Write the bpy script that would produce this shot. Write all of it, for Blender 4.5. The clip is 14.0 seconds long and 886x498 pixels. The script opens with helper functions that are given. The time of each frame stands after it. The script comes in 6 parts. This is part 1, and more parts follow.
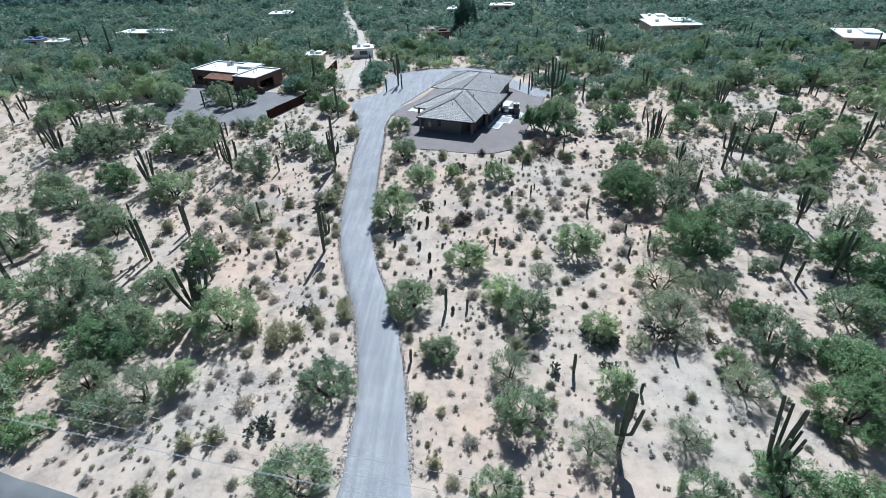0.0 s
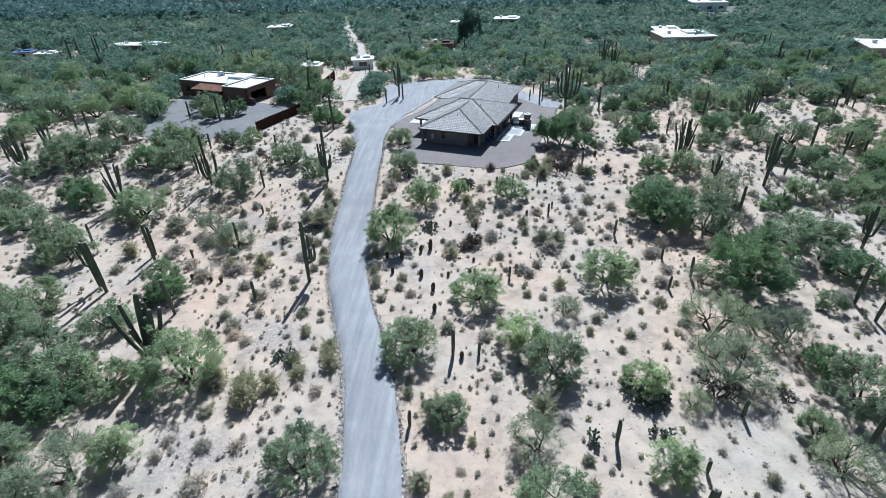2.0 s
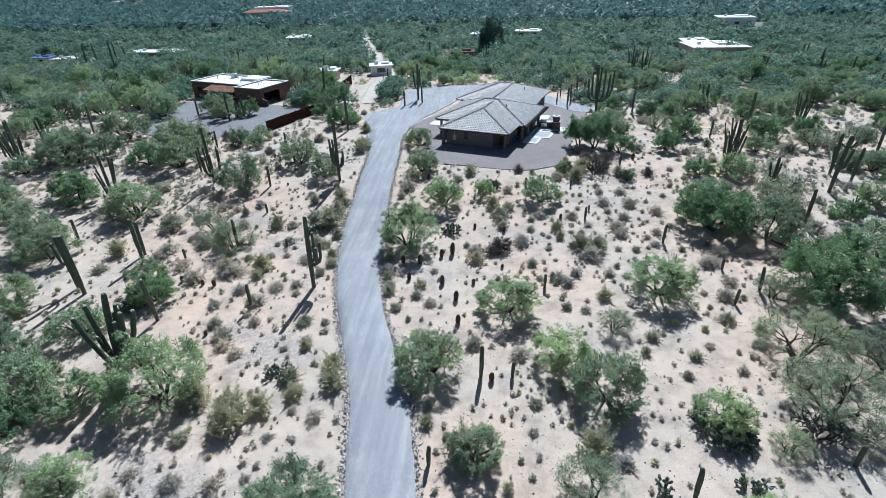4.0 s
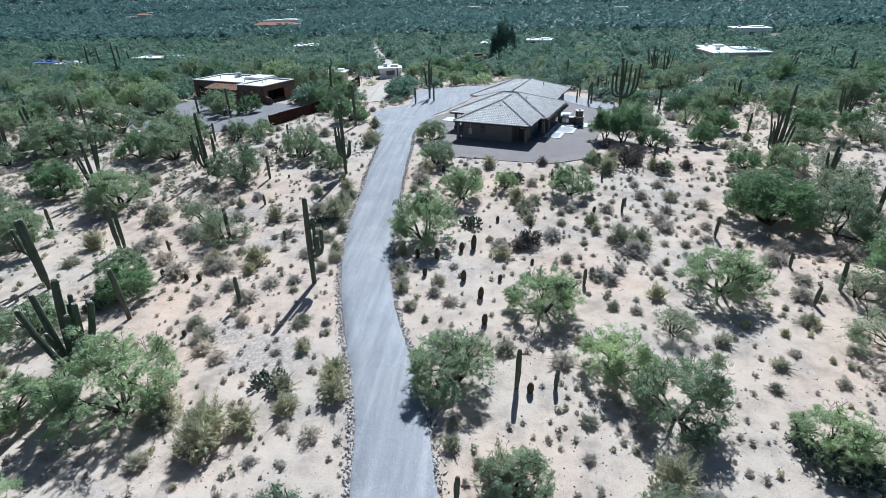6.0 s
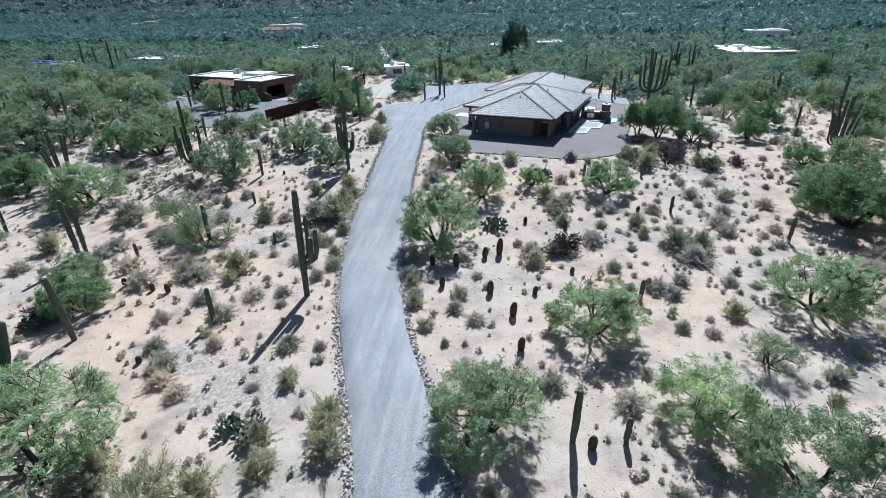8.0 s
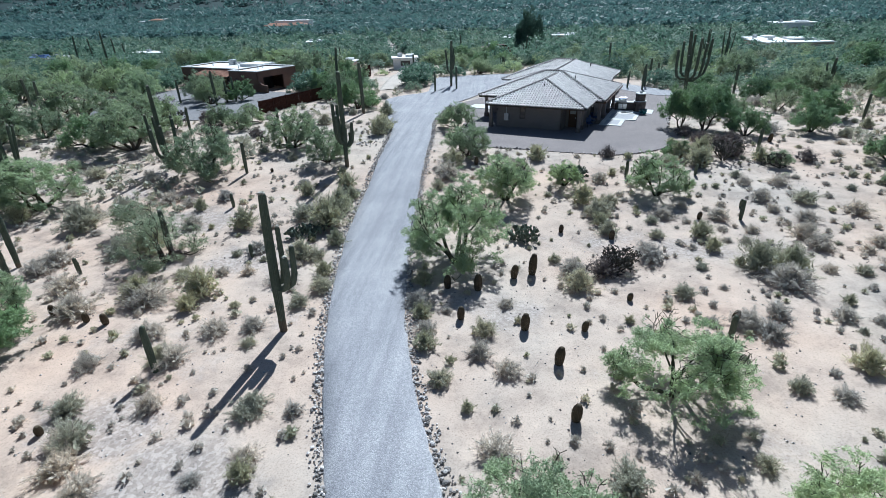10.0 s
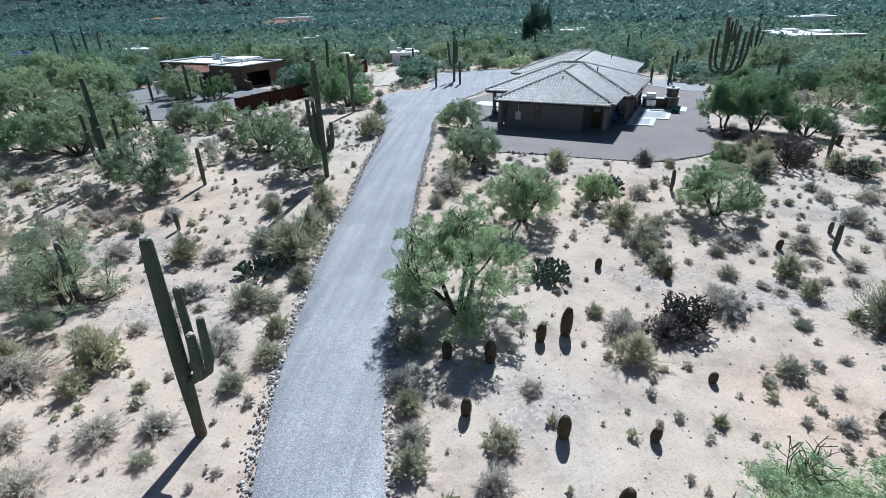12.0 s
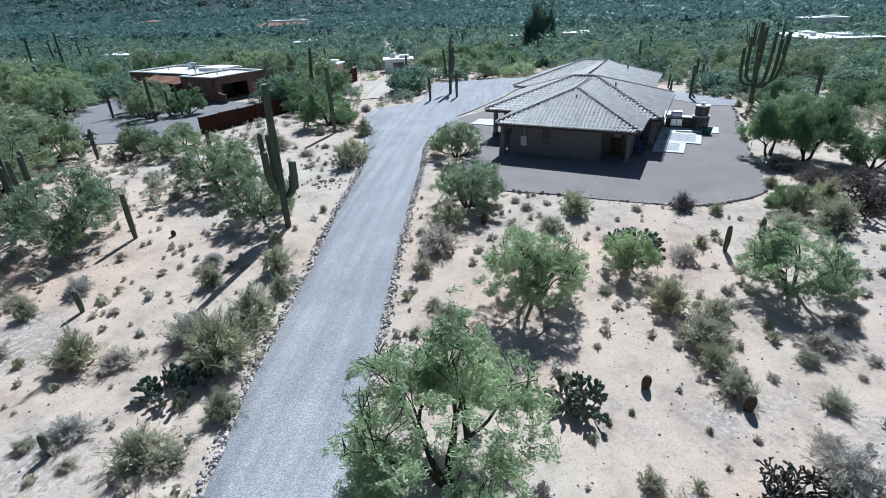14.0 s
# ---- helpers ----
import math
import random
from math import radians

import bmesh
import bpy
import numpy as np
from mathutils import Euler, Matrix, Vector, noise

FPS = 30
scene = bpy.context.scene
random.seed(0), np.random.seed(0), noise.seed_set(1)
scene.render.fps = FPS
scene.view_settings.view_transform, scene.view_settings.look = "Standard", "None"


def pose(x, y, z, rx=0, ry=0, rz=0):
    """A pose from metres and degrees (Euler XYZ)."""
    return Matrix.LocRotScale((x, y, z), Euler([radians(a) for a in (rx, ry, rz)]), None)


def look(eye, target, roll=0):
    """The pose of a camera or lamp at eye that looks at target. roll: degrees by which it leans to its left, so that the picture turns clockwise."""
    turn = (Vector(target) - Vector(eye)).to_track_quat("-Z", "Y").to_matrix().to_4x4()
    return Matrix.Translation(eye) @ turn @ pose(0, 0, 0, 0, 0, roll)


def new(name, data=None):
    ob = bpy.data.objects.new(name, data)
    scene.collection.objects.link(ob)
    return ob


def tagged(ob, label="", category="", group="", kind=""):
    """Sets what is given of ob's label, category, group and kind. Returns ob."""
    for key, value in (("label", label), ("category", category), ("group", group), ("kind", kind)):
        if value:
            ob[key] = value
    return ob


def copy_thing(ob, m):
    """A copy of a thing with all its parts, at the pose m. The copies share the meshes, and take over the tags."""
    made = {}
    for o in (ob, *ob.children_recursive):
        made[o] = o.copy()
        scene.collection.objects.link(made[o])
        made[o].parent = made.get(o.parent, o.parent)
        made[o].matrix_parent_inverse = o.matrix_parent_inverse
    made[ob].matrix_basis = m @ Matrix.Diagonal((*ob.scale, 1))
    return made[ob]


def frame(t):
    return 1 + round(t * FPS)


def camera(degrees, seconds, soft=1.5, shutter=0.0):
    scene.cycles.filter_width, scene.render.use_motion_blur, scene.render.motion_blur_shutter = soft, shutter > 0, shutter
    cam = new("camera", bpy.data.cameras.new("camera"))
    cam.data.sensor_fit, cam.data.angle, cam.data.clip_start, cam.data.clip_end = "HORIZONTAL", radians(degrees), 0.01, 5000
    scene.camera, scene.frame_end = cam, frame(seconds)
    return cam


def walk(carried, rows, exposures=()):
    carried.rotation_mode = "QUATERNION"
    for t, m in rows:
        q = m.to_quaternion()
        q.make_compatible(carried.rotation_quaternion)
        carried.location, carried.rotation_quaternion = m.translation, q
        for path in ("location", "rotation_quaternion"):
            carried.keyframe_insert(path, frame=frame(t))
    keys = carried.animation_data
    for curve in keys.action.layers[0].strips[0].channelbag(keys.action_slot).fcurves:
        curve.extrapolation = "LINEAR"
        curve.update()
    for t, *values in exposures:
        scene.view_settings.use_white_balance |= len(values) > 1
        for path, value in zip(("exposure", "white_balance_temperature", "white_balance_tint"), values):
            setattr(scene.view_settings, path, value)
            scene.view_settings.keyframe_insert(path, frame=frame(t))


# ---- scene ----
cam = camera(82.8, 14.0, soft=0.7)
PATH = [
    (0, (2.154, 1.026, 32.346), (1.749, 9.381, 26.866), -1.8),
    (0.5, (1.986, 3.015, 31.737), (1.576, 11.4, 26.307), -1.8),
    (1, (1.862, 5.23, 30.803), (1.436, 13.66, 25.443), -1.8),
    (1.5, (1.692, 7.074, 29.845), (1.252, 15.549, 24.556), -1.8),
    (2, (1.416, 8.961, 28.63), (0.976, 17.491, 23.435), -1.8),
    (2.5, (1.196, 10.64, 27.403), (0.705, 19.219, 22.294), -1.8),
    (3, (0.834, 11.96, 26.299), (0.259, 20.585, 21.274), -1.7),
    (5.5, (-1.036, 16.886, 20.476), (-1.836, 25.711, 15.841), -1.4),
    (6, (-1.507, 18.236, 19.328), (-2.322, 27.096, 14.767), -1.4),
    (6.5, (-1.891, 19.596, 18.387), (-2.726, 28.481, 13.872), -1.4),
    (7, (-2.334, 21.015, 17.551), (-3.174, 29.92, 13.081), -1.4),
    (7.5, (-2.739, 22.628, 16.684), (-3.604, 31.553, 12.26), -1.4),
    (8, (-3.142, 24.242, 16.017), (-4.047, 33.171, 11.607), -1.4),
    (10.5, (-4.563, 33.262, 13.134), (-5.658, 42.158, 8.699), -1.8),
    (11, (-4.73, 35.224, 12.678), (-5.849, 44.11, 8.233), -1.9),
    (11.5, (-4.882, 37.242, 12.322), (-6.018, 46.127, 7.872), -1.9),
    (12, (-5.020, 39.259, 11.992), (-6.155, 48.149, 7.556), -1.89),
    (12.5, (-5.139, 41.288, 11.946), (-6.272, 50.177, 7.509), -1.90),
    (13, (-5.233, 43.299, 11.994), (-6.362, 52.187, 7.551), -1.93),
    (13.5, (-5.279, 45.348, 12.120), (-6.417, 54.239, 7.687), -2.03),
    (14, (-5.326, 47.375, 12.253), (-6.465, 56.273, 7.833), -2.12),
]
walk(cam, [(t, look(eye, aim, roll)) for t, eye, aim, roll in PATH], [(0.0, 0.62, 5400, 2), (14.0, 0.62, 5400, 2)])

# ---- light: clear midday sky, sun ahead of the camera and a little to its right ----
SUN_AZ, SUN_EL = radians(8.0), radians(46.0)
world = bpy.data.worlds.new("sky")
scene.world = world
world.use_nodes = True
wn = world.node_tree.nodes
sky = wn.new("ShaderNodeTexSky")
sky.sky_type, sky.sun_disc = "NISHITA", False
sky.sun_elevation, sky.sun_rotation = SUN_EL, SUN_AZ
sky.altitude, sky.air_density, sky.dust_density = 800, 1.0, 0.6
world.node_tree.links.new(sky.outputs["Color"], wn["Background"].inputs["Color"])
wn["Background"].inputs["Strength"].default_value = 0.039
sun_data = bpy.data.lights.new("sun", "SUN")
sun_data.energy, sun_data.angle, sun_data.color = 4.3, radians(0.53), (1.0, 0.975, 0.94)
sun = new("sun", sun_data)
to_sun = Vector((math.sin(SUN_AZ) * math.cos(SUN_EL), math.cos(SUN_AZ) * math.cos(SUN_EL), math.sin(SUN_EL)))
sun.matrix_world = look(to_sun * 200, (0, 0, 0))


# ---- materials ----
def shader(name, rough=0.85, metal=0.0):
    m = bpy.data.materials.new(name)
    m.use_nodes = True
    nt = m.node_tree
    bsdf = nt.nodes["Principled BSDF"]
    bsdf.inputs["Roughness"].default_value, bsdf.inputs["Metallic"].default_value = rough, metal
    bsdf.inputs["Specular IOR Level"].default_value = 0.25
    return m, nt, bsdf


def node(nt, kind, **values):
    n = nt.nodes.new(kind)
    for k, v in values.items():
        n.inputs[k.replace("_", " ")].default_value = v
    return n


def noise_of(nt, scale, detail=4.0, rough=0.6):
    geo = nt.nodes.new("ShaderNodeNewGeometry")
    n = node(nt, "ShaderNodeTexNoise", Scale=scale, Detail=detail, Roughness=rough)
    nt.links.new(geo.outputs["Position"], n.inputs["Vector"])
    return n


def ramp_of(nt, source, stops):
    r = nt.nodes.new("ShaderNodeValToRGB")
    e = r.color_ramp.elements
    e[0].position, e[0].color = stops[0][0], (*stops[0][1], 1)
    e[1].position, e[1].color = stops[-1][0], (*stops[-1][1], 1)
    for p, c in stops[1:-1]:
        k = e.new(p)
        k.color = (*c, 1)
    nt.links.new(source, r.inputs["Fac"])
    return r


def mixed(nt, a, b, fac, mode="MIX"):
    n = nt.nodes.new("ShaderNodeMix")
    n.data_type, n.blend_type = "RGBA", mode
    for sock, value in ((n.inputs[0], fac), (n.inputs[6], a), (n.inputs[7], b)):
        if isinstance(value, (int, float)):
            sock.default_value = value
        elif isinstance(value, tuple):
            sock.default_value = (*value, 1)
        else:
            nt.links.new(value, sock)
    return n.outputs[2]


def bumped(nt, bsdf, height, strength, distance):
    b = node(nt, "ShaderNodeBump", Strength=strength, Distance=distance)
    nt.links.new(height, b.inputs["Height"])
    nt.links.new(b.outputs["Normal"], bsdf.inputs["Normal"])


def plain(name, a, b, scale=1.5, fine=18.0, rough=0.85, metal=0.0, bump=0.3, dist=0.01, random_by="", spread=0.25):
    """A surface of two close tones, mottled at two scales, with fine relief."""
    m, nt, bsdf = shader(name, rough, metal)
    big, small = noise_of(nt, scale), noise_of(nt, fine, 3)
    col = mixed(nt, ramp_of(nt, big.outputs["Fac"], [(0.3, a), (0.7, b)]).outputs[0], (0.5, 0.5, 0.5), 0.0)
    shade = ramp_of(nt, small.outputs["Fac"], [(0.3, (0.78, 0.78, 0.78)), (0.7, (1.12, 1.12, 1.12))])
    col = mixed(nt, col, shade.outputs[0], 1.0, "MULTIPLY")
    if random_by:
        src = nt.nodes.new("ShaderNodeObjectInfo" if random_by == "object" else "ShaderNodeNewGeometry")
        key = "Random" if random_by == "object" else "Random Per Island"
        var = ramp_of(nt, src.outputs[key], [(0.0, (1 - spread,) * 3), (1.0, (1 + spread,) * 3)])
        col = mixed(nt, col, var.outputs[0], 1.0, "MULTIPLY")
    nt.links.new(col, bsdf.inputs["Base Color"])
    if bump:
        bumped(nt, bsdf, small.outputs["Fac"], bump, dist)
    return m


def leafy(name, a, b, c, through_light=0.3, settle=0.0):
    """Foliage: tone varies leaf by leaf and plant by plant, with some light passing through the blade."""
    m, nt, bsdf = shader(name, 0.6)
    geo, info = nt.nodes.new("ShaderNodeNewGeometry"), nt.nodes.new("ShaderNodeObjectInfo")
    a, c = [tuple(0.45 * p + 0.55 * q for p, q in zip(k, b)) for k in (a, c)]
    leaf = ramp_of(nt, geo.outputs["Random Per Island"], [(0.0, a), (0.5, b), (1.0, c)])
    patch = noise_of(nt, 0.45, 2)
    tone = ramp_of(nt, patch.outputs["Fac"], [(0.3, (0.78, 0.80, 0.81)), (0.7, (1.18, 1.15, 1.1))])
    stand = noise_of(nt, 0.07, 3)
    drift = ramp_of(nt, stand.outputs["Fac"], [(0.32, (0.86, 0.90, 0.93)), (0.68, (1.12, 1.1, 1.03))])
    var = mixed(nt, ramp_of(nt, info.outputs["Random"], [(0.0, (0.86, 0.88, 0.9)), (1.0, (1.12, 1.1, 1.06))]).outputs[0], drift.outputs[0], 1.0, "MULTIPLY")
    col = mixed(nt, mixed(nt, leaf.outputs[0], tone.outputs[0], 1.0, "MULTIPLY"), var, 1.0, "MULTIPLY")
    nt.links.new(col, bsdf.inputs["Base Color"])
    tr = nt.nodes.new("ShaderNodeBsdfTranslucent")
    if settle:
        # many small leaves to a blade: on the whole they face up to the light
        up = node(nt, "ShaderNodeVectorMath")
        up.operation = "ADD"
        up.inputs[1].default_value = (0, 0, settle)
        level = nt.nodes.new("ShaderNodeVectorMath")
        level.operation = "NORMALIZE"
        nt.links.new(geo.outputs["Normal"], up.inputs[0])
        nt.links.new(up.outputs[0], level.inputs[0])
        nt.links.new(level.outputs[0], bsdf.inputs["Normal"])
    nt.links.new(col, tr.inputs["Color"])
    mx = nt.nodes.new("ShaderNodeMixShader")
    mx.inputs[0].default_value = through_light
    nt.links.new(bsdf.outputs[0], mx.inputs[1])
    nt.links.new(tr.outputs[0], mx.inputs[2])
    nt.links.new(mx.outputs[0], nt.nodes["Material Output"].inputs["Surface"])
    return m


def ground_material():
    """Pale pinkish sand, with patches of grey grit, small dark pebbles, and scrubby soil out on the plain."""
    m, nt, bsdf = shader("desert_sand", 0.95)
    big, mid, fine = noise_of(nt, 0.055, 5), noise_of(nt, 0.45, 8, 0.72), noise_of(nt, 14.0, 5, 0.75)
    sand = ramp_of(nt, big.outputs["Fac"], [(0.34, (0.468, 0.412, 0.362)), (0.5, (0.51, 0.413, 0.345)), (0.68, (0.545, 0.40, 0.312))])
    patch = ramp_of(nt, mid.outputs["Fac"], [(0.34, (0.66, 0.655, 0.66)), (0.5, (0.97, 0.955, 0.945)), (0.66, (1.13, 1.12, 1.10))])
    grit = ramp_of(nt, fine.outputs["Fac"], [(0.30, (0.60, 0.58, 0.57)), (0.47, (1.0, 1.0, 1.0)), (0.72, (1.12, 1.11, 1.09))])
    geo = nt.nodes.new("ShaderNodeNewGeometry")
    peb = node(nt, "ShaderNodeTexVoronoi", Scale=4.5)
    nt.links.new(geo.outputs["Position"], peb.inputs["Vector"])
    dots = ramp_of(nt, peb.outputs["Distance"], [(0.07, (0.5, 0.47, 0.45)), (0.16, (1.0, 1.0, 1.0))])
    col = mixed(nt, sand.outputs[0], patch.outputs[0], 1.0, "MULTIPLY")
    # washes of grey gravel lying on the sand
    wash, stones = noise_of(nt, 0.13, 6, 0.68), node(nt, "ShaderNodeTexVoronoi", Scale=8.0)
    nt.links.new(geo.outputs["Position"], stones.inputs["Vector"])
    sep = nt.nodes.new("ShaderNodeSeparateColor")
    nt.links.new(stones.outputs["Color"], sep.inputs[0])
    rubble = ramp_of(nt, sep.outputs[0], [(0.0, (0.22, 0.19, 0.175)), (0.5, (0.36, 0.315, 0.29)), (1.0, (0.53, 0.465, 0.43))])
    where = ramp_of(nt, wash.outputs["Fac"], [(0.57, (0, 0, 0)), (0.68, (0.7, 0.7, 0.7))])
    spill = where.outputs[0]
    for cx, cy, rx, ry in ((-14.6, 41.5, 3.6, 3.2), (-18.5, 43.5, 3.5, 2.4), (-25.5, 62.0, 4.5, 3.0), (-19.5, 56.5, 3.0, 2.6), (7.5, 59.5, 4.0, 2.2), (-17.5, 30.0, 4.0, 3.0)):
        near = nt.nodes.new("ShaderNodeMapping")
        near.inputs["Location"].default_value, near.inputs["Scale"].default_value = (-0.5 * cx / rx, -0.5 * cy / ry, 0), (0.5 / rx, 0.5 / ry, 0)
        nt.links.new(geo.outputs["Position"], near.inputs["Vector"])
        far = nt.nodes.new("ShaderNodeVectorMath")
        far.operation = "LENGTH"
        nt.links.new(near.outputs[0], far.inputs[0])
        ragged = node(nt, "ShaderNodeMath")
        ragged.operation = "MULTIPLY_ADD"
        ragged.inputs[1].default_value = 0.7
        nt.links.new(mid.outputs["Fac"], ragged.inputs[0])
        nt.links.new(far.outputs["Value"], ragged.inputs[2])
        spill = mixed(nt, spill, ramp_of(nt, ragged.outputs[0], [(0.0, (0.75, 0.75, 0.75)), (0.6, (0.6, 0.6, 0.6)), (0.8, (0, 0, 0))]).outputs[0], 1.0, "LIGHTEN")
    col = mixed(nt, col, rubble.outputs[0], spill)
    col = mixed(nt, col, grit.outputs[0], 1.0, "MULTIPLY")
    col = mixed(nt, col, dots.outputs[0], 0.6, "MULTIPLY")
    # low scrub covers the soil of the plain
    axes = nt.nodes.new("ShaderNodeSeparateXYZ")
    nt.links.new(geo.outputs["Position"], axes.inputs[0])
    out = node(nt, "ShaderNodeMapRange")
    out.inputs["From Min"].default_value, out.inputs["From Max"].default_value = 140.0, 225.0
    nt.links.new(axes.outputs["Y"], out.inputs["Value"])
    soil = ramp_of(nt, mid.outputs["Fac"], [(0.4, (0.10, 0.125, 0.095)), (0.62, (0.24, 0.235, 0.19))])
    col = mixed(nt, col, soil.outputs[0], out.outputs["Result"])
    nt.links.new(col, bsdf.inputs["Base Color"])
    bumped(nt, bsdf, fine.outputs["Fac"], 0.35, 0.02)
    return m


def gravel_material(name, a, b, c, stone=9.0, tracks=0.0):
    m, nt, bsdf = shader(name, 0.9)
    geo = nt.nodes.new("ShaderNodeNewGeometry")
    vor = node(nt, "ShaderNodeTexVoronoi", Scale=stone)
    nt.links.new(geo.outputs["Position"], vor.inputs["Vector"])
    wide = noise_of(nt, 0.35, 5, 0.65)
    base = ramp_of(nt, wide.outputs["Fac"], [(0.3, a), (0.5, b), (0.72, c)])
    # wear drawn out along the way of travel
    flat = node(nt, "ShaderNodeMapping")
    flat.inputs["Rotation"].default_value, flat.inputs["Scale"].default_value = (0, 0, radians(-10)), (2.2, 0.09, 1.0)
    nt.links.new(geo.outputs["Position"], flat.inputs["Vector"])
    drawn = node(nt, "ShaderNodeTexNoise", Scale=1.0, Detail=4.0)
    nt.links.new(flat.outputs[0], drawn.inputs["Vector"])
    streak = ramp_of(nt, drawn.outputs["Fac"], [(0.36, (0.88, 0.88, 0.89)), (0.64, (1.09, 1.09, 1.08))])
    base = ramp_of(nt, wide.outputs["Fac"], [(0.3, a), (0.5, b), (0.72, c)])
    worn = mixed(nt, base.outputs[0], streak.outputs[0], tracks, "MULTIPLY")
    sep = nt.nodes.new("ShaderNodeSeparateColor")
    nt.links.new(vor.outputs["Color"], sep.inputs[0])
    each = ramp_of(nt, sep.outputs[0], [(0.0, (0.76, 0.76, 0.77)), (0.6, (1.0, 1.0, 1.0)), (1.0, (1.24, 1.23, 1.22))])
    gap = ramp_of(nt, vor.outputs["Distance"], [(0.35, (1.04, 1.04, 1.04)), (0.75, (0.74, 0.74, 0.75))])
    col = mixed(nt, mixed(nt, worn, each.outputs[0], 1.0, "MULTIPLY"), gap.outputs[0], 1.0, "MULTIPLY")
    nt.links.new(col, bsdf.inputs["Base Color"])
    inv = node(nt, "ShaderNodeMath")
    inv.operation = "SUBTRACT"
    inv.inputs[0].default_value = 1.0
    nt.links.new(vor.outputs["Distance"], inv.inputs[1])
    bumped(nt, bsdf, inv.outputs[0], 0.55, 0.018)
    return m


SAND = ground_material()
GRAVEL = gravel_material("grey_gravel", (0.33, 0.326, 0.345), (0.368, 0.36, 0.378), (0.42, 0.408, 0.422), 27.0, 1.0)
PAD_GRAVEL = gravel_material("brown_gravel", (0.225, 0.195, 0.19), (0.255, 0.22, 0.212), (0.29, 0.25, 0.242), 30.0)
YARD_GRAVEL = gravel_material("yard_gravel", (0.20, 0.19, 0.195), (0.235, 0.225, 0.23), (0.27, 0.255, 0.255), 24.0)
DIRT = plain("packed_dirt", (0.46, 0.40, 0.35), (0.55, 0.48, 0.42), 0.3, 5.0, 0.95, bump=0.4, dist=0.03)
ASPHALT = plain("asphalt", (0.12, 0.125, 0.13), (0.17, 0.17, 0.175), 0.5, 30.0, 0.9)
ROCK = plain("border_rock", (0.24, 0.215, 0.205), (0.54, 0.505, 0.485), 2.3, 14.0, 0.9, bump=0.5, dist=0.02, random_by="object", spread=0.65)
ROCK_LOOSE = plain("loose_rock", (0.24, 0.215, 0.205), (0.54, 0.505, 0.485), 2.3, 14.0, 0.9, bump=0.5, dist=0.02, random_by="island", spread=0.65)
# darker than the field tiles: the shadow gap along the caps put into colour
CAP_SHADED = plain("shaded_clay_cap_tile", (0.17, 0.15, 0.145), (0.24, 0.215, 0.205), 0.9, 12.0, 0.6, random_by="object", spread=0.2)
TILE = plain("clay_roof_tile", (0.44, 0.40, 0.39), (0.54, 0.495, 0.48), 0.9, 12.0, 0.5, random_by="object", spread=0.12)
TILE_JOINED = plain("clay_roof_tiles", (0.44, 0.40, 0.39), (0.54, 0.495, 0.48), 0.9, 12.0, 0.5, random_by="island", spread=0.12)
UNDERLAY = plain("roof_underlay", (0.07, 0.065, 0.06), (0.10, 0.09, 0.085))
STUCCO = plain("brown_stucco", (0.19, 0.16, 0.15), (0.225, 0.19, 0.178), 0.8, 26.0, 0.92, bump=0.5)
WOOD_DARK = plain("stained_wood", (0.085, 0.05, 0.032), (0.13, 0.075, 0.045), 2.0, 22.0, 0.7)
NB_STUCCO = plain("rust_stucco", (0.155, 0.095, 0.075), (0.19, 0.118, 0.09), 0.7, 22.0, 0.92, bump=0.5)
WHITE_ROOF = plain("white_roof_coating", (0.74, 0.73, 0.71), (0.84, 0.83, 0.81), 0.35, 6.0, 0.7, bump=0.15)
RED_TILE = plain("red_clay_tile", (0.30, 0.15, 0.10), (0.38, 0.20, 0.135), 1.2, 12.0, 0.8, random_by="island", spread=0.15)
CONCRETE = plain("pale_concrete", (0.62, 0.61, 0.59), (0.70, 0.69, 0.67), 0.7, 14.0, 0.85)
PAVER = plain("grey_paver", (0.38, 0.38, 0.40), (0.45, 0.44, 0.46), 1.1, 16.0, 0.9)
BLOCK = plain("stacked_stone", (0.11, 0.088, 0.08), (0.17, 0.14, 0.127), 3.0, 16.0, 0.9, random_by="object", spread=0.2)
RUST = plain("rusted_steel", (0.045, 0.020, 0.016), (0.075, 0.033, 0.024), 1.6, 11.0, 0.85, metal=0.2)
METAL = plain("galvanised_metal", (0.42, 0.43, 0.45), (0.52, 0.53, 0.55), 2.0, 20.0, 0.4, metal=0.8)
DARK_METAL = plain("dark_metal", (0.03, 0.03, 0.032), (0.05, 0.05, 0.052), 2.0, 20.0, 0.45, metal=0.5)
STEEL = plain("stainless_steel", (0.55, 0.55, 0.56), (0.62, 0.62, 0.63), 2.0, 40.0, 0.3, metal=0.9)
PALE_FRAME = plain("bronze_window_trim", (0.085, 0.072, 0.066), (0.12, 0.10, 0.092))
BLIND = plain("window_blind", (0.42, 0.41, 0.40), (0.48, 0.47, 0.455), 3.0, 30.0)
TEAL_GLAZE = plain("teal_glaze", (0.03, 0.13, 0.15), (0.05, 0.18, 0.20), 3.0, 12.0, 0.25)
TEAL_CLOTH = plain("blue_cover_cloth", (0.03, 0.05, 0.12), (0.05, 0.08, 0.17), 3.0, 18.0)
CAR_PAINT = plain("dark_car_paint", (0.03, 0.032, 0.037), (0.036, 0.039, 0.045), 1.0, 30.0, 0.22, bump=0.0)
WHITE_PAINT = plain("white_paint", (0.74, 0.74, 0.73), (0.80, 0.80, 0.79), 0.6, 12.0, 0.6, bump=0.1)
BLUE_ROOF = plain("blue_roof_sheet", (0.12, 0.18, 0.36), (0.16, 0.23, 0.42), 0.8, 9.0, 0.5)
TAN_WALL = plain("tan_wall", (0.42, 0.34, 0.27), (0.50, 0.41, 0.33), 0.6, 12.0)
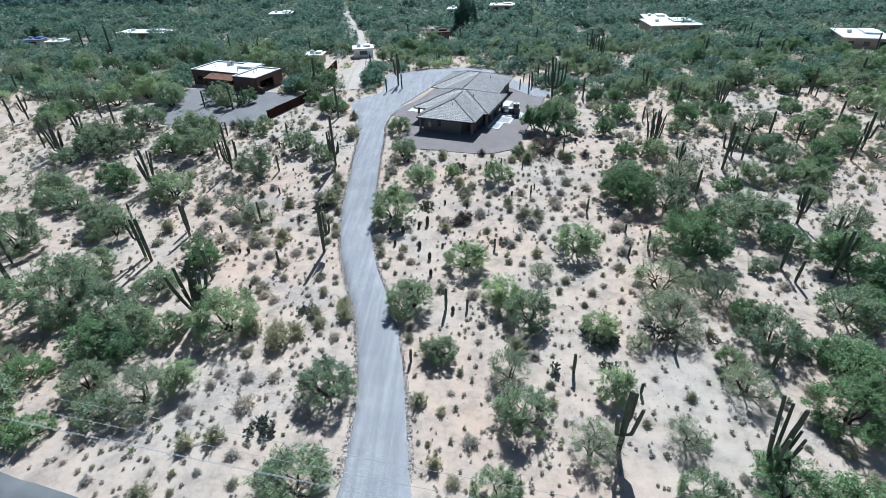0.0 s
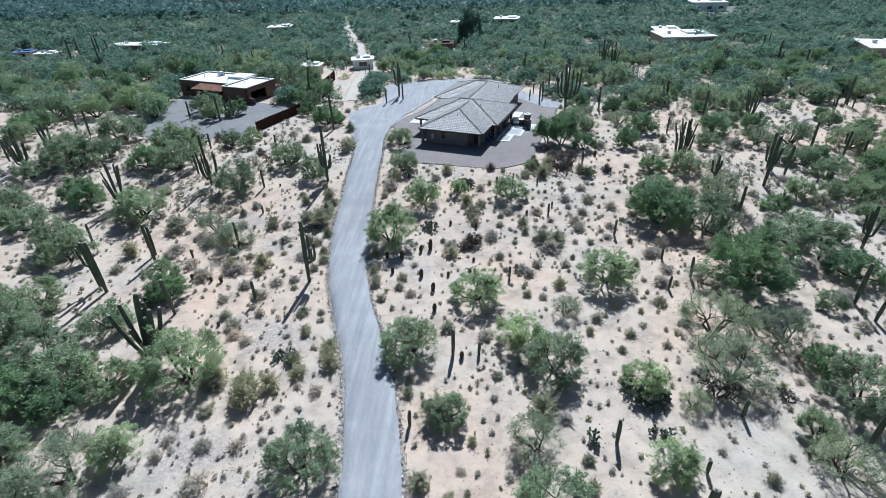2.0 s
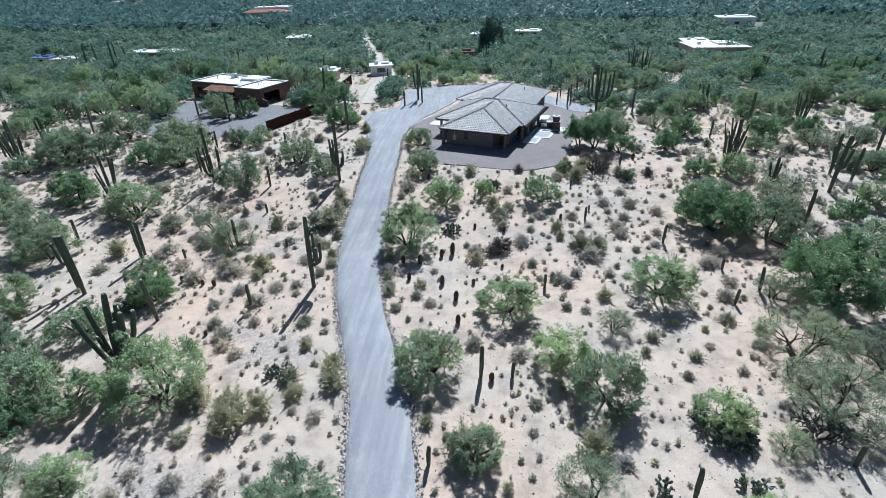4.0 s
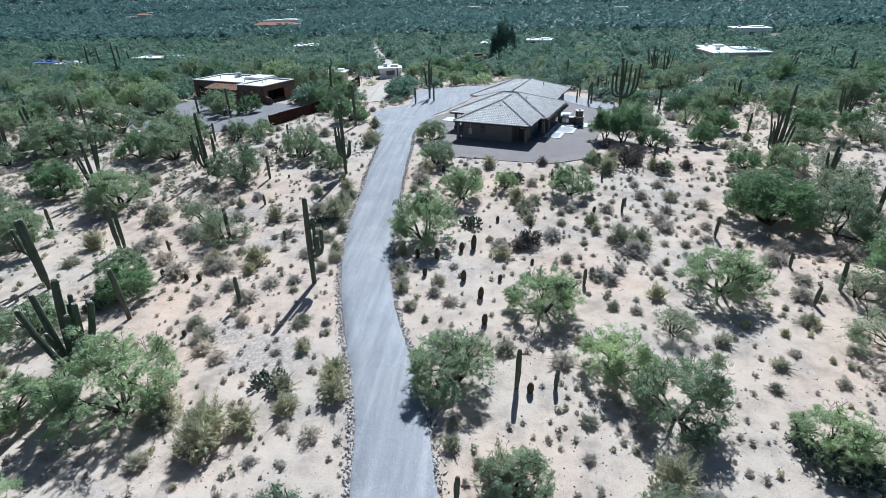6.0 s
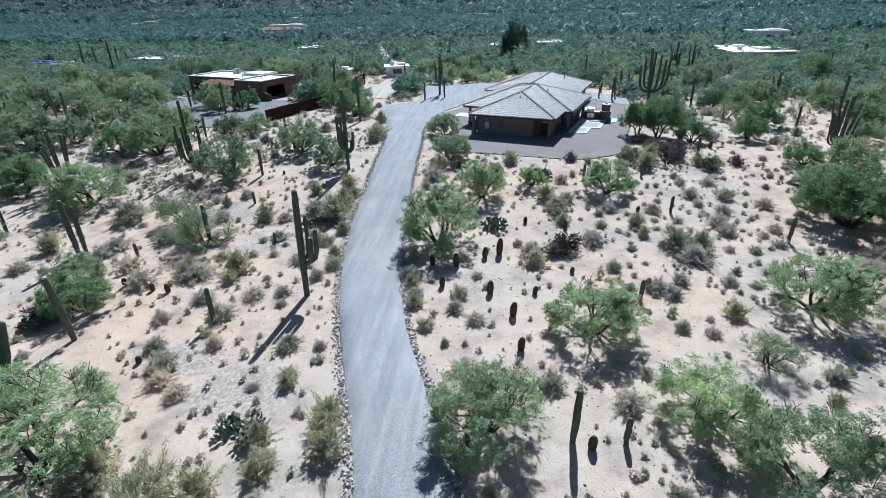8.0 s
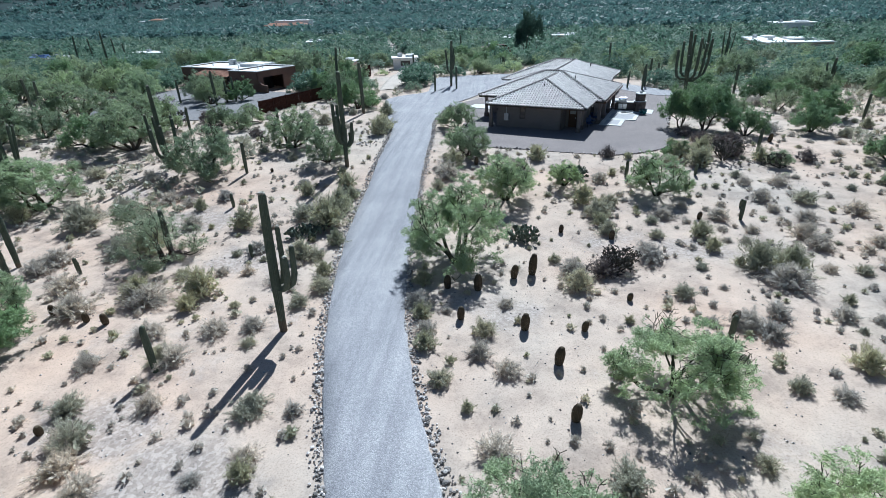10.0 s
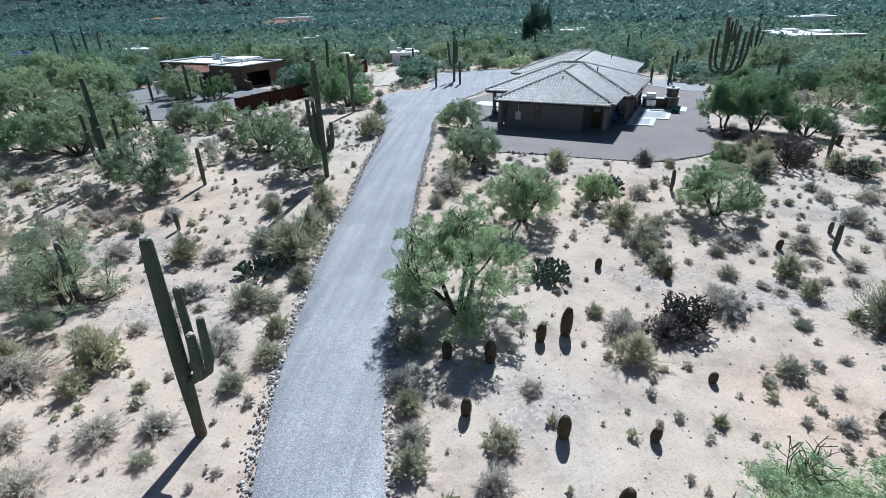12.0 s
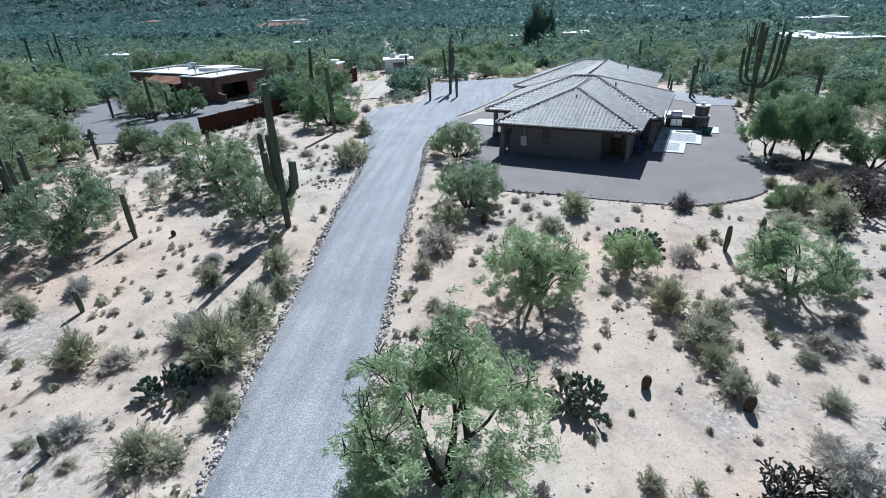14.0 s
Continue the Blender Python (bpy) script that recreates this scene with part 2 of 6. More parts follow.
RUBBER = plain("tyre_rubber", (0.02, 0.02, 0.02), (0.035, 0.035, 0.035))
POST_WOOD = plain("weathered_post", (0.16, 0.13, 0.11), (0.24, 0.20, 0.17), 3.0, 20.0)
WIRE = plain("wire", (0.45, 0.46, 0.47), (0.55, 0.56, 0.57), 3.0, 20.0, 0.5, bump=0.0)
BARK = plain("tree_bark", (0.055, 0.043, 0.035), (0.095, 0.076, 0.06), 3.0, 25.0, 0.9, bump=0.6, dist=0.02)
GREEN_BARK = plain("green_bark", (0.05, 0.052, 0.032), (0.085, 0.084, 0.052), 3.0, 25.0, 0.85, bump=0.4)
TWIG = plain("dry_twig", (0.20, 0.175, 0.16), (0.30, 0.265, 0.245), 3.0, 25.0, 0.9)
CACTUS = plain("saguaro_skin", (0.085, 0.105, 0.075), (0.135, 0.15, 0.11), 1.8, 16.0, 0.75, bump=0.4)
CORK = plain("saguaro_cork", (0.11, 0.09, 0.065), (0.17, 0.14, 0.10), 2.0, 14.0, 0.9, bump=0.6)
BLOOM = plain("saguaro_tip", (0.14, 0.13, 0.09), (0.6, 0.57, 0.5), 14.0, 40.0, 0.9)
BARREL = plain("barrel_cactus_skin", (0.065, 0.052, 0.036), (0.115, 0.088, 0.056), 3.5, 30.0, 0.85, bump=0.7, dist=0.02)
PEAR = plain("prickly_pear_pad", (0.10, 0.125, 0.092), (0.16, 0.185, 0.14), 3.0, 24.0, 0.7, random_by="object", spread=0.25)
CHOLLA = plain("cholla_joint", (0.055, 0.050, 0.042), (0.11, 0.10, 0.085), 3.0, 26.0, 0.9, bump=0.7, dist=0.02)
LEAF_P = leafy("palo_verde_leaf", (0.254, 0.324, 0.176), (0.44, 0.529, 0.32), (0.626, 0.692, 0.465))
LEAF_M = leafy("mesquite_leaf", (0.18, 0.235, 0.142), (0.348, 0.422, 0.269), (0.529, 0.581, 0.414))
LEAF_D = leafy("ironwood_leaf", (0.123, 0.2, 0.103), (0.238, 0.343, 0.184), (0.382, 0.492, 0.289))
LEAF_S = leafy("sparse_leaf", (0.201, 0.241, 0.158), (0.345, 0.393, 0.27), (0.49, 0.533, 0.4))
LEAF_C = leafy("creosote_leaf", (0.311, 0.301, 0.185), (0.508, 0.487, 0.341), (0.674, 0.636, 0.495))
LEAF_B = leafy("bursage_leaf", (0.443, 0.394, 0.362), (0.632, 0.569, 0.522), (0.78, 0.724, 0.671))
LEAF_G = leafy("brittlebush_leaf", (0.33, 0.322, 0.254), (0.509, 0.485, 0.389), (0.66, 0.618, 0.52))
# thicket green, pulled partly toward blue-grey to paint in haze
LEAF_HAZE_GREY = leafy("haze_grey_thicket_leaf", (0.135, 0.198, 0.148), (0.232, 0.309, 0.231), (0.345, 0.422, 0.324), 0.45, 0.3)
LEAF_W = leafy("dead_brush_twig", (0.117, 0.092, 0.096), (0.188, 0.154, 0.156), (0.281, 0.235, 0.235), 0.2)
# dark green leaf with a little distance haze mixed into its colour
LEAF_FAR_HAZED = leafy("far_hazed_leaf", (0.087, 0.156, 0.115), (0.15, 0.239, 0.177), (0.238, 0.326, 0.244), 0.45, 0.3)
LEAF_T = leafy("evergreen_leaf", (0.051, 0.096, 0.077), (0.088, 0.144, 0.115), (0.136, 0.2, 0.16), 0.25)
# distance haze is painted in as blue-green leaf tones
LEAF_HAZED = leafy("hazed_valley_leaf", (0.073, 0.14, 0.134), (0.104, 0.18, 0.174), (0.144, 0.222, 0.218), 0.45, 0.3)
# the blue-green base colour stands in for haze over the slopes
HILL_HAZED = plain("hazed_wooded_slope", (0.010, 0.024, 0.026), (0.030, 0.055, 0.054), 0.012, 0.11, 0.95, bump=0.0)


# ---- building helpers ----
def ease(a, b, v):
    s = min(1.0, max(0.0, (v - a) / (b - a)))
    return s * s * (3 - 2 * s)


def rise(x, y):
    """The lie of the land: up to the house pad, then a long fall into the valley."""
    brow = 108.0 + 20.0 * ease(-26, -16, x) * (1 - ease(14, 24, x))
    return 1.05 * ease(56, 80, y) - 0.027 * min(max(y - brow, 0.0), 100.0)


def gz(x, y):
    """Height of the ground: nearly level, up to the house pad, with low swells."""
    return rise(x, y) + 0.05 * noise.noise(Vector((x * 0.16, y * 0.16, 0.3))) + 0.02 * noise.noise(Vector((x * 0.7, y * 0.7, 4.1)))


def mesh_of(name, verts, faces, material, smooth=False):
    me = bpy.data.meshes.new(name)
    me.from_pydata([tuple(v) for v in verts], [], [tuple(f) for f in faces])
    if material is not None:
        me.materials.append(material)
    if smooth:
        me.polygons.foreach_set("use_smooth", [True] * len(me.polygons))
    me.update()
    return me


def blades_mesh(name, verts, material):
    """A mesh of loose three-cornered blades from an array of shape (n, 3, 3)."""
    n = len(verts)
    me = bpy.data.meshes.new(name)
    me.vertices.add(n * 3)
    me.vertices.foreach_set("co", np.asarray(verts, np.float32).ravel())
    me.loops.add(n * 3)
    me.loops.foreach_set("vertex_index", np.arange(n * 3, dtype=np.int32))
    me.polygons.add(n)
    me.polygons.foreach_set("loop_start", np.arange(0, n * 3, 3, dtype=np.int32))
    me.materials.append(material)
    me.update(calc_edges=True)
    return me


def part(name, data, material, parent, label=""):
    """Links a bmesh or a mesh as one object under a thing or a part."""
    if isinstance(data, bmesh.types.BMesh):
        me = bpy.data.meshes.new(name)
        data.to_mesh(me)
        data.free()
        me.materials.append(material)
        data = me
    ob = new(name, data)
    ob.parent = parent
    if label:
        ob["label"] = label
    return ob


def thing(name, m, label, category, group="", kind=""):
    ob = new(name)
    ob.empty_display_size = 0.3
    ob.matrix_basis = m
    return tagged(ob, label, category, group, kind)


def box(bm, x0, y0, z0, x1, y1, z1, bevel=0.0):
    made = bmesh.ops.create_cube(bm, size=1.0)["verts"]
    for v in made:
        v.co = Vector((x0 + (v.co.x + 0.5) * (x1 - x0), y0 + (v.co.y + 0.5) * (y1 - y0), z0 + (v.co.z + 0.5) * (z1 - z0)))
    if bevel:
        edges = list({e for v in made for e in v.link_edges})
        bmesh.ops.bevel(bm, geom=edges, offset=bevel, segments=2, affect="EDGES", profile=0.5)
    return bm


def boxed(*args, bevel=0.0):
    return box(bmesh.new(), *args, bevel=bevel)


def prism(bm, points, z0, z1):
    """An upright solid on a flat outline."""
    low, top = [bm.verts.new((x, y, z0)) for x, y in points], [bm.verts.new((x, y, z1)) for x, y in points]
    n = len(points)
    bm.faces.new(top)
    bm.faces.new(low[::-1])
    for i in range(n):
        bm.faces.new((low[i], low[(i + 1) % n], top[(i + 1) % n], top[i]))
    bmesh.ops.recalc_face_normals(bm, faces=bm.faces[:])
    return bm


def ring(n, r, cx=0.0, cy=0.0, turn=0.0):
    return [(cx + r * math.cos(turn + 2 * math.pi * i / n), cy + r * math.sin(turn + 2 * math.pi * i / n)) for i in range(n)]


def wall_mesh(a, b, z0, z1, thick, holes=()):
    """A wall from a to b, its thickness to the left of that way, with openings (s0, s1, h0, h1) that go through it."""
    a, b = Vector(a), Vector(b)
    way = (b - a).normalized()
    side = Vector((-way.y, way.x)) * thick
    length = (b - a).length
    ss = sorted({0.0, length, *[s for h in holes for s in h[:2]]})
    zs = sorted({z0, z1, *[z for h in holes for z in h[2:]]})
    bm = bmesh.new()
    for s0, s1 in zip(ss, ss[1:]):
        for h0, h1 in zip(zs, zs[1:]):
            if any(h[0] <= s0 and s1 <= h[1] and h[2] <= h0 and h1 <= h[3] for h in holes):
                continue
            p, q = a + way * s0, a + way * s1
            prism(bm, [(p.x, p.y), (q.x, q.y), (q.x + side.x, q.y + side.y), (p.x + side.x, p.y + side.y)], h0, h1)
    bmesh.ops.remove_doubles(bm, verts=bm.verts[:], dist=0.001)
    return bm


def tube(points, radii, sides=6, cap=True):
    """Rings along a line of points: verts and faces."""
    verts, faces = [], []
    pts = [Vector(p) for p in points]
    ref = Vector((0.3, 1.0, 0.1)).normalized()
    for i, p in enumerate(pts):
        way = (pts[min(i + 1, len(pts) - 1)] - pts[max(i - 1, 0)]).normalized()
        s = way.cross(ref)
        s = s.normalized() if s.length > 1e-4 else Vector((1, 0, 0))
        u = way.cross(s)
        for k in range(sides):
            a = 2 * math.pi * k / sides
            verts.append(p + (s * math.cos(a) + u * math.sin(a)) * radii[i])
    for i in range(len(pts) - 1):
        for k in range(sides):
            j = (k + 1) % sides
            faces.append((i * sides + k, i * sides + j, (i + 1) * sides + j, (i + 1) * sides + k))
    if cap:
        faces.append(tuple(range((len(pts) - 1) * sides, len(pts) * sides)))
    return verts, faces


def joined(pieces):
    verts, faces = [], []
    for v, f in pieces:
        k = len(verts)
        verts += list(v)
        faces += [tuple(i + k for i in q) for q in f]
    return verts, faces


def spline(points, step=0.5):
    """A smooth line through points of any dimension."""
    P = [np.array(p, float) for p in points]
    P = [2 * P[0] - P[1], *P, 2 * P[-1] - P[-2]]
    out = []
    for i in range(1, len(P) - 2):
        n = max(2, int(np.linalg.norm((P[i + 1] - P[i])[:2]) / step))
        for k in range(n):
            t = k / n
            out.append(0.5 * (2 * P[i] + (P[i + 1] - P[i - 1]) * t + (2 * P[i - 1] - 5 * P[i] + 4 * P[i + 1] - P[i + 2]) * t * t
                              + (3 * P[i] - P[i - 1] - 3 * P[i + 1] + P[i + 2]) * t ** 3))
    out.append(P[-2])
    return out


def inside(x, y, poly):
    hit = False
    for (x0, y0), (x1, y1) in zip(poly, poly[1:] + poly[:1]):
        if (y0 > y) != (y1 > y) and x < x0 + (y - y0) * (x1 - x0) / (y1 - y0):
            hit = not hit
    return hit


# ---- ground, road, drive ----
def spaced(a, b, fine, far):
    mid = list(np.arange(a, b + 0.01, fine))
    out, d = [], fine
    x = b
    while x < far:
        d *= 1.35
        x += d
        out.append(x)
    low, d, x = [], fine, a
    while x > -far:
        d *= 1.35
        x -= d
        low.append(x)
    return low[::-1] + mid + out


# centre line and half width of the drive
DRIVE = spline([(-3.5, 14.1, 3.5), (-3.95, 20.2, 2.4), (-4.55, 28.0, 1.86), (-5.35, 33.0, 1.8), (-6.15, 36.8, 1.74), (-7.58, 41.4, 1.7), (-8.9, 45.1, 1.7), (-10.3, 50.0, 1.76),
                (-11.0, 53.5, 1.88), (-11.65, 57.5, 1.95), (-12.05, 61.0, 2.05), (-12.3, 64.0, 2.0), (-12.55, 68.0, 1.95), (-13.0, 74.0, 2.02), (-13.6, 83.0, 2.05),
                (-14.5, 89.5, 2.4), (-14.9, 96.0, 3.2), (-14.6, 102.0, 5.0)])


def strip(name, line, lift, material, label, category, skirt=0.15):
    """A ribbon along a centre line of (x, y, half width), laid a little over the ground, with sloped edges."""
    verts, faces = [], []
    rng = random.Random(5)
    for i, (x, y, h) in enumerate(line):
        a, b = line[max(i - 1, 0)], line[min(i + 1, len(line) - 1)]
        d = Vector((b[0] - a[0], b[1] - a[1])).normalized()
        n = Vector((d.y, -d.x))
        for k, f in enumerate((-1.06, -1.0, -0.55, -0.45, 0.0, 0.45, 0.55, 1.0, 1.06)):
            jig = rng.uniform(-0.06, 0.06) if abs(f) >= 1 else 0
            px_, py_ = x + n.x * (h * f + jig), y + n.y * (h * f + jig)
            dz = -skirt if abs(f) > 1.01 else (0.0 if abs(f) > 0.9 else (-0.012 if 0.4 < abs(f) < 0.6 else 0.025))
            verts.append((px_, py_, rise(px_, py_) + lift + dz))
    for i in range(len(line) - 1):
        for k in range(8):
            faces.append((i * 9 + k, i * 9 + k + 1, (i + 1) * 9 + k + 1, (i + 1) * 9 + k))
    return tagged(new(name, mesh_of(name, verts, faces, material, True)), label, category, kind="structure")


def apron(name, outline, lift, material, label, category):
    """A flat piece of ground cover with an outline, with a thickness that sinks into the ground."""
    bm = bmesh.new()
    pts = [(p[0], p[1]) for p in spline([*outline, outline[0]], 1.5)[:-1]]
    prism(bm, pts, 0.6, 1.05 + lift)
    for v in bm.verts:
        if v.co.z > 0.8:
            v.co.z = rise(v.co.x, v.co.y) + lift
        else:
            v.co.z = rise(v.co.x, v.co.y) - 0.3
    bmesh.ops.triangulate(bm, faces=[f for f in bm.faces if len(f.verts) > 4])
    me = bpy.data.meshes.new(name)
    bm.to_mesh(me)
    bm.free()
    me.materials.append(material)
    return tagged(new(name, me), label, category, kind="structure")


strip("driveway", DRIVE, 0.12, GRAVEL, "pale grey crushed gravel drive with faint wheel tracks", "driveway")
road_line = [(x, 21.35 - 0.258 * (x + 31.3) - 3.4, 3.3) for x in np.arange(-150, 60, 2.0)]
strip("road", road_line, 0.06, ASPHALT, "grey worn asphalt road with soft sandy edges", "road")
COURT = [(-17.3, 90.0), (-19.6, 98.0), (-20.6, 105.0), (-18.0, 108.5), (-15.6, 111.0), (-16.0, 119.0), (-15.5, 127.0), (-9.0, 130.0), (2.0, 132.0), (8.0, 131.0),
         (14.0, 119.0), (21.0, 108.0), (17.5, 106.0), (10.5, 115.5), (4.0, 121.5), (-2.5, 121.0), (-5.5, 113.0), (-9.0, 104.5), (-11.5, 99.0), (-12.2, 92.0)]
apron("gravel_court", COURT, 0.10, GRAVEL, "pale grey gravel turning court beside and behind the house", "gravel yard")
PAD = [(-11.6, 99.0), (-11.3, 95.5), (-8.4, 93.5), (-8.3, 84.0), (-7.2, 79.4), (-5.0, 78.5), (-2.0, 78.0), (0.7, 77.2), (3.0, 76.7), (6.1, 76.4), (8.3, 77.1), (10.7, 78.6), (12.2, 82.5),
       (13.5, 87.5), (16.6, 97.3), (19.0, 105.4), (15.0, 110.5), (9.5, 114.5), (3.5, 119.5), (-2.0, 119.0), (-5.0, 111.0), (-7.5, 104.8)]
apron("gravel_pad", PAD, 0.065, PAD_GRAVEL, "brown decomposed granite pad laid round the house", "gravel yard")
YARD = [(-63.0, 96.5), (-55.0, 92.5), (-44.5, 91.0), (-37.0, 92.6), (-34.6, 97.0), (-31.8, 105.5), (-37.0, 112.0), (-60.0, 118.0), (-63.0, 106.0)]
apron("neighbour_gravel_yard", YARD, 0.07, YARD_GRAVEL, "grey gravel forecourt in front of the flat-roofed house", "gravel yard")
TRACK = spline([(-22.5, 114.0, 1.5), (-24.6, 134.0, 1.5), (-24.6, 150.0, 2.2), (-29.5, 170.0, 1.9), (-37.5, 203.0, 1.6), (-48.5, 240.0, 1.6), (-47.0, 254.0, 1.6), (-30.0, 268.0, 1.6), (-21.0, 300.0, 1.8)], 2.0)
strip("dirt_track", TRACK,
      0.07, DIRT, "pale packed dirt track between the bushes", "dirt track")


xs, ys = spaced(-70, 60, 1.0, 4200), spaced(0, 215, 1.0, 4200)
# the sheet dips under the laid gravel, which has its own thickness
gverts = []
for y in ys:
    for x in xs:
        z = gz(x, y) if abs(x) < 300 and -100 < y < 400 else rise(x, y)
        if 70 < y < 140 and any(all(inside(x + i, y + j, poly) for i in (-1.1, 1.1) for j in (-1.1, 1.1)) for poly in (COURT, PAD, YARD)):
            z -= 0.3
        gverts.append((x, y, z))
nx = len(xs)
gfaces = [(j * nx + i, j * nx + i + 1, (j + 1) * nx + i + 1, (j + 1) * nx + i) for j in range(len(ys) - 1) for i in range(nx - 1)]
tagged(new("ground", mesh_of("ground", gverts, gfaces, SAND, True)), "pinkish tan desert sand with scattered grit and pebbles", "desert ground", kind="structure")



# ---- rock edging of the drive and of the pad ----
def rock_mesh(seed, size, material):
    rng = random.Random(seed)
    bm = bmesh.new()
    bmesh.ops.create_icosphere(bm, subdivisions=1, radius=size)
    sx, sy, sz = rng.uniform(0.8, 1.35), rng.uniform(0.7, 1.1), rng.uniform(0.55, 0.85)
    for v in bm.verts:
        k = rng.uniform(0.78, 1.15)
        v.co = Vector((v.co.x * sx * k, v.co.y * sy * k, v.co.z * sz * k))
    me = bpy.data.meshes.new("stone")
    bm.to_mesh(me)
    bm.free()
    me.materials.append(material)
    return me


ROCKS = [rock_mesh(s, 0.105, ROCK) for s in range(7)]


def edge_of(line, side):
    out = []
    for i, (x, y, h) in enumerate(line):
        a, b = line[max(i - 1, 0)], line[min(i + 1, len(line) - 1)]
        d = Vector((b[0] - a[0], b[1] - a[1])).normalized()
        out.append((x + side * d.y * (h + 0.22), y - side * d.x * (h + 0.22)))
    return out


def rock_edging(name, line, label, rng, per_metre, width, lo, hi, big=1.0):
    """Loose stones along a line; those between lo and hi along y are stones of their own, the others are joined."""
    holder = thing(name, Matrix.Translation((line[0][0], line[0][1], 0)), label, "stone edging")
    base = Matrix.Translation((-line[0][0], -line[0][1], 0))
    verts, faces, count = [], [], 0
    for (x0, y0), (x1, y1) in zip(line, line[1:]):
        length = math.hypot(x1 - x0, y1 - y0)
        for _ in range(max(1, round(length * per_metre + rng.uniform(-0.4, 0.4)))):
            t = rng.random()
            x, y = x0 + (x1 - x0) * t + rng.gauss(0, width), y0 + (y1 - y0) * t + rng.gauss(0, width)
            s = big * min(1.7, max(0.45, rng.lognormvariate(-0.1, 0.38)))
            m = base @ pose(x, y, gz(x, y) + 0.08 * s, rng.uniform(-25, 25), rng.uniform(-25, 25), rng.uniform(0, 360)) @ Matrix.Scale(s, 4)
            me = rng.choice(ROCKS)
            if lo < y < hi and count < 220:
                count += 1
                ob = new("stone", me)
                ob.parent, ob.matrix_basis = holder, m
            else:
                k = len(verts)
                verts += [m @ v.co for v in me.vertices]
                faces += [tuple(i + k for i in p.vertices) for p in me.polygons]
    if verts:
        rest = part("loose_stones", mesh_of("loose_stones", verts, faces, ROCK_LOOSE), None, holder)
        rest["kind"] = "stuff"
    return holder




# ---- the tiled house ----
TILE_W, TILE_L = 0.30, 0.40


def tile_shape(w=TILE_W, l=TILE_L):
    """One barrel tile: x across, y up the slope, z off the roof; its lower end stands proud of the next course."""
    prof = [(0.0, 0.012), (0.05, 0.072), (0.12, 0.095), (0.19, 0.072), (0.24, 0.012), (w, 0.0)]
    verts = [(x, 0.0, z + 0.045) for x, z in prof] + [(x, l + 0.05, z + 0.005) for x, z in prof] + [(x, 0.0, -0.02) for x, z in prof]
    n = len(prof)
    faces = [(i, i + 1, n + i + 1, n + i) for i in range(n - 1)] + [(2 * n + i, 2 * n + i + 1, i + 1, i) for i in range(n - 1)]
    return verts, faces


def roof_face(house, corners, single=0, material=TILE_JOINED, label=""):
    """A sloping roof face on three or four corners, the first two along the eave, with courses of barrel tiles."""
    C = [Vector(c) for c in corners]
    X = (C[1] - C[0]).normalized()
    N = X.cross(C[-1] - C[0]).normalized()
    if N.z < 0:
        N = -N
    Y = N.cross(X)
    flat = [((c - C[0]).dot(X), (c - C[0]).dot(Y)) for c in C]
    bm = bmesh.new()
    top, low = [bm.verts.new(c) for c in C], [bm.verts.new(c - Vector((0, 0, 0.16))) for c in C]
    bm.faces.new(top)
    bm.faces.new(low[::-1])
    for i in range(len(C)):
        j = (i + 1) % len(C)
        bm.faces.new((low[i], low[j], top[j], top[i]))
    bmesh.ops.recalc_face_normals(bm, faces=bm.faces[:])
    deck = part("roof_slope", bm, UNDERLAY, house, label)
    tv, tf = tile_shape()
    x_lo, x_hi, y_hi = min(p[0] for p in flat), max(p[0] for p in flat), max(p[1] for p in flat)
    spots = []
    for r in range(int(y_hi / TILE_L) + 1):
        for c in range(int((x_hi - x_lo) / TILE_W) + 1):
            x, y = x_lo + c * TILE_W, r * TILE_L - 0.06
            if inside(x + TILE_W / 2, max(y + TILE_L * 0.45, 0.02), flat):
                spots.append((x, y))
    turn = Matrix((X, Y, N)).transposed().to_4x4()
    one = mesh_of("tile", tv, tf, TILE)
    rng = random.Random(len(spots))
    verts, faces = [], []
    for i, (x, y) in enumerate(spots):
        m = Matrix.Translation(C[0] + X * (x + rng.uniform(-0.008, 0.008)) + Y * (y + rng.uniform(-0.01, 0.01)) + N * 0.012) @ turn
        if i < single:
            ob = new("tile", one)
            ob.parent, ob.matrix_basis = deck, m
        else:
            k = len(verts)
            verts += [m @ Vector(v) for v in tv]
            faces += [tuple(q + k for q in f) for f in tf]
    if verts:
        rest = part("tile_courses", mesh_of("tile_courses", verts, faces, material), None, deck)
        rest["kind"] = "stuff"
    return deck


CAP = mesh_of("ridge_cap", *tube([(0, 0, 0.075), (0.47, 0, 0.045)], [0.14, 0.11], 8), CAP_SHADED)


def cap_line(house, a, b):
    """Half-round cap tiles along a ridge or a hip, each one its own piece."""
    a, b = Vector(a), Vector(b)
    n = max(2, int((b - a).length / 0.42))
    turn = (b - a).to_track_quat("X", "Z").to_matrix().to_4x4()
    for i in range(n):
        ob = new("ridge_cap", CAP)
        ob.parent, ob.matrix_basis = house, Matrix.Translation(a.lerp(b, i / n)) @ turn


SLOPE = 0.346


